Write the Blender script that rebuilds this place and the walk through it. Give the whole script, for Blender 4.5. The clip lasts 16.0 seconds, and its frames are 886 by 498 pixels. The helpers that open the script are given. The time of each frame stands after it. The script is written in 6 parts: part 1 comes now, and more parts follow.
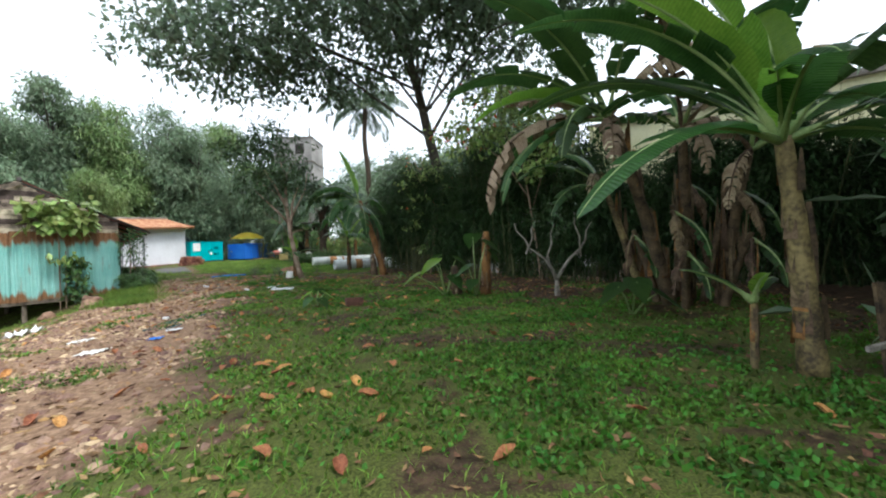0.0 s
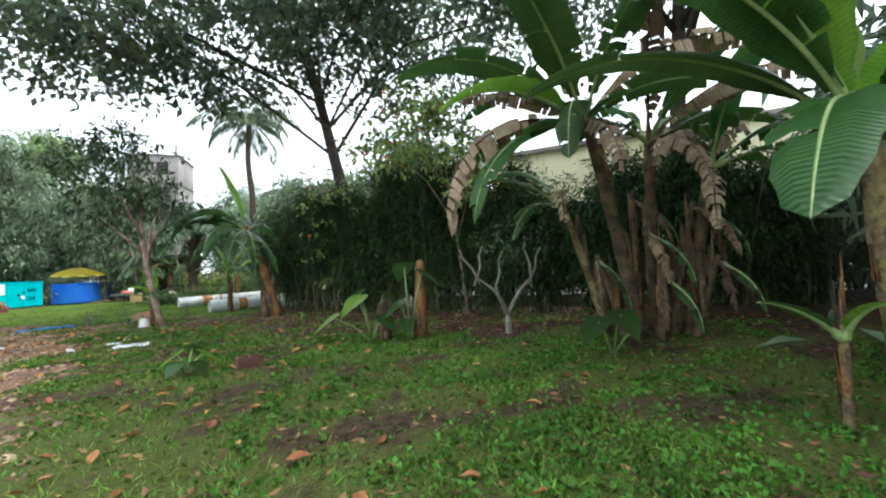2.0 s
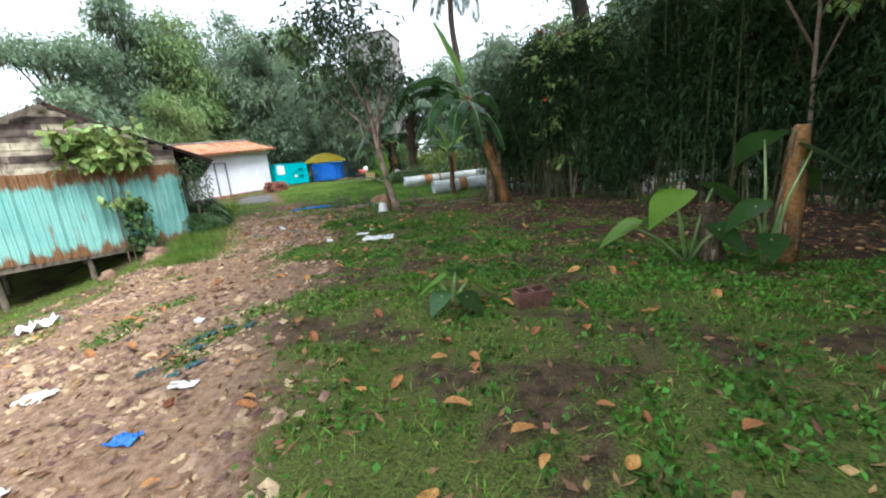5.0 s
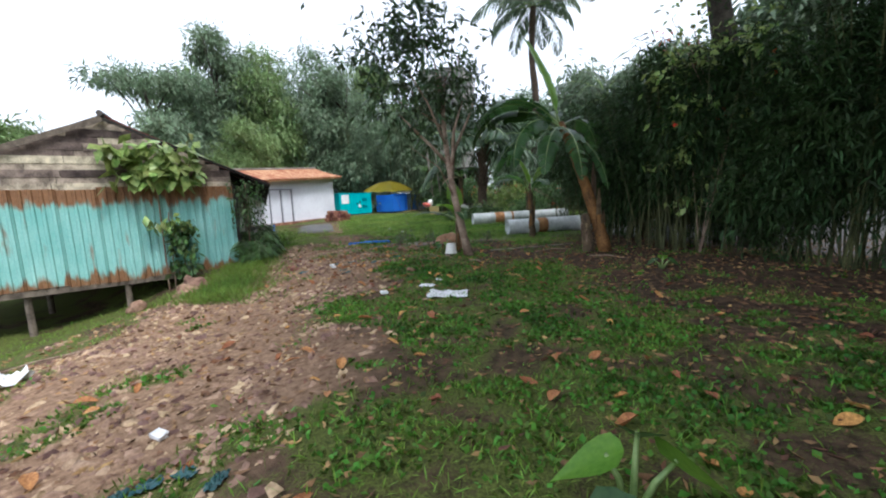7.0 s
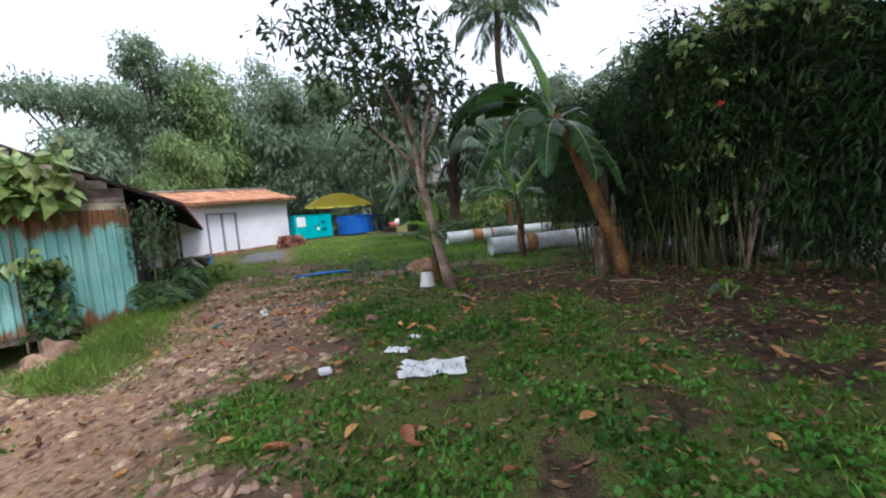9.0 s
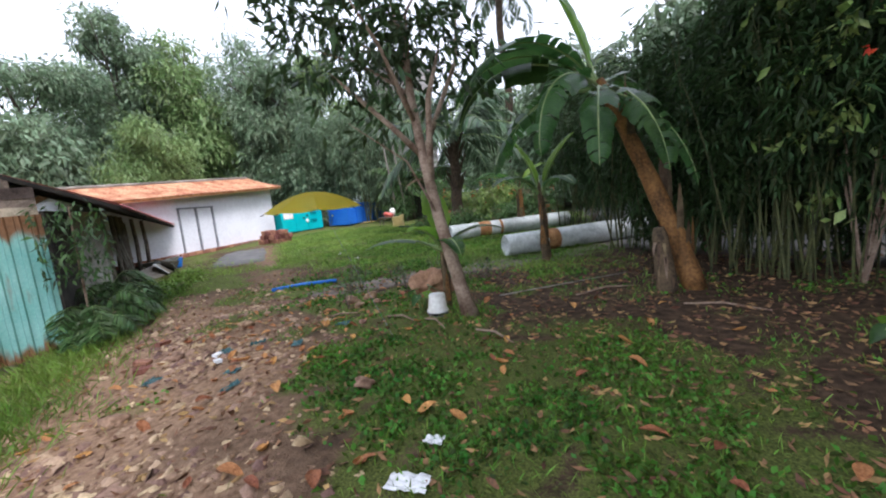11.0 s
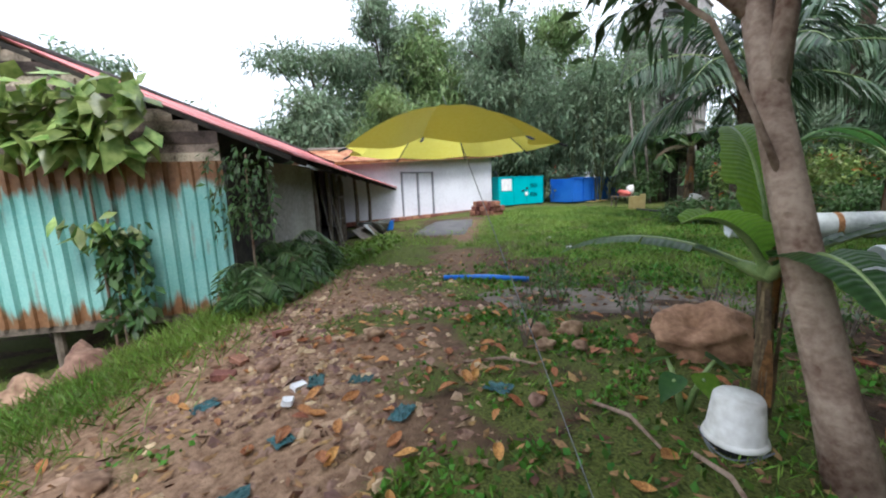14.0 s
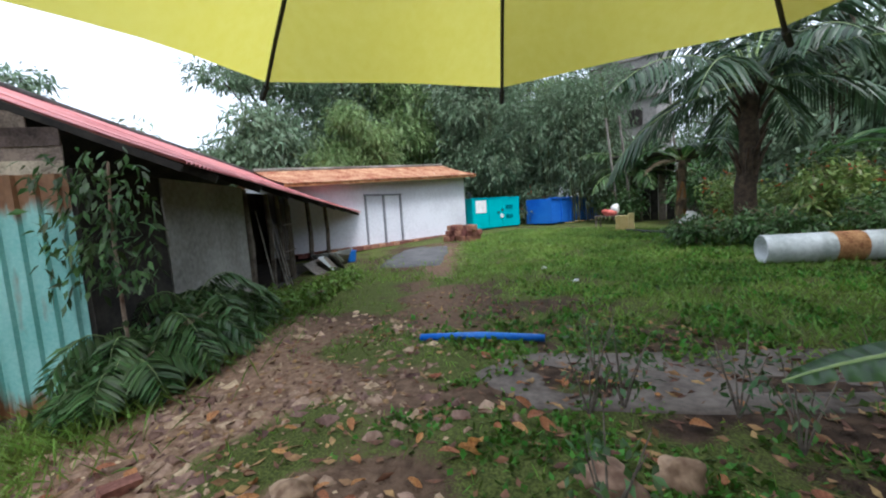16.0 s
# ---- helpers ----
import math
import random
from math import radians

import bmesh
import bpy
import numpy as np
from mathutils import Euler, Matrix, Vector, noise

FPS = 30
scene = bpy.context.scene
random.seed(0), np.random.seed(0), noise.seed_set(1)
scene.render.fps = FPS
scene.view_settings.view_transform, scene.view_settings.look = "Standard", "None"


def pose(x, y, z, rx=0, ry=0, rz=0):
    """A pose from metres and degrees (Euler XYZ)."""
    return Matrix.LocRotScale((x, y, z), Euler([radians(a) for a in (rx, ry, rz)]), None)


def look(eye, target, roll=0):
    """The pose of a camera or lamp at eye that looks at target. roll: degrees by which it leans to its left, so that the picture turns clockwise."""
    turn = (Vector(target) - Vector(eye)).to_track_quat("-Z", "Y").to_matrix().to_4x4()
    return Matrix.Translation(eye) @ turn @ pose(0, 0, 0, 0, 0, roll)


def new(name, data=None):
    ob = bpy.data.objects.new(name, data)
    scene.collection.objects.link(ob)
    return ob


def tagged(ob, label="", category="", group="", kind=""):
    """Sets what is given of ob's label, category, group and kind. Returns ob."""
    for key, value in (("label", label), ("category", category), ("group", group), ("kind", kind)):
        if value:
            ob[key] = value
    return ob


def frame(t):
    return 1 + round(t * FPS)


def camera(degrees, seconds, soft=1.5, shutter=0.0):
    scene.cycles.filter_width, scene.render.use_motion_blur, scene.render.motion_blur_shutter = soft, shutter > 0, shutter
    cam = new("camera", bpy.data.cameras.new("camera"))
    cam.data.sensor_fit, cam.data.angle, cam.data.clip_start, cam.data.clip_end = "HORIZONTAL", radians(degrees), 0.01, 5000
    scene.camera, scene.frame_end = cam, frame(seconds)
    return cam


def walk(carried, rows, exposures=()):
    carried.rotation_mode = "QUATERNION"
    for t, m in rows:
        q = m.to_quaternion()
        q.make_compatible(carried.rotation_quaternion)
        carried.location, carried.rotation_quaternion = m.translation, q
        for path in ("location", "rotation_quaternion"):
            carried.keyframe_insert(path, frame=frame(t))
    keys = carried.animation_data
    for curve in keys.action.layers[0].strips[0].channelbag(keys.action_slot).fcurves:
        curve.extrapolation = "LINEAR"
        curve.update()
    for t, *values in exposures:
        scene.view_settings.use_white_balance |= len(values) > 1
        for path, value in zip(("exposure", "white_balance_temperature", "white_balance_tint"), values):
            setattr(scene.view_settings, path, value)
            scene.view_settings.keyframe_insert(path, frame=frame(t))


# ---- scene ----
cam = camera(96.8, 16.0, 2.1)
PATH = [
    (0, (0.04, 0.316, 1.34), (0.032, 2.316, 1.308), -1.3),
    (0.5, (-0.161, 0.834, 1.342), (-0.098, 2.833, 1.355), -2.3),
    (1, (-0.449, 1.29, 1.315), (-0.245, 3.279, 1.37), -4.3),
    (1.5, (-0.598, 1.716, 1.299), (-0.228, 3.68, 1.358), -3.7),
    (2, (-0.666, 2.14, 1.365), (-0.127, 4.063, 1.472), -2.7),
    (2.5, (-0.736, 2.675, 1.5), (-0.038, 4.537, 1.722), -4.8),
    (3, (-0.85, 3.14, 1.681), (-0.172, 4.979, 2.079), -5.9),
    (3.5, (-1.025, 3.53, 1.743), (-0.443, 5.379, 2.234), -7.5),
    (4, (-1.395, 3.958, 1.698), (-0.992, 5.902, 1.936), -9.5),
    (4.1, (-1.456, 4.045, 1.693), (-1.164, 6.023, 1.734), -8.5),
    (4.5, (-1.702, 4.453, 1.659), (-1.813, 6.412, 1.273), -4.4),
    (5, (-1.958, 4.926, 1.615), (-2.386, 6.822, 1.145), -4.9),
    (5.2, (-2.095, 5.085, 1.591), (-2.522, 6.984, 1.13), -5.5),
    (7.3, (-3.106, 7.281, 1.56), (-3.845, 9.123, 1.311), -2.6),
    (7.5, (-3.189, 7.496, 1.555), (-3.935, 9.337, 1.321), -3.2),
    (8, (-3.428, 8.062, 1.54), (-4.102, 9.933, 1.32), -3.4),
    (8.5, (-3.746, 8.679, 1.504), (-4.34, 10.578, 1.301), -3.8),
    (9, (-3.909, 9.21, 1.461), (-4.454, 11.124, 1.269), -4.3),
    (9.2, (-3.982, 9.394, 1.463), (-4.519, 11.312, 1.287), -4.5),
    (11.3, (-4.734, 11.235, 1.738), (-5.261, 13.144, 1.456), -5.4),
    (11.5, (-4.781, 11.418, 1.736), (-5.326, 13.323, 1.466), -5.1),
    (12, (-4.904, 11.905, 1.66), (-5.499, 13.796, 1.402), -4.2),
    (12.5, (-5.061, 12.375, 1.521), (-5.794, 14.218, 1.261), -4.0),
    (13, (-5.352, 12.973, 1.484), (-6.308, 14.705, 1.19), -3.1),
    (13.5, (-5.576, 13.4, 1.465), (-6.78, 14.958, 1.118), -2.0),
    (14, (-5.869, 13.778, 1.483), (-7.326, 15.112, 1.169), -2.4),
    (14.5, (-6.295, 14.08, 1.482), (-7.736, 15.44, 1.208), -2.9),
    (15, (-6.58, 14.456, 1.457), (-8.014, 15.828, 1.207), -3.7),
    (15.5, (-6.825, 14.718, 1.449), (-8.227, 16.13, 1.243), -3.6),
    (16, (-7.32, 15.058, 1.443), (-8.675, 16.515, 1.24), -3.6),
]
walk(cam, [(t, look(eye, target, roll)) for t, eye, target, roll in PATH],
     [(0.0, 0.9, 6100, 7), (2.5, 1.4, 6100, 7), (4.5, 1.25, 6050, 7), (5.2, 1.25, 5950, 8), (7.5, 0.7, 5900, 12), (9.0, 0.8, 5900, 14), (11.5, 1.12, 5950, 16), (13.5, 1.05, 5950, 13), (16.0, 0.75, 5750, 11)])

# ---------------------------------------------------------------- light
SUN_EL, SUN_AZ = 60.0, 115.0
world = bpy.data.worlds.new("world")
scene.world = world
world.use_nodes = True
wn, wl = world.node_tree.nodes, world.node_tree.links
wn.clear()
sky = wn.new("ShaderNodeTexSky")
sky.sky_type, sky.sun_disc = "NISHITA", False
sky.sun_elevation, sky.sun_rotation = radians(SUN_EL), radians(SUN_AZ)
sky.air_density, sky.dust_density, sky.ozone_density = 1.0, 6.0, 1.0
cloud = wn.new("ShaderNodeMixRGB")
cloud.inputs[0].default_value = 0.72
cloud.inputs[2].default_value = (9.0, 9.4, 9.9, 1)
bg = wn.new("ShaderNodeBackground")
bg.inputs[1].default_value = 0.13
wo = wn.new("ShaderNodeOutputWorld")
wl.new(sky.outputs[0], cloud.inputs[1])
wl.new(cloud.outputs[0], bg.inputs[0])
wl.new(bg.outputs[0], wo.inputs[0])
sun = new("sun", bpy.data.lights.new("sun", "SUN"))
sun.data.energy, sun.data.angle, sun.data.color = 1.9, radians(18), (1.0, 0.97, 0.92)
sun.matrix_basis = look((0, 0, 40), Vector((0, 0, 40)) - Vector((math.sin(radians(SUN_AZ)) * math.cos(radians(SUN_EL)), math.cos(radians(SUN_AZ)) * math.cos(radians(SUN_EL)), math.sin(radians(SUN_EL)))))

# ---------------------------------------------------------------- materials
def mat(name, c1, c2, scale=4.0, rough=0.8, bump=0.3, fine=40.0, metal=0.0, vary=0.0, translucent=0.0, contrast=0.5, spec=0.4, island=False, dist=0.02):
    """Two colours mixed by broad noise, fine grain and relief; vary: brightness change from piece to piece."""
    m = bpy.data.materials.new(name)
    m.use_nodes = True
    n, l = m.node_tree.nodes, m.node_tree.links
    b = n["Principled BSDF"]
    co = n.new("ShaderNodeTexCoord")
    n1, n2 = n.new("ShaderNodeTexNoise"), n.new("ShaderNodeTexNoise")
    n1.inputs["Scale"].default_value, n2.inputs["Scale"].default_value = scale, fine
    n1.inputs["Detail"].default_value, n2.inputs["Detail"].default_value = 5, 4
    for q in (n1, n2):
        l.new(co.outputs["Object"], q.inputs["Vector"])
    add = n.new("ShaderNodeMath")
    add.operation = "ADD"
    half = n.new("ShaderNodeMath")
    half.operation, half.inputs[1].default_value = "MULTIPLY", 0.6
    l.new(n2.outputs["Fac"], half.inputs[0])
    l.new(n1.outputs["Fac"], add.inputs[0])
    l.new(half.outputs[0], add.inputs[1])
    ramp = n.new("ShaderNodeValToRGB")
    ramp.color_ramp.elements[0].position, ramp.color_ramp.elements[1].position = 0.8 - contrast * 0.4, 0.8 + contrast * 0.4
    ramp.color_ramp.elements[0].color, ramp.color_ramp.elements[1].color = (*c1, 1), (*c2, 1)
    l.new(add.outputs[0], ramp.inputs[0])
    out = ramp.outputs[0]
    if vary:
        hsv = n.new("ShaderNodeHueSaturation")
        mr = n.new("ShaderNodeMapRange")
        mr.inputs[3].default_value, mr.inputs[4].default_value = 1 - vary, 1 + vary
        hr = n.new("ShaderNodeMapRange")
        hr.inputs[3].default_value, hr.inputs[4].default_value = 0.5 - vary * 0.05, 0.5 + vary * 0.05
        if island:
            src = n.new("ShaderNodeNewGeometry").outputs["Random Per Island"]
        else:
            src = n.new("ShaderNodeObjectInfo").outputs["Random"]
        l.new(src, mr.inputs[0])
        l.new(src, hr.inputs[0])
        l.new(mr.outputs[0], hsv.inputs["Value"])
        l.new(hr.outputs[0], hsv.inputs["Hue"])
        l.new(out, hsv.inputs["Color"])
        out = hsv.outputs[0]
    l.new(out, b.inputs["Base Color"])
    b.inputs["Roughness"].default_value, b.inputs["Metallic"].default_value = rough, metal
    b.inputs["Specular IOR Level"].default_value = spec
    if bump:
        bp = n.new("ShaderNodeBump")
        bp.inputs["Strength"].default_value, bp.inputs["Distance"].default_value = bump, dist
        l.new(add.outputs[0], bp.inputs["Height"])
        l.new(bp.outputs[0], b.inputs["Normal"])
    if translucent:
        tr, mx = n.new("ShaderNodeBsdfTranslucent"), n.new("ShaderNodeMixShader")
        l.new(out, tr.inputs[0])
        mx.inputs[0].default_value = translucent
        l.new(b.outputs[0], mx.inputs[1])
        l.new(tr.outputs[0], mx.inputs[2])
        l.new(mx.outputs[0], n["Material Output"].inputs[0])
    return m


def rusty(name, paint1, paint2, rust1, rust2, low, high, amount=0.25, metal=0.0):
    """Painted sheet metal that rusts towards its lower and upper edge (heights low and high)."""
    m = mat(name, paint1, paint2, 1.2, 0.5, 0.15, 30)
    n, l = m.node_tree.nodes, m.node_tree.links
    b = n["Principled BSDF"]
    src = b.inputs["Base Color"].links[0].from_socket
    co = n.new("ShaderNodeTexCoord")
    sep = n.new("ShaderNodeSeparateXYZ")
    l.new(co.outputs["Object"], sep.inputs[0])
    a = n.new("ShaderNodeMapRange")
    a.inputs[1].default_value, a.inputs[2].default_value, a.inputs[3].default_value, a.inputs[4].default_value = high - 0.55, high, 0.0, 0.62
    c = n.new("ShaderNodeMapRange")
    c.inputs[1].default_value, c.inputs[2].default_value, c.inputs[3].default_value, c.inputs[4].default_value = low, low + 0.4, 0.4, 0.0
    l.new(sep.outputs[2], a.inputs[0])
    l.new(sep.outputs[2], c.inputs[0])
    mapping = n.new("ShaderNodeMapping")
    mapping.inputs["Scale"].default_value = (3.2, 3.2, 0.7)
    l.new(co.outputs["Object"], mapping.inputs[0])
    nz = n.new("ShaderNodeTexNoise")
    nz.inputs["Scale"].default_value, nz.inputs["Detail"].default_value = 1.6, 8
    l.new(mapping.outputs[0], nz.inputs["Vector"])
    s1, s2 = n.new("ShaderNodeMath"), n.new("ShaderNodeMath")
    l.new(a.outputs[0], s1.inputs[0])
    l.new(c.outputs[0], s1.inputs[1])
    l.new(s1.outputs[0], s2.inputs[0])
    l.new(nz.outputs["Fac"], s2.inputs[1])
    r = n.new("ShaderNodeValToRGB")
    r.color_ramp.elements[0].position, r.color_ramp.elements[1].position = 0.92 - amount, 1.08 - amount
    l.new(s2.outputs[0], r.inputs[0])
    rc = n.new("ShaderNodeMixRGB")
    rc.inputs[1].default_value, rc.inputs[2].default_value = (*rust1, 1), (*rust2, 1)
    n3 = n.new("ShaderNodeTexNoise")
    n3.inputs["Scale"].default_value = 14
    l.new(co.outputs["Object"], n3.inputs["Vector"])
    l.new(n3.outputs["Fac"], rc.inputs[0])
    mx = n.new("ShaderNodeMixRGB")
    l.new(r.outputs[0], mx.inputs[0])
    l.new(src, mx.inputs[1])
    l.new(rc.outputs[0], mx.inputs[2])
    l.new(mx.outputs[0], b.inputs["Base Color"])
    return m


def ground_mat():
    m = bpy.data.materials.new("ground")
    m.use_nodes = True
    n, l = m.node_tree.nodes, m.node_tree.links
    b = n["Principled BSDF"]
    co = n.new("ShaderNodeTexCoord")

    def nz(scale, detail=5):
        q = n.new("ShaderNodeTexNoise")
        q.inputs["Scale"].default_value, q.inputs["Detail"].default_value = scale, detail
        l.new(co.outputs["Object"], q.inputs["Vector"])
        return q.outputs["Fac"]

    def ramp(src, c1, c2, p1=0.35, p2=0.65):
        q = n.new("ShaderNodeValToRGB")
        q.color_ramp.elements[0].position, q.color_ramp.elements[1].position = p1, p2
        q.color_ramp.elements[0].color, q.color_ramp.elements[1].color = (*c1, 1), (*c2, 1)
        l.new(src, q.inputs[0])
        return q.outputs[0]

    def mix(fac, a, c):
        q = n.new("ShaderNodeMixRGB")
        l.new(fac, q.inputs[0])
        l.new(a, q.inputs[1])
        l.new(c, q.inputs[2])
        return q.outputs[0]

    def attr(name):
        q = n.new("ShaderNodeAttribute")
        q.attribute_name = name
        return q.outputs["Fac"]

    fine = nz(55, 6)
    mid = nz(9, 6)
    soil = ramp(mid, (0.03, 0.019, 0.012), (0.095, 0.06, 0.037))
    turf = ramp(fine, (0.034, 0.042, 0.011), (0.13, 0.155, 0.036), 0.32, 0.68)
    rub = ramp(nz(16, 8), (0.15, 0.086, 0.05), (0.36, 0.235, 0.15), 0.3, 0.7)
    wet = ramp(mid, (0.10, 0.10, 0.105), (0.2, 0.195, 0.19))
    # grass edge roughened by grain
    g = n.new("ShaderNodeMath")
    l.new(attr("grass"), g.inputs[0])
    gg = n.new("ShaderNodeMath")
    gg.operation, gg.inputs[1].default_value = "MULTIPLY_ADD", 0.9
    l.new(fine, gg.inputs[0])
    gg.inputs[2].default_value = -0.45
    l.new(gg.outputs[0], g.inputs[1])
    gr = n.new("ShaderNodeValToRGB")
    gr.color_ramp.elements[0].position, gr.color_ramp.elements[1].position = 0.3, 0.62
    l.new(g.outputs[0], gr.inputs[0])
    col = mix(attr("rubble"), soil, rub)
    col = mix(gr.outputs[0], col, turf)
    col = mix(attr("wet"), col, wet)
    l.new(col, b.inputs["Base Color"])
    rr = n.new("ShaderNodeMapRange")
    rr.inputs[3].default_value, rr.inputs[4].default_value = 0.92, 0.3
    l.new(attr("wet"), rr.inputs[0])
    l.new(rr.outputs[0], b.inputs["Roughness"])
    bp = n.new("ShaderNodeBump")
    bp.inputs["Strength"].default_value, bp.inputs["Distance"].default_value = 0.7, 0.03
    ad = n.new("ShaderNodeMath")
    l.new(fine, ad.inputs[0])
    l.new(mid, ad.inputs[1])
    l.new(ad.outputs[0], bp.inputs["Height"])
    l.new(bp.outputs[0], b.inputs["Normal"])
    b.inputs["Specular IOR Level"].default_value = 0.15
    return m


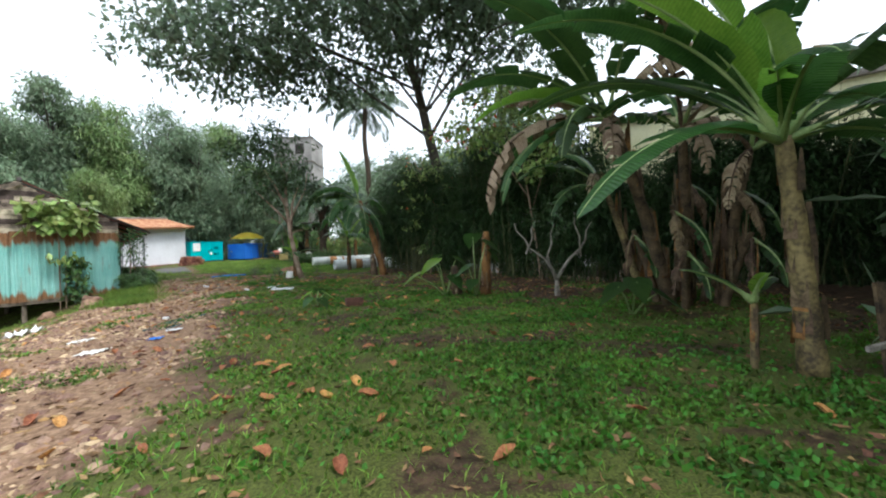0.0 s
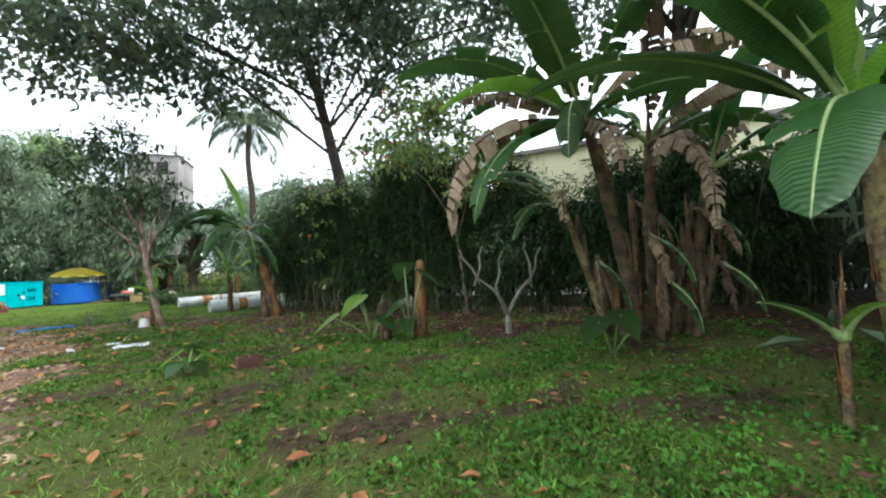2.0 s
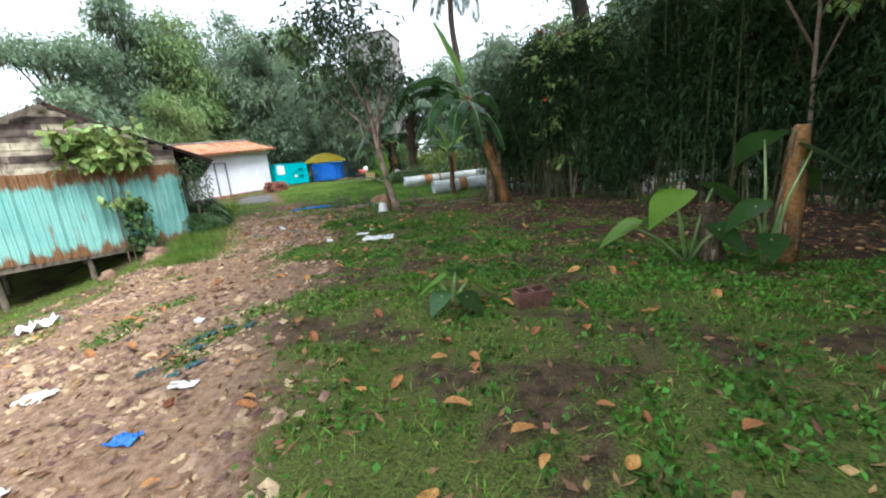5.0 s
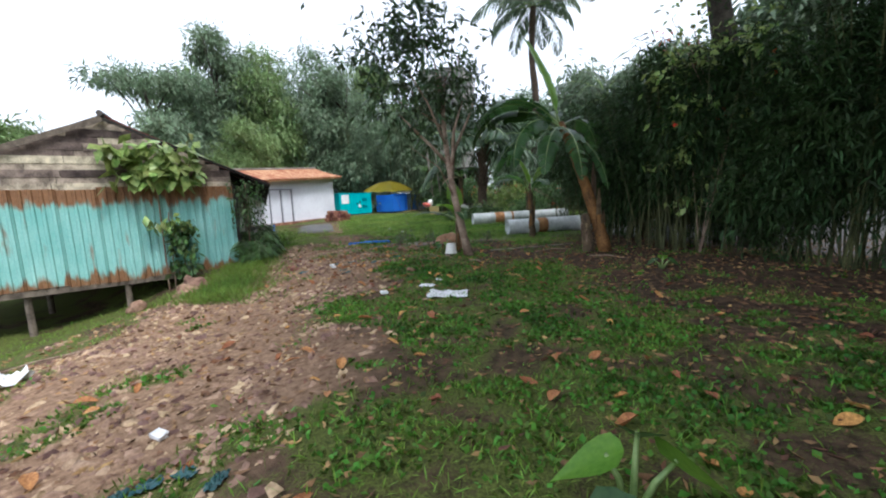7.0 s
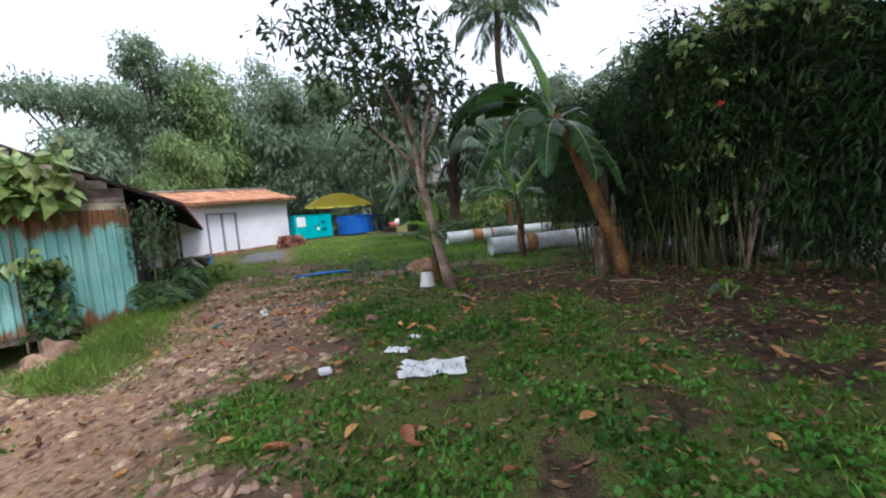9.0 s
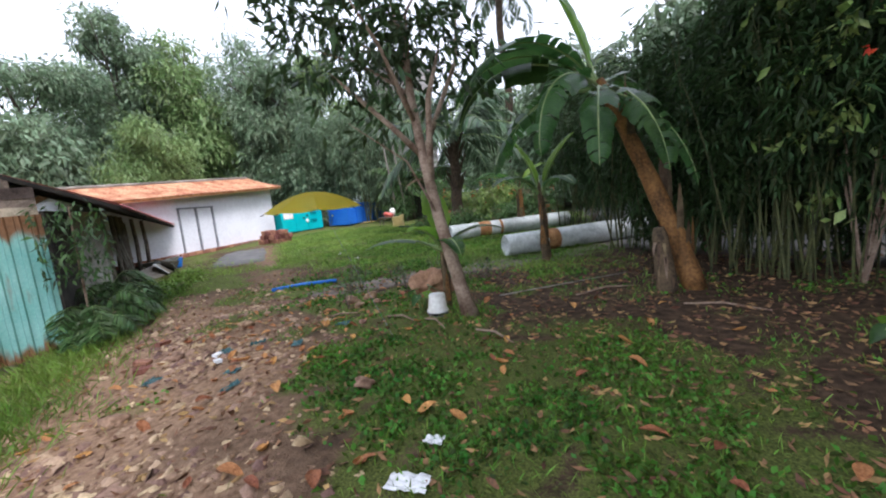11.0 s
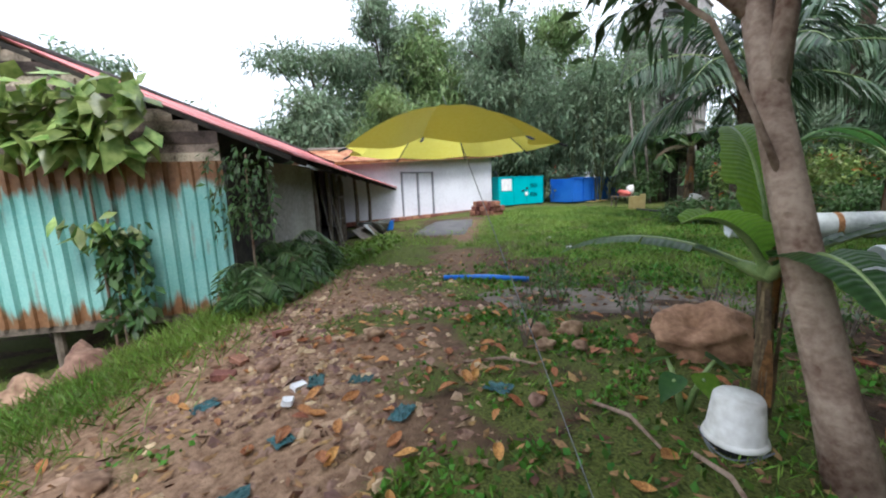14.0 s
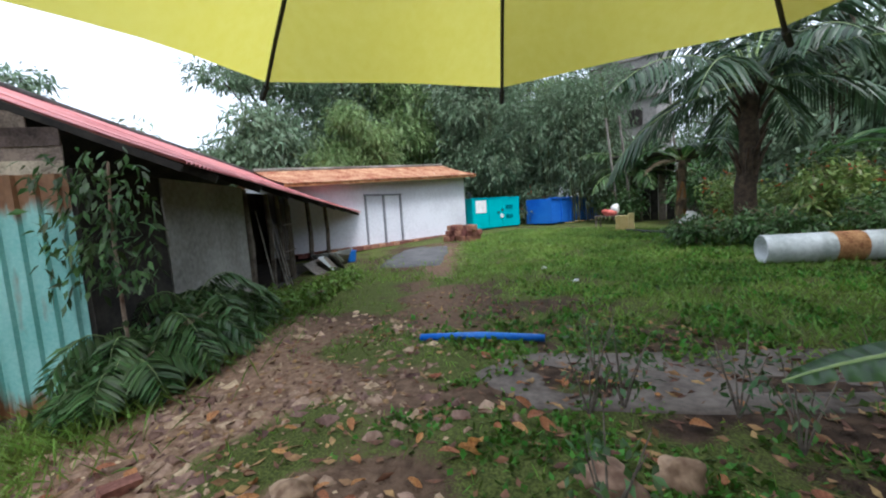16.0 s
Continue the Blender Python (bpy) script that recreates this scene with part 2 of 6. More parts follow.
M = {
    "ground": ground_mat(),
    "bamboo_leaf": mat("bamboo leaf", (0.022, 0.045, 0.016), (0.056, 0.096, 0.032), 1.5, 0.5, 0, 20, vary=0.5, translucent=0.2, spec=0.18, island=True),
    # paler, bluer green: distance haze is mixed into this leaf colour
    "hazy_leaf": mat("hazy far leaf", (0.115, 0.17, 0.10), (0.19, 0.255, 0.15), 0.4, 0.55, 0, 6, vary=0.5, translucent=0.35, island=True),
    "pale_leaf": mat("pale leaf", (0.12, 0.19, 0.065), (0.20, 0.28, 0.10), 0.5, 0.55, 0, 6, vary=0.4, translucent=0.3, island=True),
    # dark leaf, its base colour lightened to stand in for haze over the crown
    "dark_leaf": mat("dark leaf", (0.075, 0.11, 0.07), (0.13, 0.175, 0.10), 0.6, 0.4, 0, 8, vary=0.5, translucent=0.55, island=True),
    "tree_leaf": mat("tree leaf", (0.035, 0.07, 0.025), (0.075, 0.125, 0.045), 1.0, 0.35, 0, 8, vary=0.45, translucent=0.25, island=True),
    "vine_leaf": mat("vine leaf", (0.11, 0.20, 0.04), (0.36, 0.44, 0.14), 5.0, 0.35, 0, 12, vary=0.4, translucent=0.3, island=True),
    "fern_leaf": mat("fern leaf", (0.04, 0.085, 0.025), (0.09, 0.16, 0.045), 2.0, 0.4, 0, 12, vary=0.45, translucent=0.25, island=True),
    "palm_leaf": mat("palm leaf", (0.028, 0.06, 0.028), (0.07, 0.12, 0.055), 2.0, 0.35, 0, 12, vary=0.45, translucent=0.2, island=True),
    "flower": mat("flower", (0.5, 0.03, 0.02), (0.7, 0.12, 0.03), 3.0, 0.5, 0, 12, translucent=0.3, island=True),
    "banana": mat("banana leaf", (0.03, 0.085, 0.022), (0.07, 0.155, 0.036), 2.0, 0.3, 0.15, 30, vary=0.25, translucent=0.5, spec=0.5),
    "banana_young": mat("young banana leaf", (0.13, 0.28, 0.03), (0.24, 0.42, 0.055), 2.0, 0.32, 0.15, 30, vary=0.2, translucent=0.55),
    "banana_dry": mat("dry banana leaf", (0.22, 0.15, 0.09), (0.42, 0.32, 0.22), 6.0, 0.9, 0.4, 40, vary=0.25, translucent=0.12),
    "banana_old": mat("old brown banana leaf", (0.07, 0.045, 0.026), (0.22, 0.15, 0.09), 6.0, 0.9, 0.4, 40, vary=0.4, translucent=0.1),
    "banana_rib": mat("banana midrib", (0.16, 0.25, 0.08), (0.28, 0.36, 0.14), 5.0, 0.4, 0.1, 40),
    "banana_stem": mat("banana stem", (0.05, 0.035, 0.018), (0.26, 0.2, 0.08), 3.5, 0.7, 0.6, 26, contrast=0.4),
    "old_brick": mat("old clay block", (0.07, 0.03, 0.02), (0.17, 0.08, 0.055), 8, 0.9, 0.5, 40),
    "dry_stem": mat("dry banana stem", (0.03, 0.021, 0.014), (0.16, 0.11, 0.06), 5.0, 0.9, 0.7, 30),
    "orange_stem": mat("orange banana stem", (0.06, 0.03, 0.014), (0.33, 0.165, 0.055), 2.5, 0.75, 0.6, 26, spec=0.2),
    "bark": mat("bark", (0.10, 0.05, 0.03), (0.36, 0.27, 0.20), 5.0, 0.9, 0.7, 30, contrast=0.7),
    "dark_bark": mat("dark bark", (0.035, 0.028, 0.022), (0.09, 0.075, 0.06), 4.0, 0.95, 0.7, 22),
    "pale_bark": mat("pale bark", (0.13, 0.115, 0.095), (0.34, 0.31, 0.26), 8.0, 0.9, 0.4, 40),
    "culm": mat("bamboo culm", (0.03, 0.036, 0.016), (0.11, 0.115, 0.045), 3.0, 0.6, 0.1, 30, vary=0.4, spec=0.2, island=True),
    "palm_fibre": mat("palm fibre", (0.03, 0.022, 0.015), (0.10, 0.07, 0.045), 8.0, 0.95, 0.8, 40),
    "wood_grey": mat("weathered plank", (0.05, 0.036, 0.028), (0.42, 0.34, 0.27), 5.0, 0.9, 0.5, 45, vary=0.75, contrast=0.7),
    "timber": mat("old timber", (0.07, 0.055, 0.042), (0.21, 0.17, 0.13), 6.0, 0.9, 0.5, 40),
    "tin": rusty("green corrugated tin", (0.19, 0.47, 0.43), (0.33, 0.6, 0.55), (0.13, 0.055, 0.025), (0.32, 0.17, 0.08), -0.28, 2.0, 0.3),
    "red_tin": mat("faded red roof sheet", (0.42, 0.10, 0.10), (0.66, 0.27, 0.25), 1.2, 0.5, 0.25, 20, contrast=0.7),
    "dark_tin": mat("dark roof sheet", (0.03, 0.027, 0.025), (0.10, 0.085, 0.075), 1.6, 0.7, 0.3, 20),
    "rust_tin": mat("rusted roof sheet", (0.20, 0.05, 0.02), (0.46, 0.27, 0.15), 2.0, 0.85, 0.4, 16, contrast=0.5),
    # dirt stains, with the base colour also lowered for shade under the eave
    "plaster": mat("dirty darkened plaster", (0.13, 0.12, 0.10), (0.37, 0.35, 0.31), 1.1, 0.85, 0.3, 14, contrast=0.8),
    "white_wall": mat("white painted wall", (0.5, 0.5, 0.54), (0.74, 0.75, 0.8), 0.5, 0.75, 0.2, 12, contrast=0.9),
    "grey_frame": mat("grey frame", (0.13, 0.14, 0.16), (0.24, 0.25, 0.27), 4, 0.6, 0.1, 30),
    "teal": mat("teal painted steel", (0.0, 0.36, 0.40), (0.01, 0.46, 0.50), 1.0, 0.4, 0.1, 12),
    "teal_dark": mat("dark louvre", (0.0, 0.06, 0.075), (0.01, 0.11, 0.12), 4.0, 0.5, 0.1, 12),
    "blue": mat("blue painted steel", (0.01, 0.10, 0.50), (0.03, 0.17, 0.62), 0.8, 0.4, 0.1, 12),
    "blue_pipe": mat("blue plastic pipe", (0.01, 0.12, 0.52), (0.03, 0.20, 0.64), 3, 0.35, 0.1, 20),
    "paper": mat("white paper", (0.62, 0.62, 0.62), (0.82, 0.82, 0.82), 6, 0.7, 0.2, 30),
    "white_plastic": mat("white plastic", (0.55, 0.53, 0.48), (0.78, 0.77, 0.73), 5, 0.45, 0.2, 20),
    "brick": mat("red brick", (0.15, 0.06, 0.04), (0.33, 0.15, 0.1), 8, 0.9, 0.5, 40, vary=0.35),
    "stone": mat("brown stone", (0.13, 0.07, 0.042), (0.36, 0.23, 0.15), 4, 0.9, 0.9, 18, vary=0.3),
    "boulder": mat("orange brown boulder", (0.17, 0.085, 0.045), (0.43, 0.25, 0.15), 5, 0.9, 1.0, 24, contrast=0.6),
    "shard": mat("rubble", (0.165, 0.095, 0.06), (0.43, 0.285, 0.195), 3, 0.9, 0.3, 30, vary=0.6, island=True),
    "concrete": mat("concrete", (0.07, 0.055, 0.042), (0.27, 0.245, 0.21), 1.3, 0.8, 0.4, 16, contrast=0.6),
    "muddy_slab": mat("muddy concrete", (0.055, 0.041, 0.03), (0.195, 0.16, 0.13), 1.6, 0.75, 0.4, 18, contrast=0.6, spec=0.25),
    "asphalt": mat("worn asphalt", (0.05, 0.05, 0.05), (0.12, 0.115, 0.11), 2.0, 0.75, 0.4, 40),
    "pipe_white": mat("weathered white pipe", (0.33, 0.36, 0.34), (0.62, 0.65, 0.63), 2.0, 0.5, 0.15, 14),
    "rust": mat("rust stain", (0.16, 0.06, 0.02), (0.45, 0.24, 0.10), 6, 0.9, 0.4, 30),
    "dry_leaf": mat("dry fallen leaf", (0.25, 0.09, 0.03), (0.55, 0.25, 0.09), 9, 0.7, 0.4, 40, vary=0.4, translucent=0.1),
    "litter": mat("leaf litter", (0.10, 0.055, 0.03), (0.34, 0.18, 0.08), 3, 0.85, 0, 30, vary=0.5, island=True),
    "grass": mat("grass", (0.105, 0.195, 0.024), (0.23, 0.335, 0.055), 0.7, 0.5, 0, 6, vary=0.6, translucent=0.3, spec=0.2, island=True),
    "cover_leaf": mat("broad leaved ground cover", (0.04, 0.105, 0.014), (0.118, 0.235, 0.031), 0.7, 0.45, 0, 6, vary=0.65, translucent=0.25, island=True, spec=0.18),
    "lush": mat("bright grass", (0.10, 0.185, 0.025), (0.22, 0.32, 0.055), 0.7, 0.5, 0, 6, vary=0.45, translucent=0.3, island=True),
    "teal_rag": mat("dark teal plastic", (0.01, 0.05, 0.055), (0.03, 0.11, 0.11), 8, 0.5, 0.3, 30, vary=0.3),
    "yellow": mat("yellow umbrella cloth", (0.85, 0.73, 0.11), (0.90, 0.80, 0.17), 1.5, 0.7, 0.1, 60, translucent=0.85),
    "black": mat("black plastic", (0.012, 0.012, 0.012), (0.04, 0.04, 0.04), 8, 0.5, 0.1, 30),
    "yellow_wall": mat("pale yellow wall", (0.55, 0.52, 0.30), (0.72, 0.69, 0.45), 0.5, 0.85, 0.2, 10),
    "tower": mat("grey cement render", (0.17, 0.16, 0.15), (0.34, 0.32, 0.3), 0.4, 0.9, 0.3, 8),
    # near black: on inner walls, floor and rafters the colour carries the interior shade
    "dark_inside": mat("near black boards", (0.012, 0.010, 0.009), (0.045, 0.038, 0.03), 4, 0.9, 0.3, 20),
    "red_cloth": mat("faded red cloth", (0.4, 0.06, 0.05), (0.6, 0.16, 0.12), 5, 0.8, 0.3, 30),
    "yellow_box": mat("cardboard yellow", (0.45, 0.34, 0.12), (0.62, 0.5, 0.22), 4, 0.8, 0.2, 30),
}

for key in ("banana", "banana_young", "banana_dry", "banana_old"):
    # parallel side veins, by the distance along the midrib
    n, l = M[key].node_tree.nodes, M[key].node_tree.links
    b = n["Principled BSDF"]
    src = b.inputs["Base Color"].links[0].from_socket
    at_, wave, amp = n.new("ShaderNodeAttribute"), n.new("ShaderNodeMath"), n.new("ShaderNodeMath")
    at_.attribute_name = "vein"
    amp.operation, amp.inputs[1].default_value = "MULTIPLY", 165.0
    wave.operation = "SINE"
    l.new(at_.outputs["Fac"], amp.inputs[0])
    l.new(amp.outputs[0], wave.inputs[0])
    tone, mixer = n.new("ShaderNodeMapRange"), n.new("ShaderNodeMixRGB")
    tone.inputs[1].default_value, tone.inputs[3].default_value, tone.inputs[4].default_value = -1.0, 0.72, 1.12
    mixer.blend_type, mixer.inputs[0].default_value = "MULTIPLY", 1.0
    l.new(wave.outputs[0], tone.inputs[0])
    l.new(src, mixer.inputs[1])
    l.new(tone.outputs[0], mixer.inputs[2])
    l.new(mixer.outputs[0], b.inputs["Base Color"])
    vb = n.new("ShaderNodeBump")
    vb.inputs["Strength"].default_value, vb.inputs["Distance"].default_value = 0.35, 0.006
    l.new(wave.outputs[0], vb.inputs["Height"])
    l.new(b.inputs["Normal"].links[0].from_socket, vb.inputs["Normal"])
    l.new(vb.outputs[0], b.inputs["Normal"])

# ---------------------------------------------------------------- mesh helpers
def mesh_of(name, V, F, material, smooth=False):
    me = bpy.data.meshes.new(name)
    V = np.asarray(V, dtype=np.float32)
    if isinstance(F, np.ndarray):
        k, cnt = F.shape[1], len(F)
        me.vertices.add(len(V))
        me.vertices.foreach_set("co", V.ravel())
        me.loops.add(k * cnt)
        me.loops.foreach_set("vertex_index", F.astype(np.int32).ravel())
        me.polygons.add(cnt)
        me.polygons.foreach_set("loop_start", np.arange(0, k * cnt, k, dtype=np.int32))
        me.update(calc_edges=True)
    else:
        me.from_pydata([tuple(map(float, v)) for v in V], [], F)
    if smooth:
        me.polygons.foreach_set("use_smooth", np.ones(len(me.polygons), dtype=bool))
    me.materials.append(material)
    me.update()
    return me


def part(name, geo, material, parent=None, label="", smooth=False):
    """Links a (vertices, faces) pair or a ready mesh as one object under a thing."""
    me = geo if isinstance(geo, bpy.types.Mesh) else mesh_of(name, geo[0], geo[1], material, smooth)
    ob = new(name, me)
    if parent:
        ob.parent = parent
    if label:
        tagged(ob, label)
    return ob


def thing(name, label, category, group="", kind="", at=None):
    ob = new(name)
    if at is not None:
        ob.location = at
    return tagged(ob, label, category, group, kind)


def join(*geos):
    V, F, o = [], [], 0
    for v, f in geos:
        V += [tuple(p) for p in v]
        F += [tuple(i + o for i in g) for g in f]
        o += len(v)
    return V, F


def tube(points, radii, n=8, rough=0.0, seed=1):
    """A swept round bar along points, with a radius at each."""
    rnd = random.Random(seed)
    P = [Vector(p) for p in points]
    V, F = [], []
    ref = Vector((0.31, 0.77, 0.55))
    for i, p in enumerate(P):
        d = (P[min(i + 1, len(P) - 1)] - P[max(i - 1, 0)]).normalized()
        a = d.cross(ref)
        a = a.normalized() if a.length > 0.05 else d.cross(Vector((1, 0, 0))).normalized()
        b = d.cross(a)
        for k in range(n):
            t = 2 * math.pi * k / n
            r = radii[i] * (1 + rough * (rnd.random() - 0.5))
            V.append(p + (a * math.cos(t) + b * math.sin(t)) * r)
    for i in range(len(P) - 1):
        for k in range(n):
            F.append((i * n + k, i * n + (k + 1) % n, (i + 1) * n + (k + 1) % n, (i + 1) * n + k))
    F.append(tuple(range(n))[::-1])
    F.append(tuple((len(P) - 1) * n + k for k in range(n)))
    return [tuple(v) for v in V], F


def box(c, size, bevel=0.0, m=None, seed=None, jag=0.0):
    """A box about c, with bevelled edges, turned by m."""
    bm = bmesh.new()
    bmesh.ops.create_cube(bm, size=1)
    for v in bm.verts:
        v.co = Vector((v.co.x * size[0], v.co.y * size[1], v.co.z * size[2]))
    if bevel:
        bmesh.ops.bevel(bm, geom=bm.edges[:], offset=bevel, segments=2, affect="EDGES", profile=0.6)
    rnd = random.Random(seed)
    m = m or Matrix()
    V = []
    for v in bm.verts:
        p = v.co + Vector((rnd.uniform(-jag, jag), rnd.uniform(-jag, jag), rnd.uniform(-jag, jag))) if jag else v.co
        V.append(tuple(Vector(c) + m.to_3x3() @ p))
    bm.verts.index_update()
    F = [tuple(v.index for v in f.verts) for f in bm.faces]
    bm.free()
    return V, F


def board(a, b, w, t, up=(0, 0, 1), bevel=0.004):
    """A bar of section w x t from a to b; w lies along up."""
    a, b, up = Vector(a), Vector(b), Vector(up)
    d = (b - a).normalized()
    s = d.cross(up).normalized()
    u = s.cross(d)
    m = Matrix((d, s, u)).transposed().to_4x4()
    return box((a + b) / 2, ((b - a).length, t, w), bevel, m)


def rock(size, seed, sub=2, rough=0.25):
    bm = bmesh.new()
    bmesh.ops.create_icosphere(bm, subdivisions=sub, radius=0.5)
    for v in bm.verts:
        k = 1 + rough * noise.noise(v.co * 2.3 + Vector((seed * 7.1, 0, 0))) * 2 + rough * 0.5 * noise.noise(v.co * 6 + Vector((0, seed * 3.3, 0)))
        v.co = Vector((v.co.x * size[0], v.co.y * size[1], v.co.z * size[2])) * k
    V = [tuple(v.co) for v in bm.verts]
    bm.verts.index_update()
    F = [tuple(v.index for v in f.verts) for f in bm.faces]
    bm.free()
    return V, F


RNG = np.random.default_rng(11)


def unit(a):
    return a / np.maximum(np.linalg.norm(a, axis=1, keepdims=True), 1e-6)


def leaves(P, D, length, width, fold=0.25, sag=0.0, cheap=False):
    """Folded leaves with a bent tip: at P, pointing along D; arrays of lengths and widths."""
    N = len(P)
    length, width = np.broadcast_to(length, N)[:, None], np.broadcast_to(width, N)[:, None]
    D = unit(D)
    S = unit(np.cross(D, RNG.normal(size=(N, 3)) * 0.55 + np.array([0, 0, 1.0])))
    U = np.cross(S, D)
    down = np.array([0, 0, -1.0])
    base = P
    mid = P + D * length * 0.5
    tip = P + D * length + down * length * sag
    l = mid + S * width * 0.5 - U * width * fold
    r = mid - S * width * 0.5 - U * width * fold
    if cheap:
        V = np.stack([base, l, tip, r], 1).reshape(-1, 3)
        o = np.arange(N)[:, None] * 4
        return V, np.concatenate([o + [0, 2, 1], o + [0, 3, 2]], 1).reshape(-1, 3)
    V = np.stack([base, l, mid, r, tip], 1).reshape(-1, 3)
    o = np.arange(N)[:, None] * 5
    F = np.concatenate([o + [0, 2, 1], o + [0, 3, 2], o + [1, 2, 4], o + [2, 3, 4]], 1).reshape(-1, 3)
    return V, F


def crown(blobs, clusters, per, spread, length, width, droop=0.35, sag=0.2, fold=0.2, shell=0.55, cheap=False):
    """Leaf clumps scattered through ellipsoids (centre, radii): an uneven crown with gaps."""
    Ps, Ds = [], []
    vol = np.array([b[1][0] * b[1][1] * b[1][2] for b in blobs]) ** 0.67
    pick = RNG.choice(len(blobs), clusters, p=vol / vol.sum())
    c = np.array([blobs[i][0] for i in pick], float)
    r = np.array([blobs[i][1] for i in pick], float)
    d = unit(RNG.normal(size=(clusters, 3)))
    rad = shell + (1 - shell) * RNG.random((clusters, 1)) ** 0.6
    rad *= 1 + 0.16 * RNG.normal(size=(clusters, 1))
    cc = c + d * r * rad
    out = unit(d * r)
    size = spread * (0.5 + RNG.random((clusters, 1)))
    P = np.repeat(cc, per, 0) + RNG.normal(size=(clusters * per, 3)) * np.repeat(size, per, 0) * np.array([1, 1, 0.7])
    D = np.repeat(out, per, 0) * 0.5 + RNG.normal(size=(clusters * per, 3)) * 0.7 + np.array([0, 0, -droop])
    n = len(P)
    return leaves(P, D, length * (0.6 + 0.8 * RNG.random(n)), width * (0.6 + 0.8 * RNG.random(n)), fold, sag, cheap)


def smooth(a, b, x):
    t = np.clip((x - a) / (b - a), 0, 1)
    return t * t * (3 - 2 * t)


_tab = np.random.default_rng(5).random((64, 64))


def vnoise(x, y, s):
    """Soft value noise between 0 and 1, with cells of s metres."""
    x, y = np.asarray(x) / s, np.asarray(y) / s
    i, j = np.floor(x).astype(int), np.floor(y).astype(int)
    u, v = x - i, y - j
    u, v = u * u * (3 - 2 * u), v * v * (3 - 2 * v)
    g = lambda a, b: _tab[a % 64, b % 64]
    return (g(i, j) * (1 - u) + g(i + 1, j) * u) * (1 - v) + (g(i, j + 1) * (1 - u) + g(i + 1, j + 1) * u) * v


# ---------------------------------------------------------------- ground
def bank(x, y):
    """Metres to the left of the edge between lawn and rubble bank."""
    return -(x + 3.8) * 0.894 - (y - 6.3) * 0.447


def hedge_side(x, y):
    """Metres in front of the bamboo hedge."""
    return -(x * 0.65 + (y - 16.3) * 0.76)


def H(x, y):
    x, y = np.asarray(x, float), np.asarray(y, float)
    q = bank(x, y)
    near = 1 - smooth(13.0, 17.0, y)
    h = -near * (0.22 * smooth(-0.8, 1.2, q) + 0.11 * np.clip(q - 1.2, 0, 2.2) + 0.22 * np.clip(q - 3.4, 0, 4))
    h = h + 0.24 * smooth(19, 30, y) * (1 - smooth(60, 120, y))
    h = h + 0.24 * (1 - smooth(2.2, 5.5, hedge_side(x, y))) * (1 - smooth(8.5, 13, y)) * smooth(0.5, 3.5, x)
    h = h - 0.12 * smooth(-8.5, -12.5, x) * smooth(14, 16, y) * (1 - smooth(17, 20, y))
    fade = np.exp(-(np.hypot(x + 5, y - 15) / 40) ** 2)
    return h + fade * (0.07 * (vnoise(x, y, 1.7) - 0.5) + 0.035 * (vnoise(x + 9, y, 0.6) - 0.5))


def masks(x, y):
    """How far the ground is grass, rubble or wet paving."""
    q = bank(x, y) + 1.5 * (vnoise(x, y, 1.3) - 0.5) + 0.8 * (vnoise(x, y, 0.4) - 0.5)
    rub = smooth(-0.9, 0.7, q) * (1 - smooth(3.6, 5.2, q)) * (1 - smooth(14.6, 17.2, y + (x + 8) * 0.4 + 1.6 * (vnoise(x + 8, y, 0.7) - 0.5)))
    track = np.exp(-((x + 9.6 + (y - 17) * 0.85) / 0.8) ** 2) * smooth(15.5, 17.5, y) * (1 - smooth(24, 27, y))
    rub = np.maximum(rub, 0.5 * track)
    d = hedge_side(x, y) + 1.8 * (vnoise(x + 3, y, 1.5) - 0.5)
    bare = 1 - smooth(1.3, 4.3 + 0.6 * smooth(9, 12, y), d)
    low = 0.02 * smooth(7.5, 10.5, y)
    patch = smooth(0.46 - low, 0.66 - low, vnoise(x + 20, y + 7, 0.8) * 0.5 + vnoise(x, y, 0.27) * 0.5)
    grass = np.clip(1 - 0.72 * patch - 0.8 * bare * (y < 24) * (0.6 + 0.7 * vnoise(x + 5, y, 0.6)) - 0.95 * rub * (0.3 + 1.0 * smooth(0.22, 0.5, vnoise(x, y + 40, 0.9))), 0, 1)
    lush = smooth(19.5, 22.0, y + 0.3 * (x + 10)) * smooth(-2.5, -5.5, x)
    grass = grass * (1 - lush) + lush * (0.95 - 0.6 * track - 0.6 * smooth(0.55, 0.78, 0.6 * vnoise(x, y, 0.9) + 0.4 * vnoise(x + 4, y, 0.35)))
    road = (1 - smooth(-2.6, -1.4, hedge_side(x, y))) * smooth(-4.0, -2.4, x) * (1 - smooth(34, 38, y + 0.2 * x))
    wet = road * (0.75 + 0.25 * vnoise(x, y, 2.5))
    apron = np.exp(-(((x + 15.9) * 0.616 - (y - 23.2) * 0.788) / 2.6) ** 4 - (((x + 15.9) * 0.788 + (y - 23.2) * 0.616) / 1.25) ** 4)
    return grass * (1 - road) * (1 - apron), rub, wet


def axis(a, b, step, far):
    inner = np.arange(a, b + step, step)
    g = np.array([1.5, 4, 9, 18, 35, 70, 150, 400, far])
    return np.concatenate([(a - g)[::-1], inner, inner[-1] + g])


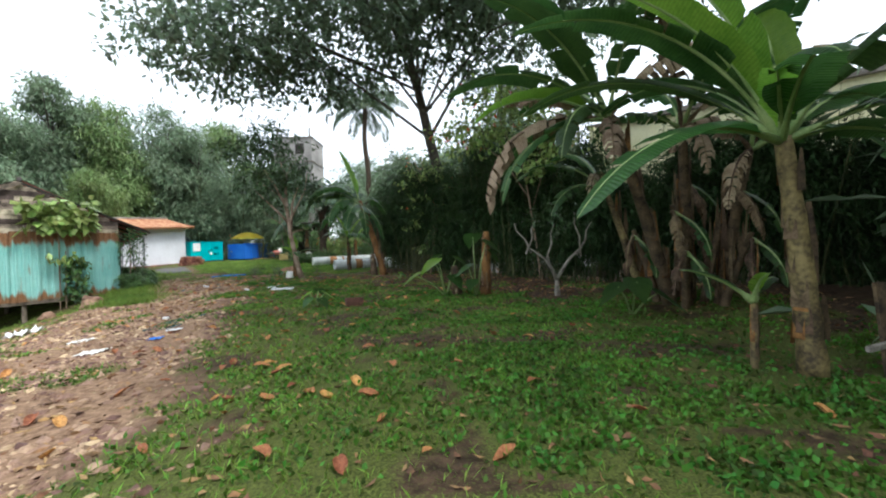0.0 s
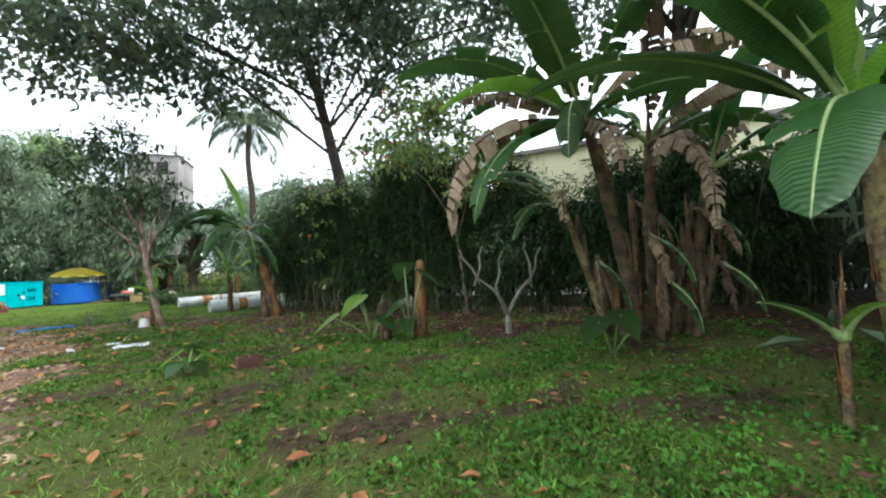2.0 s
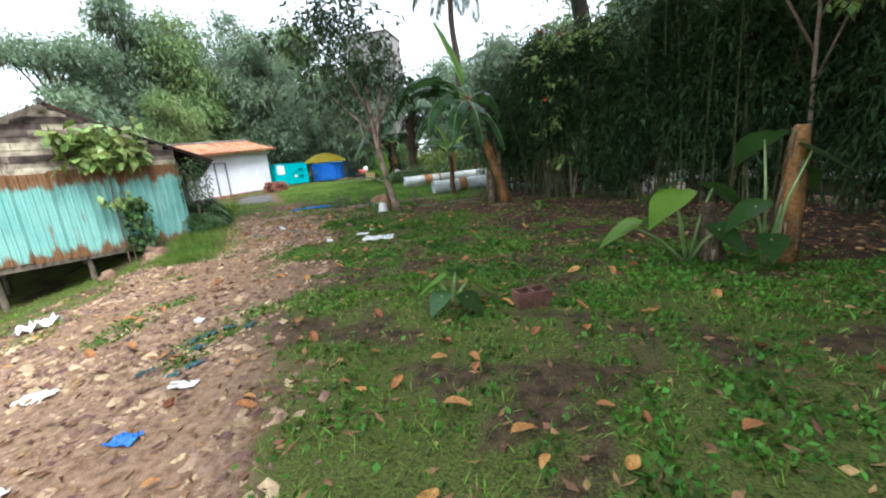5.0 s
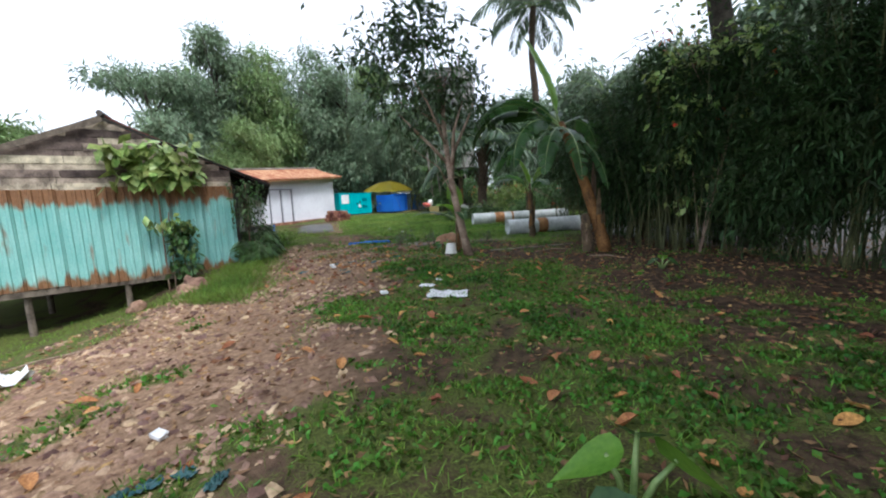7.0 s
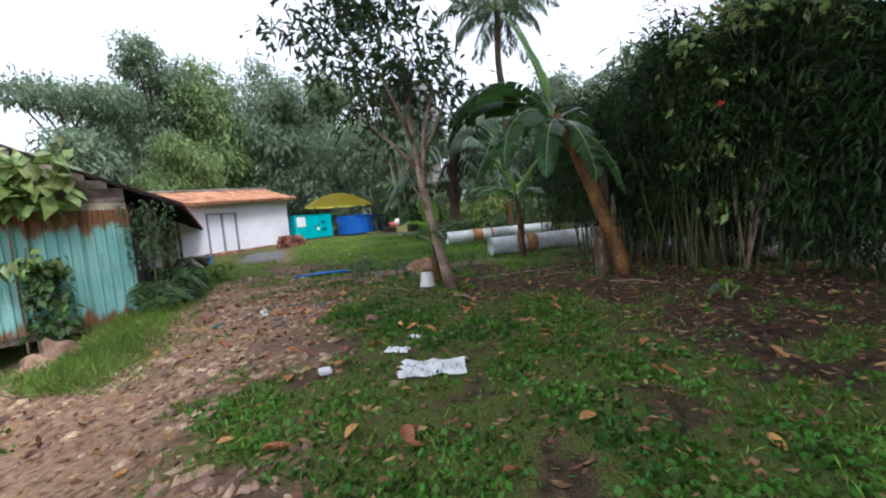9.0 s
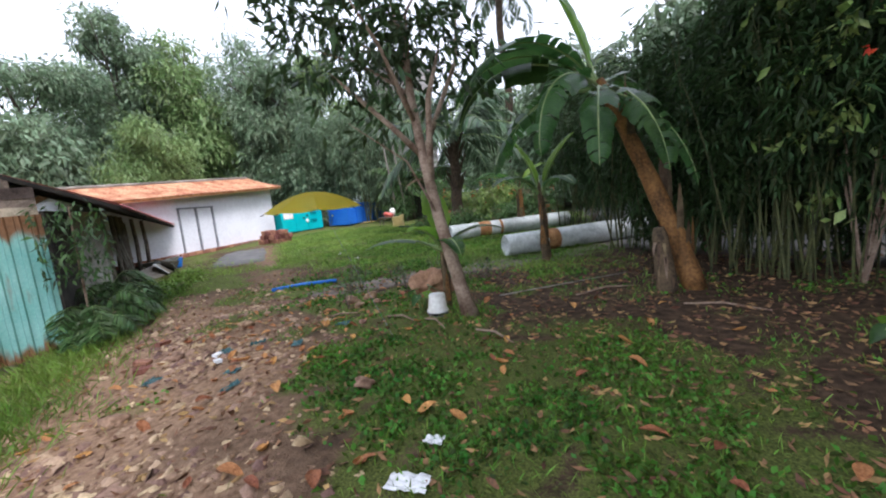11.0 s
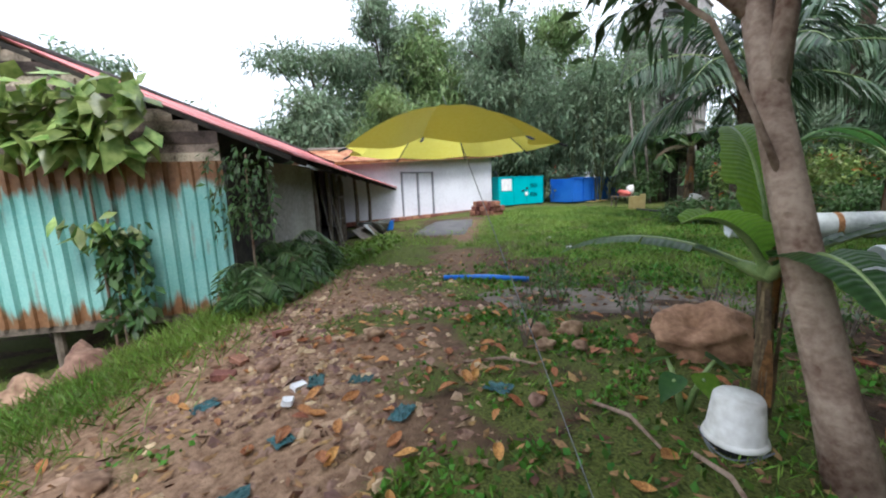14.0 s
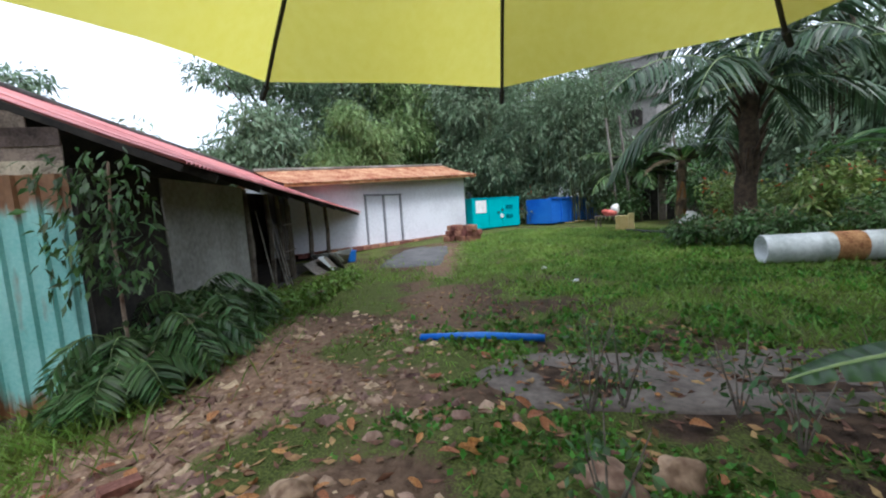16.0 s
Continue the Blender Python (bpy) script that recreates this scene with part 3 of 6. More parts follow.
gx, gy = axis(-27, 13, 0.2, 1800), axis(-4, 42, 0.2, 1800)
GX, GY = np.meshgrid(gx, gy)
GV = np.stack([GX.ravel(), GY.ravel(), H(GX, GY).ravel()], 1)
ny, nx = GX.shape
gi = np.arange(ny * nx).reshape(ny, nx)
GF = np.stack([gi[:-1, :-1].ravel(), gi[:-1, 1:].ravel(), gi[1:, 1:].ravel(), gi[1:, :-1].ravel()], 1)
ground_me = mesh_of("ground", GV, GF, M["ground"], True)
for key, val in zip(("grass", "rubble", "wet"), masks(GX.ravel(), GY.ravel())):
    at_ = ground_me.attributes.new(key, "FLOAT", "POINT")
    at_.data.foreach_set("value", val.astype(np.float32))
ground = tagged(new("ground", ground_me), "patchy lawn, bare soil and rubble bank", "ground", kind="structure")


def hz(x, y):
    return float(H(x, y))


# ---------------------------------------------------------------- tin shed
K = Vector((-12.5, 15.45, 0))            # front corner
FD = Vector((-0.535, -0.845, 0))         # along the gable front
UD = Vector((-0.70, 0.714, 0))           # along the side
FN = Vector((0.845, -0.535, 0))          # out of the gable front
UN = Vector((0.714, 0.70, 0))            # out of the side
APEX, EAVE_F = Vector((-13.9, 13.25, 3.72)), Vector((-11.97, 16.30, 2.08))
EAVE_B, RIDGE_B = Vector((-19.6, 23.9, 1.5)), Vector((-21.5, 20.9, 3.05))
LEFT_F, LEFT_B = Vector((-15.95, 10.0, 2.05)), Vector((-23.6, 17.6, 1.6))
TIN_LO, TIN_HI = -0.28, 2.0
shed = thing("shed", "old shed of rusty pale green corrugated tin and weathered planks", "shed", at=(0, 0, 0))


def corrugated(p0, along, length, lo, hi, out, period=0.17, amp=0.04):
    """A ribbed sheet standing from lo to hi."""
    prof = [(0, 0), (0.35, 0), (0.45, 1), (0.75, 1), (0.85, 0)]
    V, F = [], []
    k = 0
    s = 0.0
    cols = []
    while s < length:
        for a, h in prof:
            if s + a * period <= length:
                cols.append((s + a * period, h * amp))
        s += period
    for a, h in cols:
        for z in (lo, (lo + hi) / 2, hi):
            V.append(Vector(p0) + along * a + out * h + Vector((0, 0, z)))
    for i in range(len(cols) - 1):
        for j in range(2):
            F.append((3 * i + j, 3 * i + 3 + j, 3 * i + 4 + j, 3 * i + 1 + j))
    return V, F


rs = random.Random(3)
for i in range(9):
    a = i * 0.72
    part("tin_sheet", corrugated(K + FD * a + FN * (0.005 * (i % 2)), FD, 0.76, TIN_LO + rs.uniform(-0.03, 0.03), TIN_HI + rs.uniform(-0.05, 0.04), FN), M["tin"], shed, "pale green corrugated sheet, rusty along its edges")
# plank gable above the tin
row = 0.155
for i in range(11):
    z0 = TIN_HI - 0.04 + i * row
    # width of the gable at this height
    right = 2.65 * (z0 + row - 2.45) / (3.72 - 2.45)
    right = max(right, 0.02)
    left = 2.65 + (3.72 - z0 - row) / 0.47
    a = right
    left = min(left, 6.5)
    while a < left - 0.1:
        b_ = min(a + rs.uniform(0.7, 1.5), left)
        p = K + FD * a - FN * (0.02 + 0.012 * (i % 2)) + Vector((0, 0, z0 + row / 2))
        q = K + FD * (b_ - 0.01) - FN * (0.02 + 0.012 * (i % 2)) + Vector((0, 0, z0 + row / 2 + rs.uniform(-0.012, 0.012)))
        part("plank", board(p, q, row + 0.02, 0.022), M["wood_grey"], shed)
        a = b_
part("sill_beam", board(K + FD * -0.05 + FN * -0.06 + Vector((0, 0, TIN_LO - 0.06)), K + FD * 6.6 + FN * -0.06 + Vector((0, 0, TIN_LO - 0.06)), 0.14, 0.12), M["timber"], shed, "dark floor beam")
for s in (0.3, 2.6, 4.4, 6.3):
    for back in (0.12, 2.5):
        p = K + FD * s - FN * back
        z = hz(p.x, p.y) - 0.3
        part("stilt", tube([(p.x, p.y, z), (p.x, p.y, TIN_LO - 0.12)], [0.075, 0.065], 8, 0.1, 4), M["timber"], shed)
part("floor_deck", box(K + FD * 3.3 - FN * 3.2 + Vector((0, 0, TIN_LO - 0.02)), (6.6, 6.0, 0.06), 0.005, Matrix.Rotation(math.atan2(FD.y, FD.x), 4, "Z")), M["timber"], shed, "dark plank floor")


def roof_sheet(a, b, c, d, ribs, amp=0.018, n_along=6, t0=0.0, t1=1.0):
    """Corrugated roofing between the ridge a-b and the eave d-c, ribs running down the slope."""
    cols = max(8, int(ribs * 6 * (t1 - t0)))
    nrm = ((b - a).cross(d - a)).normalized()
    if nrm.z < 0:
        nrm = -nrm
    V, F = [], []
    for i in range(cols + 1):
        s = t0 + (t1 - t0) * i / cols
        for j in range(n_along + 1):
            t = j / n_along
            p = a.lerp(b, s).lerp(d.lerp(c, s), t)
            V.append(p + nrm * (amp * math.cos(2 * math.pi * ribs * s) - 0.05 * math.sin(math.pi * t)))
    m = n_along + 1
    top = len(V)
    V += [v - nrm * 0.004 for v in V[:top]]
    for i in range(cols):
        for j in range(n_along):
            q = (i * m + j, i * m + j + 1, (i + 1) * m + j + 1, (i + 1) * m + j)
            F.append(q[::-1])
            F.append(tuple(k + top for k in q))
    return V, F


for i in range(10):
    s0, s1 = i / 10, (i + 1) / 10 + 0.008
    lift = Vector((0, 0, 0.006 * (i % 2)))
    part("roof_sheet", roof_sheet(APEX + lift, RIDGE_B + lift, EAVE_B + lift, EAVE_F + lift, 140, 0.016, 6, s0, min(1.0, s1)), M["red_tin"], shed, "faded red corrugated roofing", True)
for i in range(8):
    s0, s1 = i / 8, (i + 1) / 8
    part("roof_sheet", roof_sheet(APEX, RIDGE_B, LEFT_B, LEFT_F, 140, 0.016, 6, s0, s1), M["dark_tin"], shed, "dark rusty corrugated roofing", True)
part("ridge_cap", tube([APEX + Vector((0.1, -0.1, 0.02)), RIDGE_B + Vector((0, 0, 0.02))], [0.07, 0.07], 8), M["dark_tin"], shed)
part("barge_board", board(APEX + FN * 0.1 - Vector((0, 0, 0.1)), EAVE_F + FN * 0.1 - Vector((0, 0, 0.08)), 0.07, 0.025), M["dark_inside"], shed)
part("barge_board", board(APEX + FN * 0.1 - Vector((0, 0, 0.1)), LEFT_F + FN * 0.1 - Vector((0, 0, 0.08)), 0.13, 0.025), M["timber"], shed)
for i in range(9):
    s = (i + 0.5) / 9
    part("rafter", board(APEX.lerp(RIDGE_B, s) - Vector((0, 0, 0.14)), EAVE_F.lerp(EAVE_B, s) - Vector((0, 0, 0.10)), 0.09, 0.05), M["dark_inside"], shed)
# side wall: plaster panels, then an open bay with posts
def side(s, z, out=0.0):
    p = K + UD * s + UN * out
    return Vector((p.x, p.y, z))


TURN_U = Matrix.Rotation(math.atan2(UD.y, UD.x), 4, "Z")
part("wall_panel", box(side(0.62, 0.85), (1.2, 0.08, 2.4), 0.006, TURN_U), M["dark_inside"], shed, "near black wall panel")
part("wall_panel", box(side(1.85, 0.9, 0.01), (1.25, 0.09, 2.3), 0.006, TURN_U, 2, 0.004), M["plaster"], shed, "stained off-white plaster panel, darkened for eave shade")
part("wall_panel", box(side(2.95, 0.95, 0.0), (0.93, 0.08, 2.2), 0.006, TURN_U, 3, 0.004), M["plaster"], shed, "stained off-white plaster panel, darkened for eave shade")
for i in range(3):
    for j in range(4):
        part("brick", box(side(2.62 + 0.24 * j + 0.1 * (i % 2), hz(-14.6, 17.5) + 0.06 + 0.09 * i, 0.12), (0.22, 0.1, 0.08), 0.008, TURN_U, i * 5 + j, 0.004), M["brick"], shed)
for s in (3.5, 4.45, 5.0, 5.6, 7.2, 9.0, 10.6):
    z = hz(*side(s, 0).xy) - 0.1
    part("post", tube([side(s, z, 0.02), side(s + 0.02, 1.0, 0.05), side(s, 2.15 - s * 0.04, 0.02)], [0.07, 0.06, 0.055], 7, 0.25, int(s * 10)), M["timber"], shed)
for i in range(6):
    s = 4.95 + 0.11 * i
    part("grille_bar", tube([side(s, 0.15, 0.14), side(s + 0.02, 1.75, 0.12)], [0.014, 0.014], 6), M["timber"], shed)
part("grille_rail", tube([side(4.9, 0.7, 0.15), side(5.6, 0.72, 0.15)], [0.016, 0.016], 6), M["timber"], shed)
part("grille_rail", tube([side(4.9, 1.3, 0.15), side(5.6, 1.32, 0.15)], [0.016, 0.016], 6), M["timber"], shed)
# inner walls and floor of the bay, its shade put into their colour
part("back_wall", box(side(7.0, 1.0, -2.2), (7.4, 0.1, 2.6), 0.0, TURN_U), M["dark_inside"], shed, "inner board wall, bay shade in its near black colour")
part("back_wall", box(side(10.9, 0.9, -1.2), (0.1, 2.4, 2.2), 0.0, TURN_U), M["dark_inside"], shed, "inner board wall, bay shade in its near black colour")
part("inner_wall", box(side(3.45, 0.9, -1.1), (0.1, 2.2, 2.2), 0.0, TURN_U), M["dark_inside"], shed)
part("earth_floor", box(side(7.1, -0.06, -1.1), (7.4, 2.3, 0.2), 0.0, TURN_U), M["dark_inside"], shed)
part("hanging_cord", tube([side(0.75, 1.75, 0.35), side(0.76, 1.45, 0.36), side(0.82, 1.2, 0.34)], [0.01, 0.01, 0.008], 5), M["plaster"], shed)
# things leaning in the open bay
for i, (s, ln, out) in enumerate(((3.85, 1.7, 0.3), (4.2, 1.5, 0.45), (4.35, 1.2, 0.35), (4.75, 1.35, 0.3))):
    p = side(s, hz(*side(s, 0, out).xy), out)
    st = new("bamboo_stick", mesh_of("bamboo_stick", *tube([p - Vector((0, 0, 0.02)), p + UD * 0.12 - UN * 0.3 + Vector((0, 0, ln))], [0.018, 0.014], 7), M["pale_bark"]))
    tagged(st, "pale stick leaning against the shed", "stick", "sticks by the shed")
scrap = thing("scrap_pile", "heap of bent metal sheets and scrap by the shed", "scrap")
for i in range(7):
    s, o = 6.2 + 0.22 * i, 0.55 + 0.12 * (i % 3)
    p = side(s, 0, o)
    part("sheet", box((p.x, p.y, hz(p.x, p.y) + 0.16 + 0.03 * i % 0.1), (0.75, 0.5, 0.012), 0.003, pose(0, 0, 0, 35 + 9 * (i % 3), 12 * (i % 2) - 8, 100 + 37 * i), i, 0.01), M["pipe_white" if i % 2 else "concrete"], scrap)
tub = thing("blue_tub", "small bright blue plastic tub on the ground", "tub")
p = side(7.9, 0, 0.95)
z = hz(p.x, p.y)
part("body", tube([(p.x, p.y, z), (p.x, p.y, z + 0.04), (p.x, p.y, z + 0.32), (p.x, p.y, z + 0.34)], [0.13, 0.15, 0.19, 0.2], 16), M["blue_pipe"], tub)
for i in range(3):
    p = side(3.4 + 0.5 * i, 0, 0.75 + 0.1 * i)
    z = hz(p.x, p.y) + 0.05
    tg = new("scrap_board", mesh_of("scrap_board", *box((p.x, p.y, z), (0.75, 0.16, 0.03), 0.006, pose(0, 0, 0, 4, 5, 120 + 25 * i), i, 0.006), M["blue_pipe" if i == 1 else "timber"]))
    tagged(tg, "scrap board lying in the weeds by the shed", "board", "scrap boards")

# ---------------------------------------------------------------- white outbuilding
hut = thing("outbuilding", "low white painted outbuilding with a rusty sheet roof", "building")
WX, WY0, WY1, WZ0, WZ1 = -19.45, 21.0, 29.85, 0.12, 3.0


def wall_y(x, y0, y1, z0, z1, t, m, name="wall", label=""):
    part(name, box((x - t / 2, (y0 + y1) / 2, (z0 + z1) / 2), (t, y1 - y0, z1 - z0), 0.004), m, hut, label)


wall_y(WX, WY0, 24.0, WZ0, 2.55, 0.16, M["white_wall"])
wall_y(WX, 25.75, 27.8, WZ0, 2.82, 0.16, M["white_wall"])
wall_y(WX, 27.8, WY1, WZ0, WZ1, 0.16, M["white_wall"])
wall_y(WX, 24.0, 25.75, 2.12, 2.72, 0.16, M["white_wall"])
part("wall", box((WX - 2.2, WY1 - 0.08, 1.55), (4.08, 0.16, 2.85), 0.004), M["white_wall"], hut)
part("wall", box((WX - 2.2, WY0 + 0.08, 1.3), (4.08, 0.16, 2.36), 0.004), M["white_wall"], hut)
part("wall", box((WX - 4.2, (WY0 + WY1) / 2, 1.3), (0.16, WY1 - WY0, 2.36), 0.004), M["white_wall"], hut)
door = part("door", box((WX - 0.05, 24.87, 1.14), (0.05, 1.7, 1.94), 0.004), M["white_wall"], hut, "white panel double door with dark frame")
for y in (24.0, 24.87, 25.74):
    part("frame", box((WX + 0.0, y, 1.13), (0.08, 0.075, 2.0), 0.004), M["grey_frame"], door)
part("frame", box((WX + 0.002, 24.87, 2.13), (0.08, 1.85, 0.06), 0.004), M["grey_frame"], door)
for i in range(24):
    y = 21.2 + i * 0.36
    part("plinth_brick", box((WX + 0.14, y, 0.2), (0.26, 0.32, 0.14), 0.012, None, i, 0.012), M["brick"], hut)
ra, rb = Vector((WX + 0.55, WY0 - 0.3, 2.5)), Vector((WX + 0.55, WY1 + 0.3, 2.98))
rc, rd = Vector((WX - 1.6, WY1 + 0.25, 3.62)), Vector((WX - 1.6, WY0 - 0.3, 3.08))
for i in range(12):
    part("roof_sheet", roof_sheet(rd, rc, rb, ra, 84, 0.016, 5, i / 12, min(1.0, (i + 1) / 12 + 0.006)), M["rust_tin"], hut, "rust red corrugated roofing", True)
re_, rf = Vector((WX - 4.6, WY1 + 0.25, 2.9)), Vector((WX - 4.6, WY0 - 0.3, 2.4))
part("roof_sheet", roof_sheet(rd, rc, re_, rf, 60, 0.016, 5), M["rust_tin"], hut, "rust red corrugated roofing", True)
part("ridge_cap", tube([rd + Vector((0, 0, 0.03)), rc + Vector((0, 0, 0.03))], [0.07, 0.07], 8), M["concrete"], hut, "pale ridge capping")
part("fascia", board(ra + Vector((-0.05, 0, -0.06)), rb + Vector((-0.05, 0, -0.06)), 0.1, 0.03), M["rust"], hut)
for yy, z0, z1 in ((WY0 + 0.12, 2.45, 2.98), (WY1, 2.9, 3.5)):
    part("gable_fill", (((WX - 0.001, yy - 0.1, z0), (WX - 4.3, yy - 0.1, z0), (WX - 1.6, yy - 0.1, z1), (WX - 0.001, yy - 0.02, z0), (WX - 4.3, yy - 0.02, z0), (WX - 1.6, yy - 0.02, z1)), [(0, 1, 2), (5, 4, 3), (0, 2, 5, 3), (1, 4, 5, 2)]), M["white_wall"], hut)

# asphalt apron before the outbuilding
def patch(name, label, cat, cx, cy, rx, ry, rot, material, thick=0.03, seed=0, n=40):
    V, F = [], []
    c, s = math.cos(radians(rot)), math.sin(radians(rot))
    rings = (1.0, 0.97, 0.6, 0.25)
    for k, g in enumerate(rings):
        for i in range(n):
            t = 2 * math.pi * i / n
            w = g * (1 + 0.12 * noise.noise(Vector((math.cos(t) * 2, math.sin(t) * 2, seed))))
            sq = 1 / max(abs(math.cos(t)), abs(math.sin(t))) ** 0.7
            x, y = rx * math.cos(t) * w * sq, ry * math.sin(t) * w * sq
            X, Y = cx + c * x - s * y, cy + s * x + c * y
            V.append((X, Y, hz(X, Y) + (thick if k else -0.05)))
    V.append((cx, cy, hz(cx, cy) + thick))
    for k in range(len(rings) - 1):
        for i in range(n):
            F.append((k * n + i, k * n + (i + 1) % n, (k + 1) * n + (i + 1) % n, (k + 1) * n + i))
    o = (len(rings) - 1) * n
    for i in range(n):
        F.append((o + i, o + (i + 1) % n, len(V) - 1))
    return tagged(new(name, mesh_of(name, V, F, material, True)), label, cat, kind="structure")


patch("asphalt_apron", "worn dark asphalt patch before the outbuilding", "paving", -15.9, 23.2, 2.0, 0.85, 128, M["asphalt"], 0.02, 2)
patch("concrete_slab", "stained concrete path slab with soil on it", "paving", -6.2, 19.7, 3.9, 0.62, 34, M["muddy_slab"], 0.012, 4)

# bricks stacked by the outbuilding
for i in range(26):
    lay, k = divmod(i, 10)
    x, y = -17.35 + 0.26 * (k % 5) + 0.06 * lay, 26.2 + 0.33 * (k // 5) + 0.05 * (i % 3)
    b = new("block", mesh_of("block", *box((0, 0, 0), (0.25, 0.32, 0.2), 0.015, None, i, 0.008), M["brick"]))
    b.matrix_basis = pose(x, y, hz(x, y) + 0.1 + 0.2 * lay, 0, 0, rs.uniform(-14, 14))
    tagged(b, "red brown brick block in a loose stack", "brick", "stack of blocks")

# ---------------------------------------------------------------- generator and blue container
gen = thing("generator", "teal steel generator housing with louvres and a white notice", "generator")
g0, g1 = Vector((-19.3, 30.25, 0)), Vector((-18.75, 33.6, 0))
gd = (g1 - g0).normalized()
gn = Vector((gd.y, -gd.x, 0))
GT = Matrix.Rotation(math.atan2(gd.y, gd.x), 4, "Z")


def gen_at(s, z, out):
    return g0 + gd * s - gn * 0.0 + gn * out + Vector((0, 0, z))


L = (g1 - g0).length
part("housing", box(gen_at(L / 2, 1.07, -0.6), (L, 1.2, 1.5), 0.03, GT), M["teal"], gen)
part("skid", box(gen_at(L / 2, 0.27, -0.6), (L - 0.1, 1.1, 0.14), 0.01, GT), M["black"], gen, "dark steel skid")
part("roof_lip", box(gen_at(L / 2, 1.83, -0.6), (L + 0.06, 1.26, 0.05), 0.01, GT), M["teal"], gen)
for s in (0.06, 1.1, 2.1, L - 0.06):
    part("corner_strip", box(gen_at(s, 1.07, 0.012), (0.05, 0.02, 1.44), 0.004, GT), M["teal"], gen)
part("notice", box(gen_at(0.55, 1.42, 0.012), (0.72, 0.012, 0.62), 0.002, GT), M["paper"], gen, "white notice sheet")
for z in (0.85, 1.35):
    lv = part("louvre", box(gen_at(2.6, z, 0.01), (0.5, 0.03, 0.2), 0.004, GT), M["teal_dark"], gen, "dark ventilation louvre")
    for k in range(4):
        part("slat", box(gen_at(2.6, z - 0.075 + 0.05 * k, 0.03), (0.5, 0.02, 0.016), 0.0, GT), M["teal"], lv)
for s, z in ((1.75, 1.08), (2.05, 1.2)):
    part("handle", box(gen_at(s, z, 0.03), (0.16, 0.03, 0.09), 0.008, GT), M["black"], gen, "dark latch")
part("gauge", tube([gen_at(2.0, 0.9, 0.0), gen_at(2.0, 0.9, 0.05)], [0.11, 0.11], 14), M["paper"], gen, "round white gauge")
part("exhaust", tube([gen_at(0.3, 1.85, -0.5), gen_at(0.3, 2.1, -0.5), gen_at(0.1, 2.15, -0.5)], [0.06, 0.06, 0.06], 8), M["black"], gen)

blue = thing("blue_bin", "bright blue steel skip bin with ribbed sides", "skip bin")
b0, b1 = Vector((-17.15, 34.0, 0)), Vector((-16.3, 38.3, 0))
bd = (b1 - b0).normalized()
bn = Vector((bd.y, -bd.x, 0))
BT = Matrix.Rotation(math.atan2(bd.y, bd.x), 4, "Z")
BL = (b1 - b0).length


def bin_at(s, z, out):
    return b0 + bd * s + bn * out + Vector((0, 0, z))


for out in (-0.03, -1.6):
    part("side_panel", box(bin_at(BL / 2, 1.0, out), (BL, 0.06, 1.25), 0.008, BT), M["blue"], blue)
for s in (0.03, BL - 0.03):
    part("end_panel", box(bin_at(s, 1.0, -0.815), (0.06, 1.5, 1.25), 0.008, BT), M["blue"], blue)
part("base", box(bin_at(BL / 2, 0.36, -0.815), (BL, 1.6, 0.08), 0.01, BT), M["blue"], blue)
for s in (0.04, 0.9, 1.75, 2.6, 3.45, BL - 0.04):
    part("rib", box(bin_at(s, 1.0, 0.03), (0.08, 0.07, 1.25), 0.008, BT), M["blue"], blue)
part("top_rail", box(bin_at(BL / 2, 1.63, 0.0), (BL + 0.1, 0.14, 0.08), 0.01, BT), M["blue"], blue)
for s in (0.5, BL - 0.5):
    part("skid", box(bin_at(s, 0.27, -0.8), (0.12, 1.5, 0.16), 0.01, BT), M["black"], blue)
for i in range(5):
    p = bin_at(1.2 + 0.5 * i, 0, 0.5 + 0.1 * (i % 2))
    pl = new("loose_plank", mesh_of("loose_plank", *box((p.x, p.y, hz(p.x, p.y) + 0.07 + 0.03 * (i % 2)), (1.1, 0.14, 0.035), 0.004, pose(0, 0, 0, 0, 2, 80 + 11 * i)), M["yellow_box"]))
    tagged(pl, "pale plank lying before the blue bin", "plank", "loose planks")

# table with clutter, yellow box, red sheet
tb = thing("low_table", "low wooden table with clutter on it outdoors", "table")
tx, ty = -13.1, 31.0
tz = hz(tx, ty)
part("top", box((tx, ty, tz + 0.5), (0.9, 0.55, 0.04), 0.008), M["timber"], tb)
for sx in (-0.4, 0.4):
    for sy in (-0.22, 0.22):
        part("leg", box((tx + sx, ty + sy, tz + 0.24), (0.05, 0.05, 0.5), 0.005), M["timber"], tb)
bx = new("red_bundle", mesh_of("red_bundle", *rock((0.6, 0.4, 0.3), 3), M["red_cloth"], True))
bx.location = (tx + 0.05, ty, tz + 0.64)
tagged(bx, "bundle of faded red cloth on the low table", "cloth")
bx = new("white_sack", mesh_of("white_sack", *rock((0.35, 0.3, 0.5), 5), M["white_plastic"], True))
bx.location = (tx + 0.25, ty + 0.1, tz + 0.75)
tagged(bx, "white sack on the low table", "sack")
for i, (x, y, w, h) in enumerate(((-12.35, 30.4, 0.5, 0.55), (-12.0, 30.2, 0.2, 0.65))):
    bx = new("yellow_crate", mesh_of("yellow_crate", *box((x, y, hz(x, y) + h / 2), (w, 0.35, h), 0.012, pose(0, 0, 0, 0, 0, 20)), M["yellow_box"]))
    tagged(bx, "tan yellow crate standing on the grass", "crate", "yellow crates")
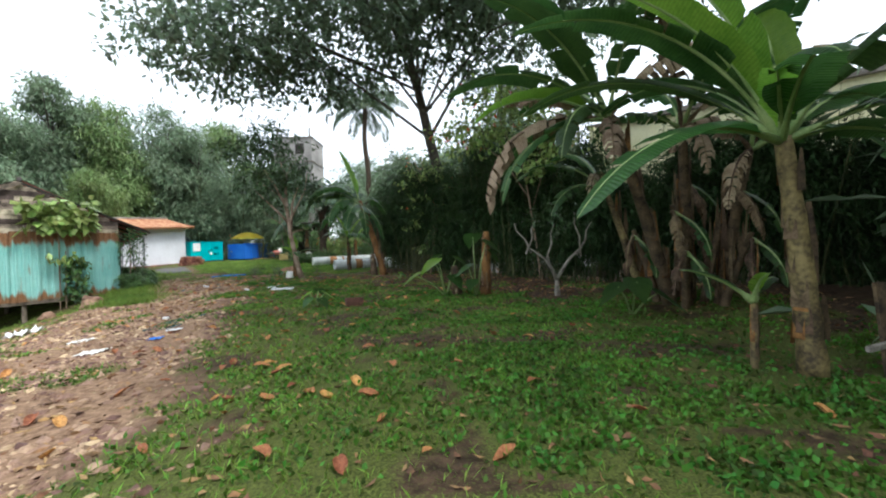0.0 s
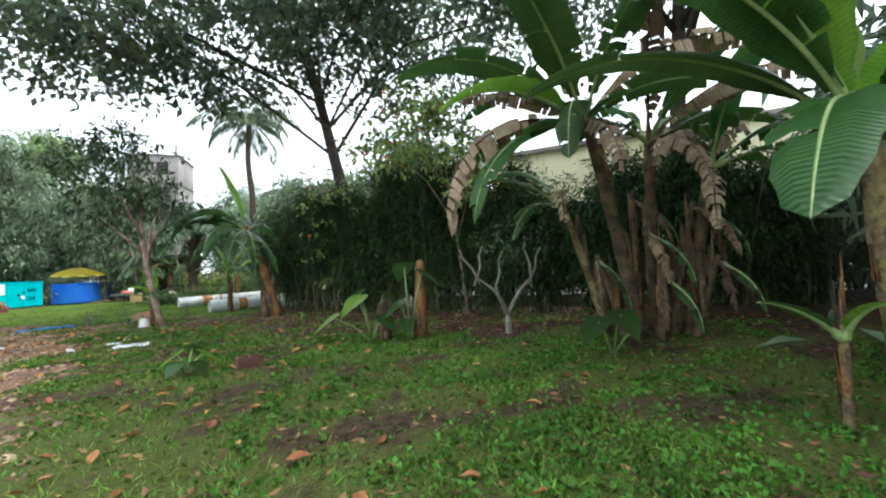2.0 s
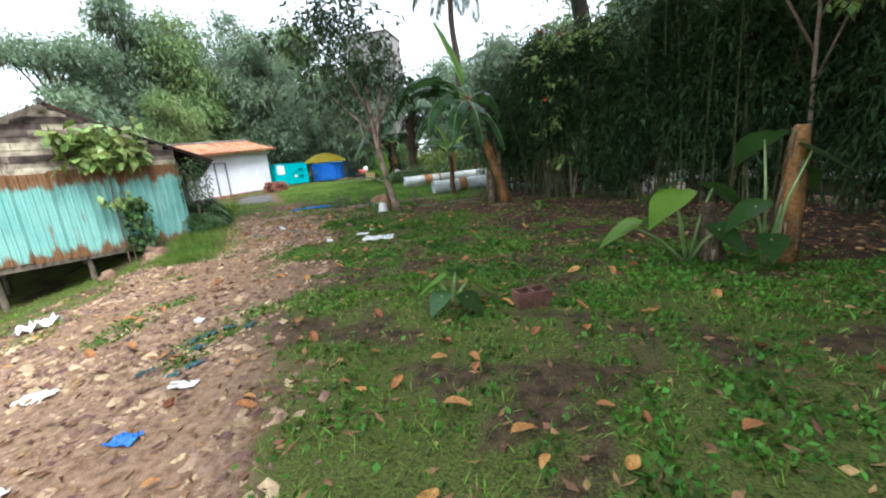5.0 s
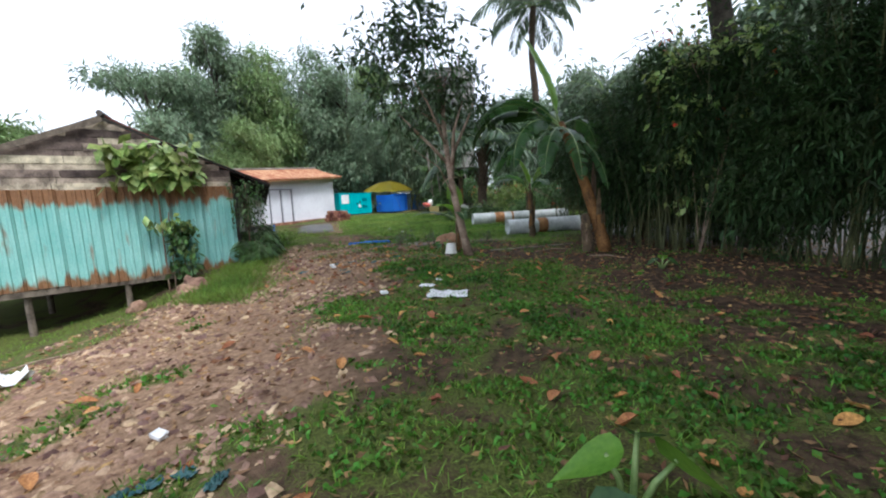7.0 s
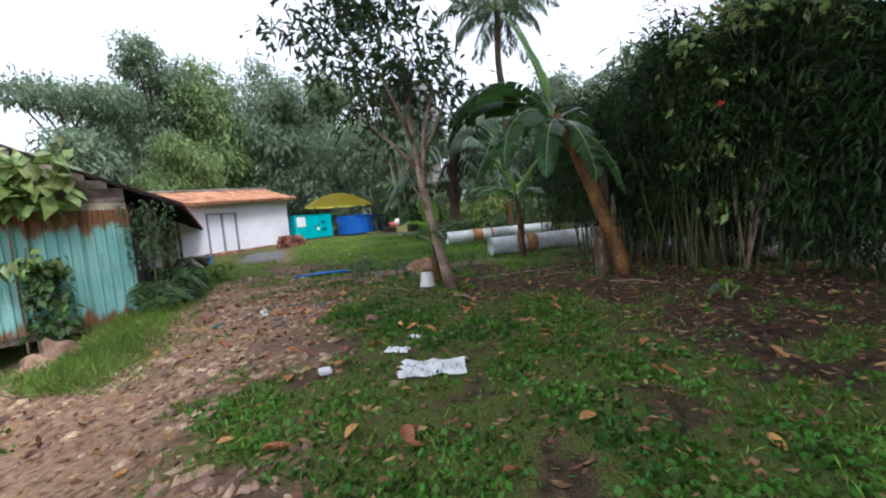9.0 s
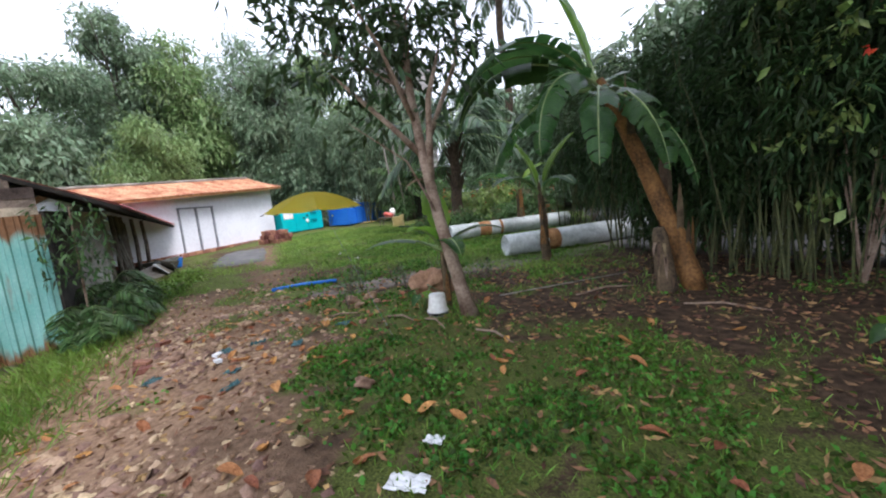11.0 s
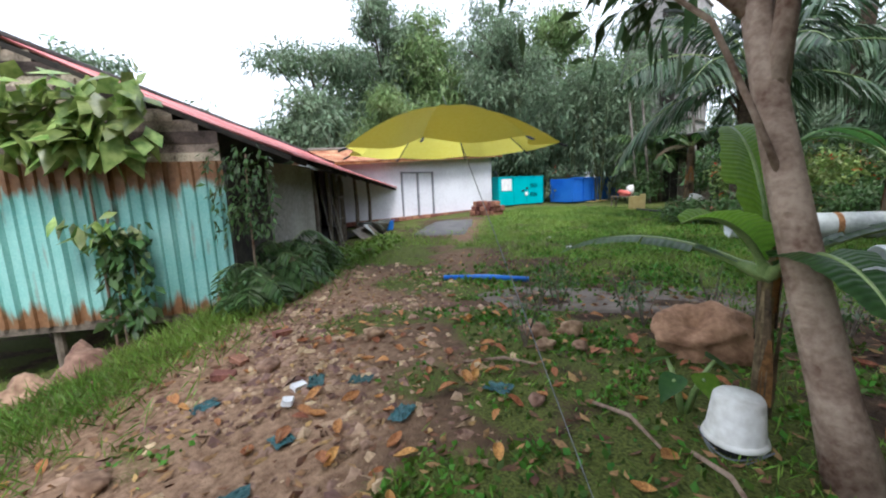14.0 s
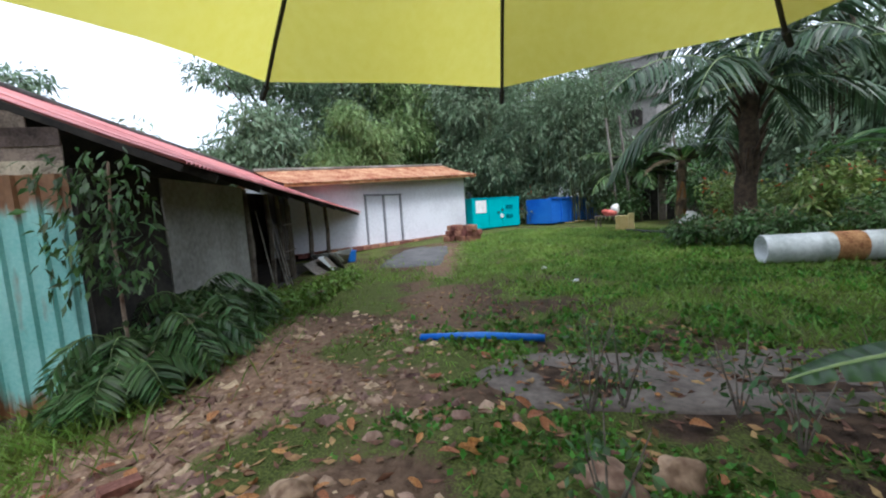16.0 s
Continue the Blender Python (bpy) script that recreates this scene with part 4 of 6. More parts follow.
for x, y, sx, sy, sz in ((-9.6, 28.6, 0.9, 0.5, 0.3), (-9.0, 28.3, 0.5, 0.4, 0.2)):
    bx = new("red_sheet", mesh_of("red_sheet", *rock((sx, sy, sz), sx * 9, 3, 0.4), M["red_cloth"], True))
    bx.location = (x, y, hz(x, y) + sz * 0.35)
    tagged(bx, "crumpled faded red sheet on the ground", "cloth", "red sheets")
bx = new("white_bag", mesh_of("white_bag", *rock((0.55, 0.4, 0.6), 8), M["white_plastic"], True))
bx.location = (-9.9, 29.0, hz(-9.9, 29.0) + 0.4)
tagged(bx, "white bag beside the small banana plant", "bag")
rail = new("fallen_pole", mesh_of("fallen_pole", *tube([(-12.0, 29.7, hz(-12, 29.7) + 0.07), (-9.2, 27.6, hz(-9.2, 27.6) + 0.08)], [0.05, 0.05], 8), M["black"]))
tagged(rail, "dark metal pole lying on the grass", "pole")

# ---------------------------------------------------------------- big pipes
def big_pipe(label, a, b, r, bands):
    pp = thing("large_pipe", label, "pipe", "large pipes")
    a, b = Vector((*a, 0)), Vector((*b, 0))
    a.z, b.z = hz(a.x, a.y) + r + 0.02, hz(b.x, b.y) + r + 0.02
    d = (b - a).normalized()
    n = 28
    outer = tube([a, a + d * 0.02, b - d * 0.02, b], [r - 0.01, r, r, r - 0.01], n)
    outer = (outer[0], outer[1][:-2])
    inner = tube([a, b], [r - 0.03, r - 0.03], n)
    V, F = list(outer[0]), list(outer[1])
    o = len(V)
    V += inner[0]
    F += [tuple(i + o for i in f[::-1]) for f in inner[1][:-2]]
    for k in range(n):
        F.append((k, o + k, o + (k + 1) % n, (k + 1) % n))
        F.append((3 * n + k, 3 * n + (k + 1) % n, o + n + (k + 1) % n, o + n + k))
    part("shell", (V, F), M["pipe_white"], pp, "", True)
    for s, w in bands:
        c = a + d * s
        t = tube([c, c + d * 0.015, c + d * (w - 0.015), c + d * w], [r + 0.001, r + 0.005, r + 0.005, r + 0.001], n)
        part("rust_band", (t[0], t[1][:-2]), M["rust"], pp, "rust stained band", True)
    for k in range(2):
        c = a + d * (0.8 + 1.6 * k)
        t = tube([c, c + d * 0.05], [r + 0.008, r + 0.008], n)
        part("collar", (t[0], t[1][:-2]), M["pipe_white"], pp, "", True)
    return pp


big_pipe("large weathered white pipe lying on the ground with rust stains", (-5.75, 20.9), (-2.0, 23.0), 0.27, ((1.1, 0.35),))
big_pipe("large white pipe with rust bands lying beside the palm", (-7.9, 23.9), (-4.0, 26.0), 0.25, ((1.0, 0.42), (1.75, 0.1)))
bp_ = new("blue_pipe", mesh_of("blue_pipe", *tube([(-10.5, 18.02, hz(-10.5, 18.02) + 0.04), (-9.9, 18.35, hz(-9.9, 18.35) + 0.045), (-9.3, 18.66, hz(-9.3, 18.66) + 0.05)], [0.04, 0.04, 0.04], 12), M["blue_pipe"], True))
tagged(bp_, "bright blue plastic pipe lying across the grass", "pipe")
pv = new("white_conduit", mesh_of("white_conduit", *tube([(-5.5, 17.2, hz(-5.5, 17.2) + 0.03), (-3.4, 18.3, hz(-3.4, 18.3) + 0.04)], [0.011, 0.011], 8), M["pale_bark"], True))
tagged(pv, "thin pale conduit lying on the soil", "pipe")

# ---------------------------------------------------------------- background buildings
tow = thing("tower_building", "grey unfinished concrete tower behind the trees", "building")
for i in range(5):
    part("storey", box((-17.4, 48.5, 1.4 + 2.8 * i), (4.4, 4.4, 2.72), 0.02), M["tower"], tow)
    part("floor_band", box((-17.4, 48.5, 2.8 * (i + 1)), (4.6, 4.6, 0.14), 0.01), M["concrete"], tow)
    part("window", box((-16.6, 46.27, 1.5 + 2.8 * i), (1.0, 0.06, 1.2), 0.01), M["dark_inside"], tow)
for s in (-1.9, 1.9):
    part("roof_post", box((-17.4 + s, 46.6, 14.6), (0.18, 0.18, 1.1), 0.01), M["tower"], tow)

lean = thing("lean_to", "dark open lean-to of boards with leaning white poles", "shed")
for i in range(9):
    part("board", box((-13.6 + 0.36 * i, 36.6, 1.6), (0.34, 0.05, 3.0), 0.006), M["dark_inside" if i % 3 else "timber"], lean)
part("roof", box((-12.2, 35.8, 3.2), (4.2, 2.4, 0.05), 0.005, pose(0, 0, 0, -8, 0, 0)), M["dark_tin"], lean)
for sx in (-13.9, -13.3, -11.2):
    part("pole", tube([(sx, 34.6, 0.2), (sx - 0.5, 34.5, 5.2)], [0.05, 0.05], 8), M["concrete"], lean, "leaning pale pole")

yb = thing("yellow_building", "pale yellow rendered building behind the hedge", "building")
part("wall", box((15.6, 19.2, 4.0), (16.0, 0.3, 8.0), 0.01, pose(0, 0, 0, 0, 0, -40)), M["yellow_wall"], yb)
part("plinth", box((15.5, 19.1, 0.7), (16.1, 0.34, 1.5), 0.01, pose(0, 0, 0, 0, 0, -40)), M["plaster"], yb)
part("roof", box((16.6, 20.4, 8.1), (17.0, 4.0, 0.25), 0.01, pose(0, 0, 0, 0, 0, -40)), M["concrete"], yb)
part("wall", box((10.9, 26.2, 4.0), (0.3, 6.0, 8.0), 0.01, pose(0, 0, 0, 0, 0, -40)), M["yellow_wall"], yb)
for i in range(4):
    t = -5.5 + 3.6 * i
    c = Vector((15.6, 19.2, 0)) + Vector((math.cos(radians(-40)), math.sin(radians(-40)), 0)) * t + Vector((-0.643, -0.766, 0)) * 0.14
    w = part("window", box((c.x, c.y, 2.6), (1.3, 0.06, 1.2), 0.01, pose(0, 0, 0, 0, 0, -40)), M["grey_frame"], yb, "dark framed window")

lw = tagged(new("fence_wall", None), "low pale wall behind the bamboo hedge", "wall", kind="structure")
fa, fb = Vector((12.2, 8.6, 0)), Vector((2.3, 17.0, 0))
for i in range(8):
    a, b = fa.lerp(fb, i / 8), fa.lerp(fb, (i + 1) / 8 - 0.004)
    part("panel", board(a + Vector((0, 0, 0.2)), b + Vector((0, 0, 0.2)), 0.4, 0.1), M["concrete"], lw)

# ---------------------------------------------------------------- plants
def banana_leaf(base, az, elev, length, width, droop, tear=0.15, fold=25.0, petiole=0.16, seed=0, limp=0.0, n=22):
    """Midrib and blade of one banana leaf; az, elev and droop in degrees. Returns the rib and the blade."""
    rnd = random.Random(seed)
    pts, dirs = [Vector(base)], []
    e = radians(elev)
    a = Vector((math.cos(radians(az)), math.sin(radians(az)), 0))
    step = length / n
    for i in range(n):
        t = i / n
        ang = e - radians(droop) * t ** 1.3
        d = a * math.cos(ang) + Vector((0, 0, math.sin(ang)))
        dirs.append(d)
        pts.append(pts[-1] + d * step)
    dirs.append(dirs[-1])
    rib = tube(pts, [0.028 * (1 - 0.85 * i / n) * (1 + (0.5 if i < 3 else 0)) for i in range(n + 1)], 6)
    V, F, A = [], [], []
    S = a.cross(Vector((0, 0, 1)))
    for side_ in (1, -1):
        i = int(petiole * n)
        prev = None
        lift = radians(fold)
        while i < n:
            t0 = (i / n - petiole) / (1 - petiole)
            torn = rnd.random() < tear
            if torn or prev is None:
                prev = None
                lift = radians(fold + rnd.uniform(-10, 14) * (1 + 3 * tear) - limp * rnd.uniform(20, 70))

            def edge(k, shrink=1.0):
                t = max(0.0, min(1.0, (k / n - petiole) / (1 - petiole)))
                w = width * 0.5 * (min(1.0, t * 5.5 + 0.12) ** 0.6) * (max(0.0, 1 - t) ** 0.42 if t > 0.4 else 0.81) * shrink * (1 + 0.05 * math.sin(k * 2.1 + seed))
                j = int(k)
                f = k - j
                p = pts[j].lerp(pts[min(j + 1, n)], f)
                up = S.cross(dirs[min(j, n)]).normalized()
                if up.z < 0 and dirs[min(j, n)].z > -0.95:
                    up = -up
                back = dirs[min(j, n)] * 0.22
                s1 = (S * side_ * math.cos(lift) + up * math.sin(lift) + back).normalized()
                l2 = lift - radians(28 + 30 * limp)
                s2 = (S * side_ * math.cos(l2) + up * math.sin(l2) + back).normalized()
                sagv = Vector((0, 0, -0.35 * limp * w))
                return [p, p + s1 * w * 0.5, p + s1 * w * 0.5 + s2 * w * 0.5 + sagv]

            k0 = i + (0.16 if torn else 0.0)
            e0 = prev or edge(k0, rnd.uniform(0.9, 1.0))
            e1 = edge(min(n, i + 1), rnd.uniform(0.95, 1.0))
            o = len(V)
            V += e0 + e1
            A += [k0 * step] * 3 + [(i + 1) * step] * 3
            F += [(o, o + 1, o + 4, o + 3), (o + 1, o + 2, o + 5, o + 4)]
            prev = e1
            i += 1
    return rib, (V, F), A


def banana(name, label, base, top, r, leafs, stem="banana_stem", cat="banana plant", group="banana plants", extra=()):
    th = thing(name, label, cat, group)
    b, t = Vector((base[0], base[1], hz(*base) - 0.05)), Vector(top)
    n = 12
    mid = b.lerp(t, 0.5) + Vector((b.x - t.x, b.y - t.y, 0)) * 0.12
    pts = []
    for i in range(n + 1):
        s = i / n
        pts.append(b.lerp(mid, s).lerp(mid.lerp(t, s), s))
    part("stem", tube(pts, [r * (1.25 - 0.55 * i / n) * (1 + 0.05 * math.sin(i * 2.6)) for i in range(n + 1)], 14, 0.06, 7), M[stem], th, "", True)
    rnd = random.Random(len(label) * 7 + int(base[0] * 10))
    for k in range(15):
        # loose sheaths round the stem
        s = 0.08 + 0.75 * rnd.random()
        p = b.lerp(mid, s).lerp(mid.lerp(t, s), s)
        an = rnd.uniform(0, 6.28)
        o = Vector((math.cos(an), math.sin(an), 0))
        rr = r * (1.25 - 0.55 * s)
        tg = Vector((-o.y, o.x, 0)) * rr * rnd.uniform(0.45, 0.8)
        h = rnd.uniform(0.3, 0.8)
        p0 = p + o * (rr + 0.004)
        p1 = p + o * (rr * 0.97 + 0.008) + Vector((0, 0, h * 0.5))
        p2 = p + o * (rr * 0.92 + 0.012 + 0.02 * rnd.random()) + Vector((0, 0, h))
        part("sheath", ([p0 - tg, p0 + tg, p1 - tg * 0.9, p1 + tg * 0.9, p2 - tg * 0.25, p2 + tg * 0.25], [(0, 1, 3, 2), (2, 3, 5, 4)]), M[("dry_stem", "banana_old", "orange_stem")[k % 3]], th, "dry brown leaf sheath")
    for k, (az, elev, ln, w, droop, kind) in enumerate(leafs):
        m, tear, limp = {"g": ("banana", 0.16, 0.12), "y": ("banana_young", 0.03, 0.0), "d": ("banana_dry", 0.75, 0.85), "t": ("banana", 0.55, 0.35), "b": ("banana_old", 0.75, 0.9)}[kind]
        rib, blade, along = banana_leaf(t - Vector((0, 0, 0.12)), az, elev, ln, w, droop, tear, 18 if kind != "y" else 38, 0.18, k * 13 + int(base[1] * 3), limp)
        lf = part("leaf", blade, M[m], th, "dry brown hanging banana leaf" if kind in "db" else "", True)
        vein = lf.data.attributes.new("vein", "FLOAT", "POINT")
        vein.data.foreach_set("value", along)
        part("midrib", rib, M["banana_rib" if kind not in "db" else "banana_old"], lf, "", True)
    return th


banana("banana_plant", "tall banana plant with broad glossy green leaves", (3.62, 4.15), (3.3, 4.12, 2.35), 0.1, (
    (203, 9, 2.75, 0.72, 62, "g"), (228, 40, 1.2, 0.5, 55, "y"), (172, 60, 3.1, 0.7, 82, "g"), (150, 48, 2.9, 0.7, 80, "g"), (110, 55, 2.8, 0.7, 80, "g"), (180, 62, 2.7, 0.58, 60, "y"),
    (20, 40, 2.6, 0.66, 80, "g"), (330, 25, 2.2, 0.7, 60, "g"), (60, 75, 2.6, 0.62, 60, "y"), (238, 34, 1.9, 0.6, 70, "g"), (300, 58, 2.6, 0.62, 90, "t"), (160, 78, 2.9, 0.66, 50, "y"), (5, 18, 1.9, 0.5, 60, "g"), (95, 75, 2.6, 0.66, 50, "g")))
banana("banana_plant", "banana plant with dry brown leaves hanging from it", (4.2, 7.6), (2.75, 6.75, 3.4), 0.1, (
    (160, 38, 1.9, 0.5, 55, "d"), (172, 12, 3.0, 0.75, 122, "d"), (188, -2, 2.5, 0.8, 86, "g"), (215, 48, 3.0, 0.8, 62, "g"), (250, -8, 1.7, 0.5, 72, "d"), (178, 45, 3.0, 0.75, 88, "g"),
    (120, 55, 2.6, 0.7, 90, "t"), (265, 60, 2.8, 0.7, 90, "t"), (200, 66, 3.2, 0.7, 70, "g"), (320, 55, 2.5, 0.7, 95, "d"), (228, 12, 2.2, 0.55, 95, "t"), (140, 20, 2.4, 0.6, 95, "t"), (190, 25, 2.4, 0.6, 70, "y")), "dry_stem")
banana("banana_plant", "leaning banana plant in the clump with torn leaves", (4.65, 7.75), (4.15, 7.1, 3.3), 0.095, (
    (20, 45, 2.7, 0.7, 85, "g"), (350, 30, 2.8, 0.7, 60, "t"), (270, 55, 2.9, 0.7, 90, "g"), (230, 60, 2.7, 0.7, 80, "d"), (80, 60, 2.6, 0.65, 80, "t"), (300, 45, 2.8, 0.6, 100, "d"), (190, 30, 2.0, 0.6, 100, "t"), (250, 0, 2.0, 0.5, 80, "d")), "dry_stem")
banana("banana_plant", "banana plant wrapped in dry sheaths in the clump", (4.95, 7.35), (5.25, 7.0, 2.9), 0.09, (
    (330, 45, 2.4, 0.65, 85, "t"), (20, 60, 2.4, 0.6, 85, "d"), (250, 70, 2.6, 0.65, 70, "g"), (200, 40, 2.2, 0.6, 110, "d"), (290, 20, 2.0, 0.6, 90, "t"), (220, -10, 1.8, 0.45, 70, "d")), "dry_stem")
banana("banana_plant", "slender banana plant with yellowing leaf in the clump", (3.95, 8.1), (3.2, 8.2, 2.5), 0.07, (
    (170, 45, 1.9, 0.5, 95, "t"), (240, 30, 1.6, 0.45, 120, "d"), (110, 60, 2.0, 0.5, 80, "g"), (200, 10, 1.5, 0.45, 90, "t")))
for bx0, by0, lx0, ly0, hh in ((4.45, 7.45, -0.45, -0.3, 1.9), (4.75, 7.5, 0.3, -0.3, 2.3), (4.1, 7.85, -0.4, 0.1, 1.5), (4.55, 7.95, 0.2, 0.3, 2.6), (4.3, 7.3, -0.2, -0.35, 1.2), (4.9, 7.2, 0.35, -0.2, 1.4)):
    banana("banana_plant", "dead banana stem with limp brown leaves in the clump", (bx0, by0), (bx0 + lx0, by0 + ly0, hh), 0.06, tuple((190 + 47 * q + 30 * hh, -15 - 9 * q, 0.8 + 0.2 * hh - 0.06 * q, 0.3, 68, "b" if q != 1 else "t") for q in range(3)), "dry_stem")
banana("banana_plant", "leaning banana plant with an orange brown stem by the hedge", (-2.6, 17.4), (-3.75, 18.15, 3.3), 0.13, (
    (196, 38, 2.9, 0.9, 122, "t"), (172, 50, 3.0, 0.95, 118, "g"), (155, 72, 2.8, 0.74, 14, "y"), (238, 20, 2.6, 0.85, 125, "t"), (190, 0, 2.4, 0.8, 85, "t"), (262, -5, 2.3, 0.75, 78, "t"), (215, 48, 2.8, 0.8, 118, "g"),
    (60, 30, 2.3, 0.7, 115, "t"), (290, -10, 2.4, 0.7, 72, "t"), (110, 45, 2.4, 0.7, 100, "g"), (325, -25, 2.3, 0.55, 60, "t"), (150, 15, 2.4, 0.7, 100, "t")), "orange_stem")
banana("banana_plant", "small banana plant with blue green leaves by the palm", (-10.4, 30.2), (-10.4, 30.2, 2.6), 0.14, (
    (200, 45, 2.0, 0.5, 105, "g"), (250, 50, 2.0, 0.5, 110, "t"), (300, 45, 1.9, 0.5, 105, "g"), (340, 50, 2.0, 0.5, 100, "g"), (160, 50, 1.9, 0.5, 100, "g"), (225, 20, 1.5, 0.35, 90, "d")), "dry_stem")
banana("banana_plant", "young banana plant with a yellow green upright leaf", (-6.22, 16.7), (-6.24, 16.68, 1.0), 0.045, (
    (120, 78, 1.25, 0.56, 62, "y"), (200, 30, 1.25, 0.44, 62, "g"), (20, 45, 1.1, 0.4, 80, "g"), (300, 38, 1.05, 0.4, 85, "g"), (250, 55, 0.9, 0.36, 70, "y")))
banana("banana_plant", "young banana plant with light green blades by the large pipe", (-4.75, 20.0), (-4.8, 20.1, 1.6), 0.08, (
    (160, 75, 1.5, 0.42, 30, "y"), (20, 72, 1.6, 0.42, 35, "y"), (230, 45, 1.6, 0.45, 85, "g"), (300, 45, 1.5, 0.45, 90, "g"), (95, 50, 1.5, 0.4, 90, "g")), "dry_stem")
banana("banana_plant", "young banana plant among the weeds by the pipes", (-5.6, 25.2), (-5.6, 25.2, 1.7), 0.1, (
    (170, 50, 2.0, 0.5, 95, "g"), (220, 55, 2.0, 0.5, 95, "g"), (300, 45, 2.0, 0.5, 100, "g"), (40, 60, 2.0, 0.5, 80, "y")))
banana("banana_sucker", "small banana sucker with one mottled leaf", (3.2, 4.35), (3.15, 4.3, 0.8), 0.03, ((165, 42, 0.75, 0.28, 40, "g"), (30, 45, 0.6, 0.22, 60, "g"), (250, 60, 0.5, 0.2, 50, "y")), group="suckers")


def stump(label, base, h, r, m, lean=(0, 0), grp="banana stumps"):
    th = thing("banana_stump", label, "stump", grp)
    b = Vector((*base, hz(*base) - 0.04))
    t = Vector((base[0] + lean[0], base[1] + lean[1], hz(*base) + h))
    n = 9
    part("stem", tube([b.lerp(t, i / n) for i in range(n + 1)], [r * (1.2 - 0.45 * i / n) for i in range(n)] + [r * 0.55], 12, 0.12, 3), M[m], th, "", True)
    rnd = random.Random(int(h * 100))
    for k in range(24):
        an = rnd.uniform(0, 6.28)
        o = Vector((math.cos(an), math.sin(an), 0))
        s = rnd.uniform(0.25, 0.98)
        p = b.lerp(t, s) + o * r * (1.15 - 0.45 * s)
        q = p + o * rnd.uniform(0.01, 0.06) - Vector((0, 0, rnd.uniform(0.2, 0.5)))
        q.z = max(q.z, b.z + 0.05)
        tg = Vector((-o.y, o.x, 0)) * rnd.uniform(0.01, 0.028)
        part("dry_strip", ([p - tg, p + tg, p.lerp(q, 0.5) + o * 0.02 + tg, p.lerp(q, 0.5) + o * 0.02 - tg, q + tg * 0.3, q - tg * 0.3], [(0, 1, 2, 3), (3, 2, 4, 5)]), M["banana_old" if k % 4 else "banana_dry"], th)
    return th


stump("cut banana stem, dry and orange brown", (1.05, 10.25), 1.6, 0.12, "orange_stem", (0.05, 0.05))
stump("short dead banana stump with peeling strips", (0.35, 10.45), 0.75, 0.12, "dry_stem", (-0.08, 0))
stump("dead dry banana stump beside the leaning stem", (-3.0, 17.3), 0.95, 0.13, "dry_stem", (-0.1, 0.05))
stump("rotten banana stump by the hedge", (-1.4, 20.3), 0.8, 0.15, "dry_stem", (0.1, 0))


def taro(label, base, leafs, grp="broad leaf plants"):
    """Heart-shaped leaves on arching stalks."""
    th = thing("taro_plant", label, "plant", grp)
    b = Vector((*base, hz(*base) - 0.01))
    for az, h, reach, size, m in leafs:
        a = Vector((math.cos(radians(az)), math.sin(radians(az)), 0))
        t = b + a * reach + Vector((0, 0, h))
        st = part("stalk", tube([b + a * 0.02, b.lerp(t, 0.5) + Vector((0, 0, h * 0.12)), t], [0.02, 0.016, 0.011], 7), M["banana_rib"], th, "", True)
        s = a.cross(Vector((0, 0, 1)))
        out = (a * 0.8 - Vector((0, 0, 0.5))).normalized()
        prof = ((-0.28, 0.0, 0.16), (-0.16, 0.30, 0.42), (0.05, 0.40, 0.46), (0.3, 0.36, 0.40), (0.55, 0.24, 0.26), (0.8, 0.1, 0.11), (1.0, 0.0, 0.0))
        V, F = [], []
        nv = s.cross(out)
        if nv.z < 0:
            nv = -nv
        for x, _, w in prof:
            c = t + out * (x * size) - Vector((0, 0, 0.1 * size * max(0, x) ** 2))
            V += [c - s * w * size + nv * 0.10 * w * size, c - nv * 0.03 * size, c + s * w * size + nv * 0.10 * w * size]
        for i in range(len(prof) - 1):
            F += [(3 * i, 3 * i + 3, 3 * i + 4, 3 * i + 1), (3 * i + 1, 3 * i + 4, 3 * i + 5, 3 * i + 2)]
        part("leaf", (V, F), M[m], th, "", True)
    return th


taro("low plant with pale green heart-shaped leaves on the lawn", (-2.78, 8.8), ((185, 0.32, 0.12, 0.3, "banana_young"), (20, 0.3, 0.2, 0.32, "banana_young"), (80, 0.36, 0.16, 0.28, "banana"), (250, 0.2, 0.2, 0.26, "banana"), (320, 0.18, 0.25, 0.28, "banana")))
taro("tall broad leaf plant beside the stumps", (0.05, 10.4), ((190, 0.55, 0.75, 0.5, "banana_young"), (220, 0.9, 0.35, 0.55, "banana_young"), (150, 1.0, 0.25, 0.5, "banana"), (20, 0.95, 0.3, 0.5, "banana"), (300, 0.5, 0.4, 0.45, "banana")))
taro("broad leaf plant between the banana stumps", (0.8, 10.15), ((200, 0.75, 0.2, 0.45, "banana"), (330, 1.35, 0.3, 0.5, "banana"), (100, 1.5, 0.2, 0.55, "banana"), (250, 0.4, 0.3, 0.35, "banana"), (30, 1.1, 0.35, 0.5, "banana")))
taro("broad leaf seedling beside the bucket", (-6.56, 16.42), ((30, 0.36, 0.15, 0.2, "banana"), (150, 0.3, 0.16, 0.19, "banana"), (260, 0.26, 0.14, 0.17, "banana"), (320, 0.3, 0.16, 0.17, "banana_young")))
taro("broad leaf plant in the shade of the clump", (3.3, 7.2), ((200, 0.5, 0.3, 0.5, "banana"), (260, 0.6, 0.3, 0.5, "banana"), (330, 0.4, 0.4, 0.5, "banana")))
taro("broad leaf plant at the hedge foot", (-1.7, 15.2), ((200, 0.18, 0.15, 0.2, "banana"), (330, 0.2, 0.14, 0.22, "banana"), (80, 0.22, 0.14, 0.2, "banana_young")))


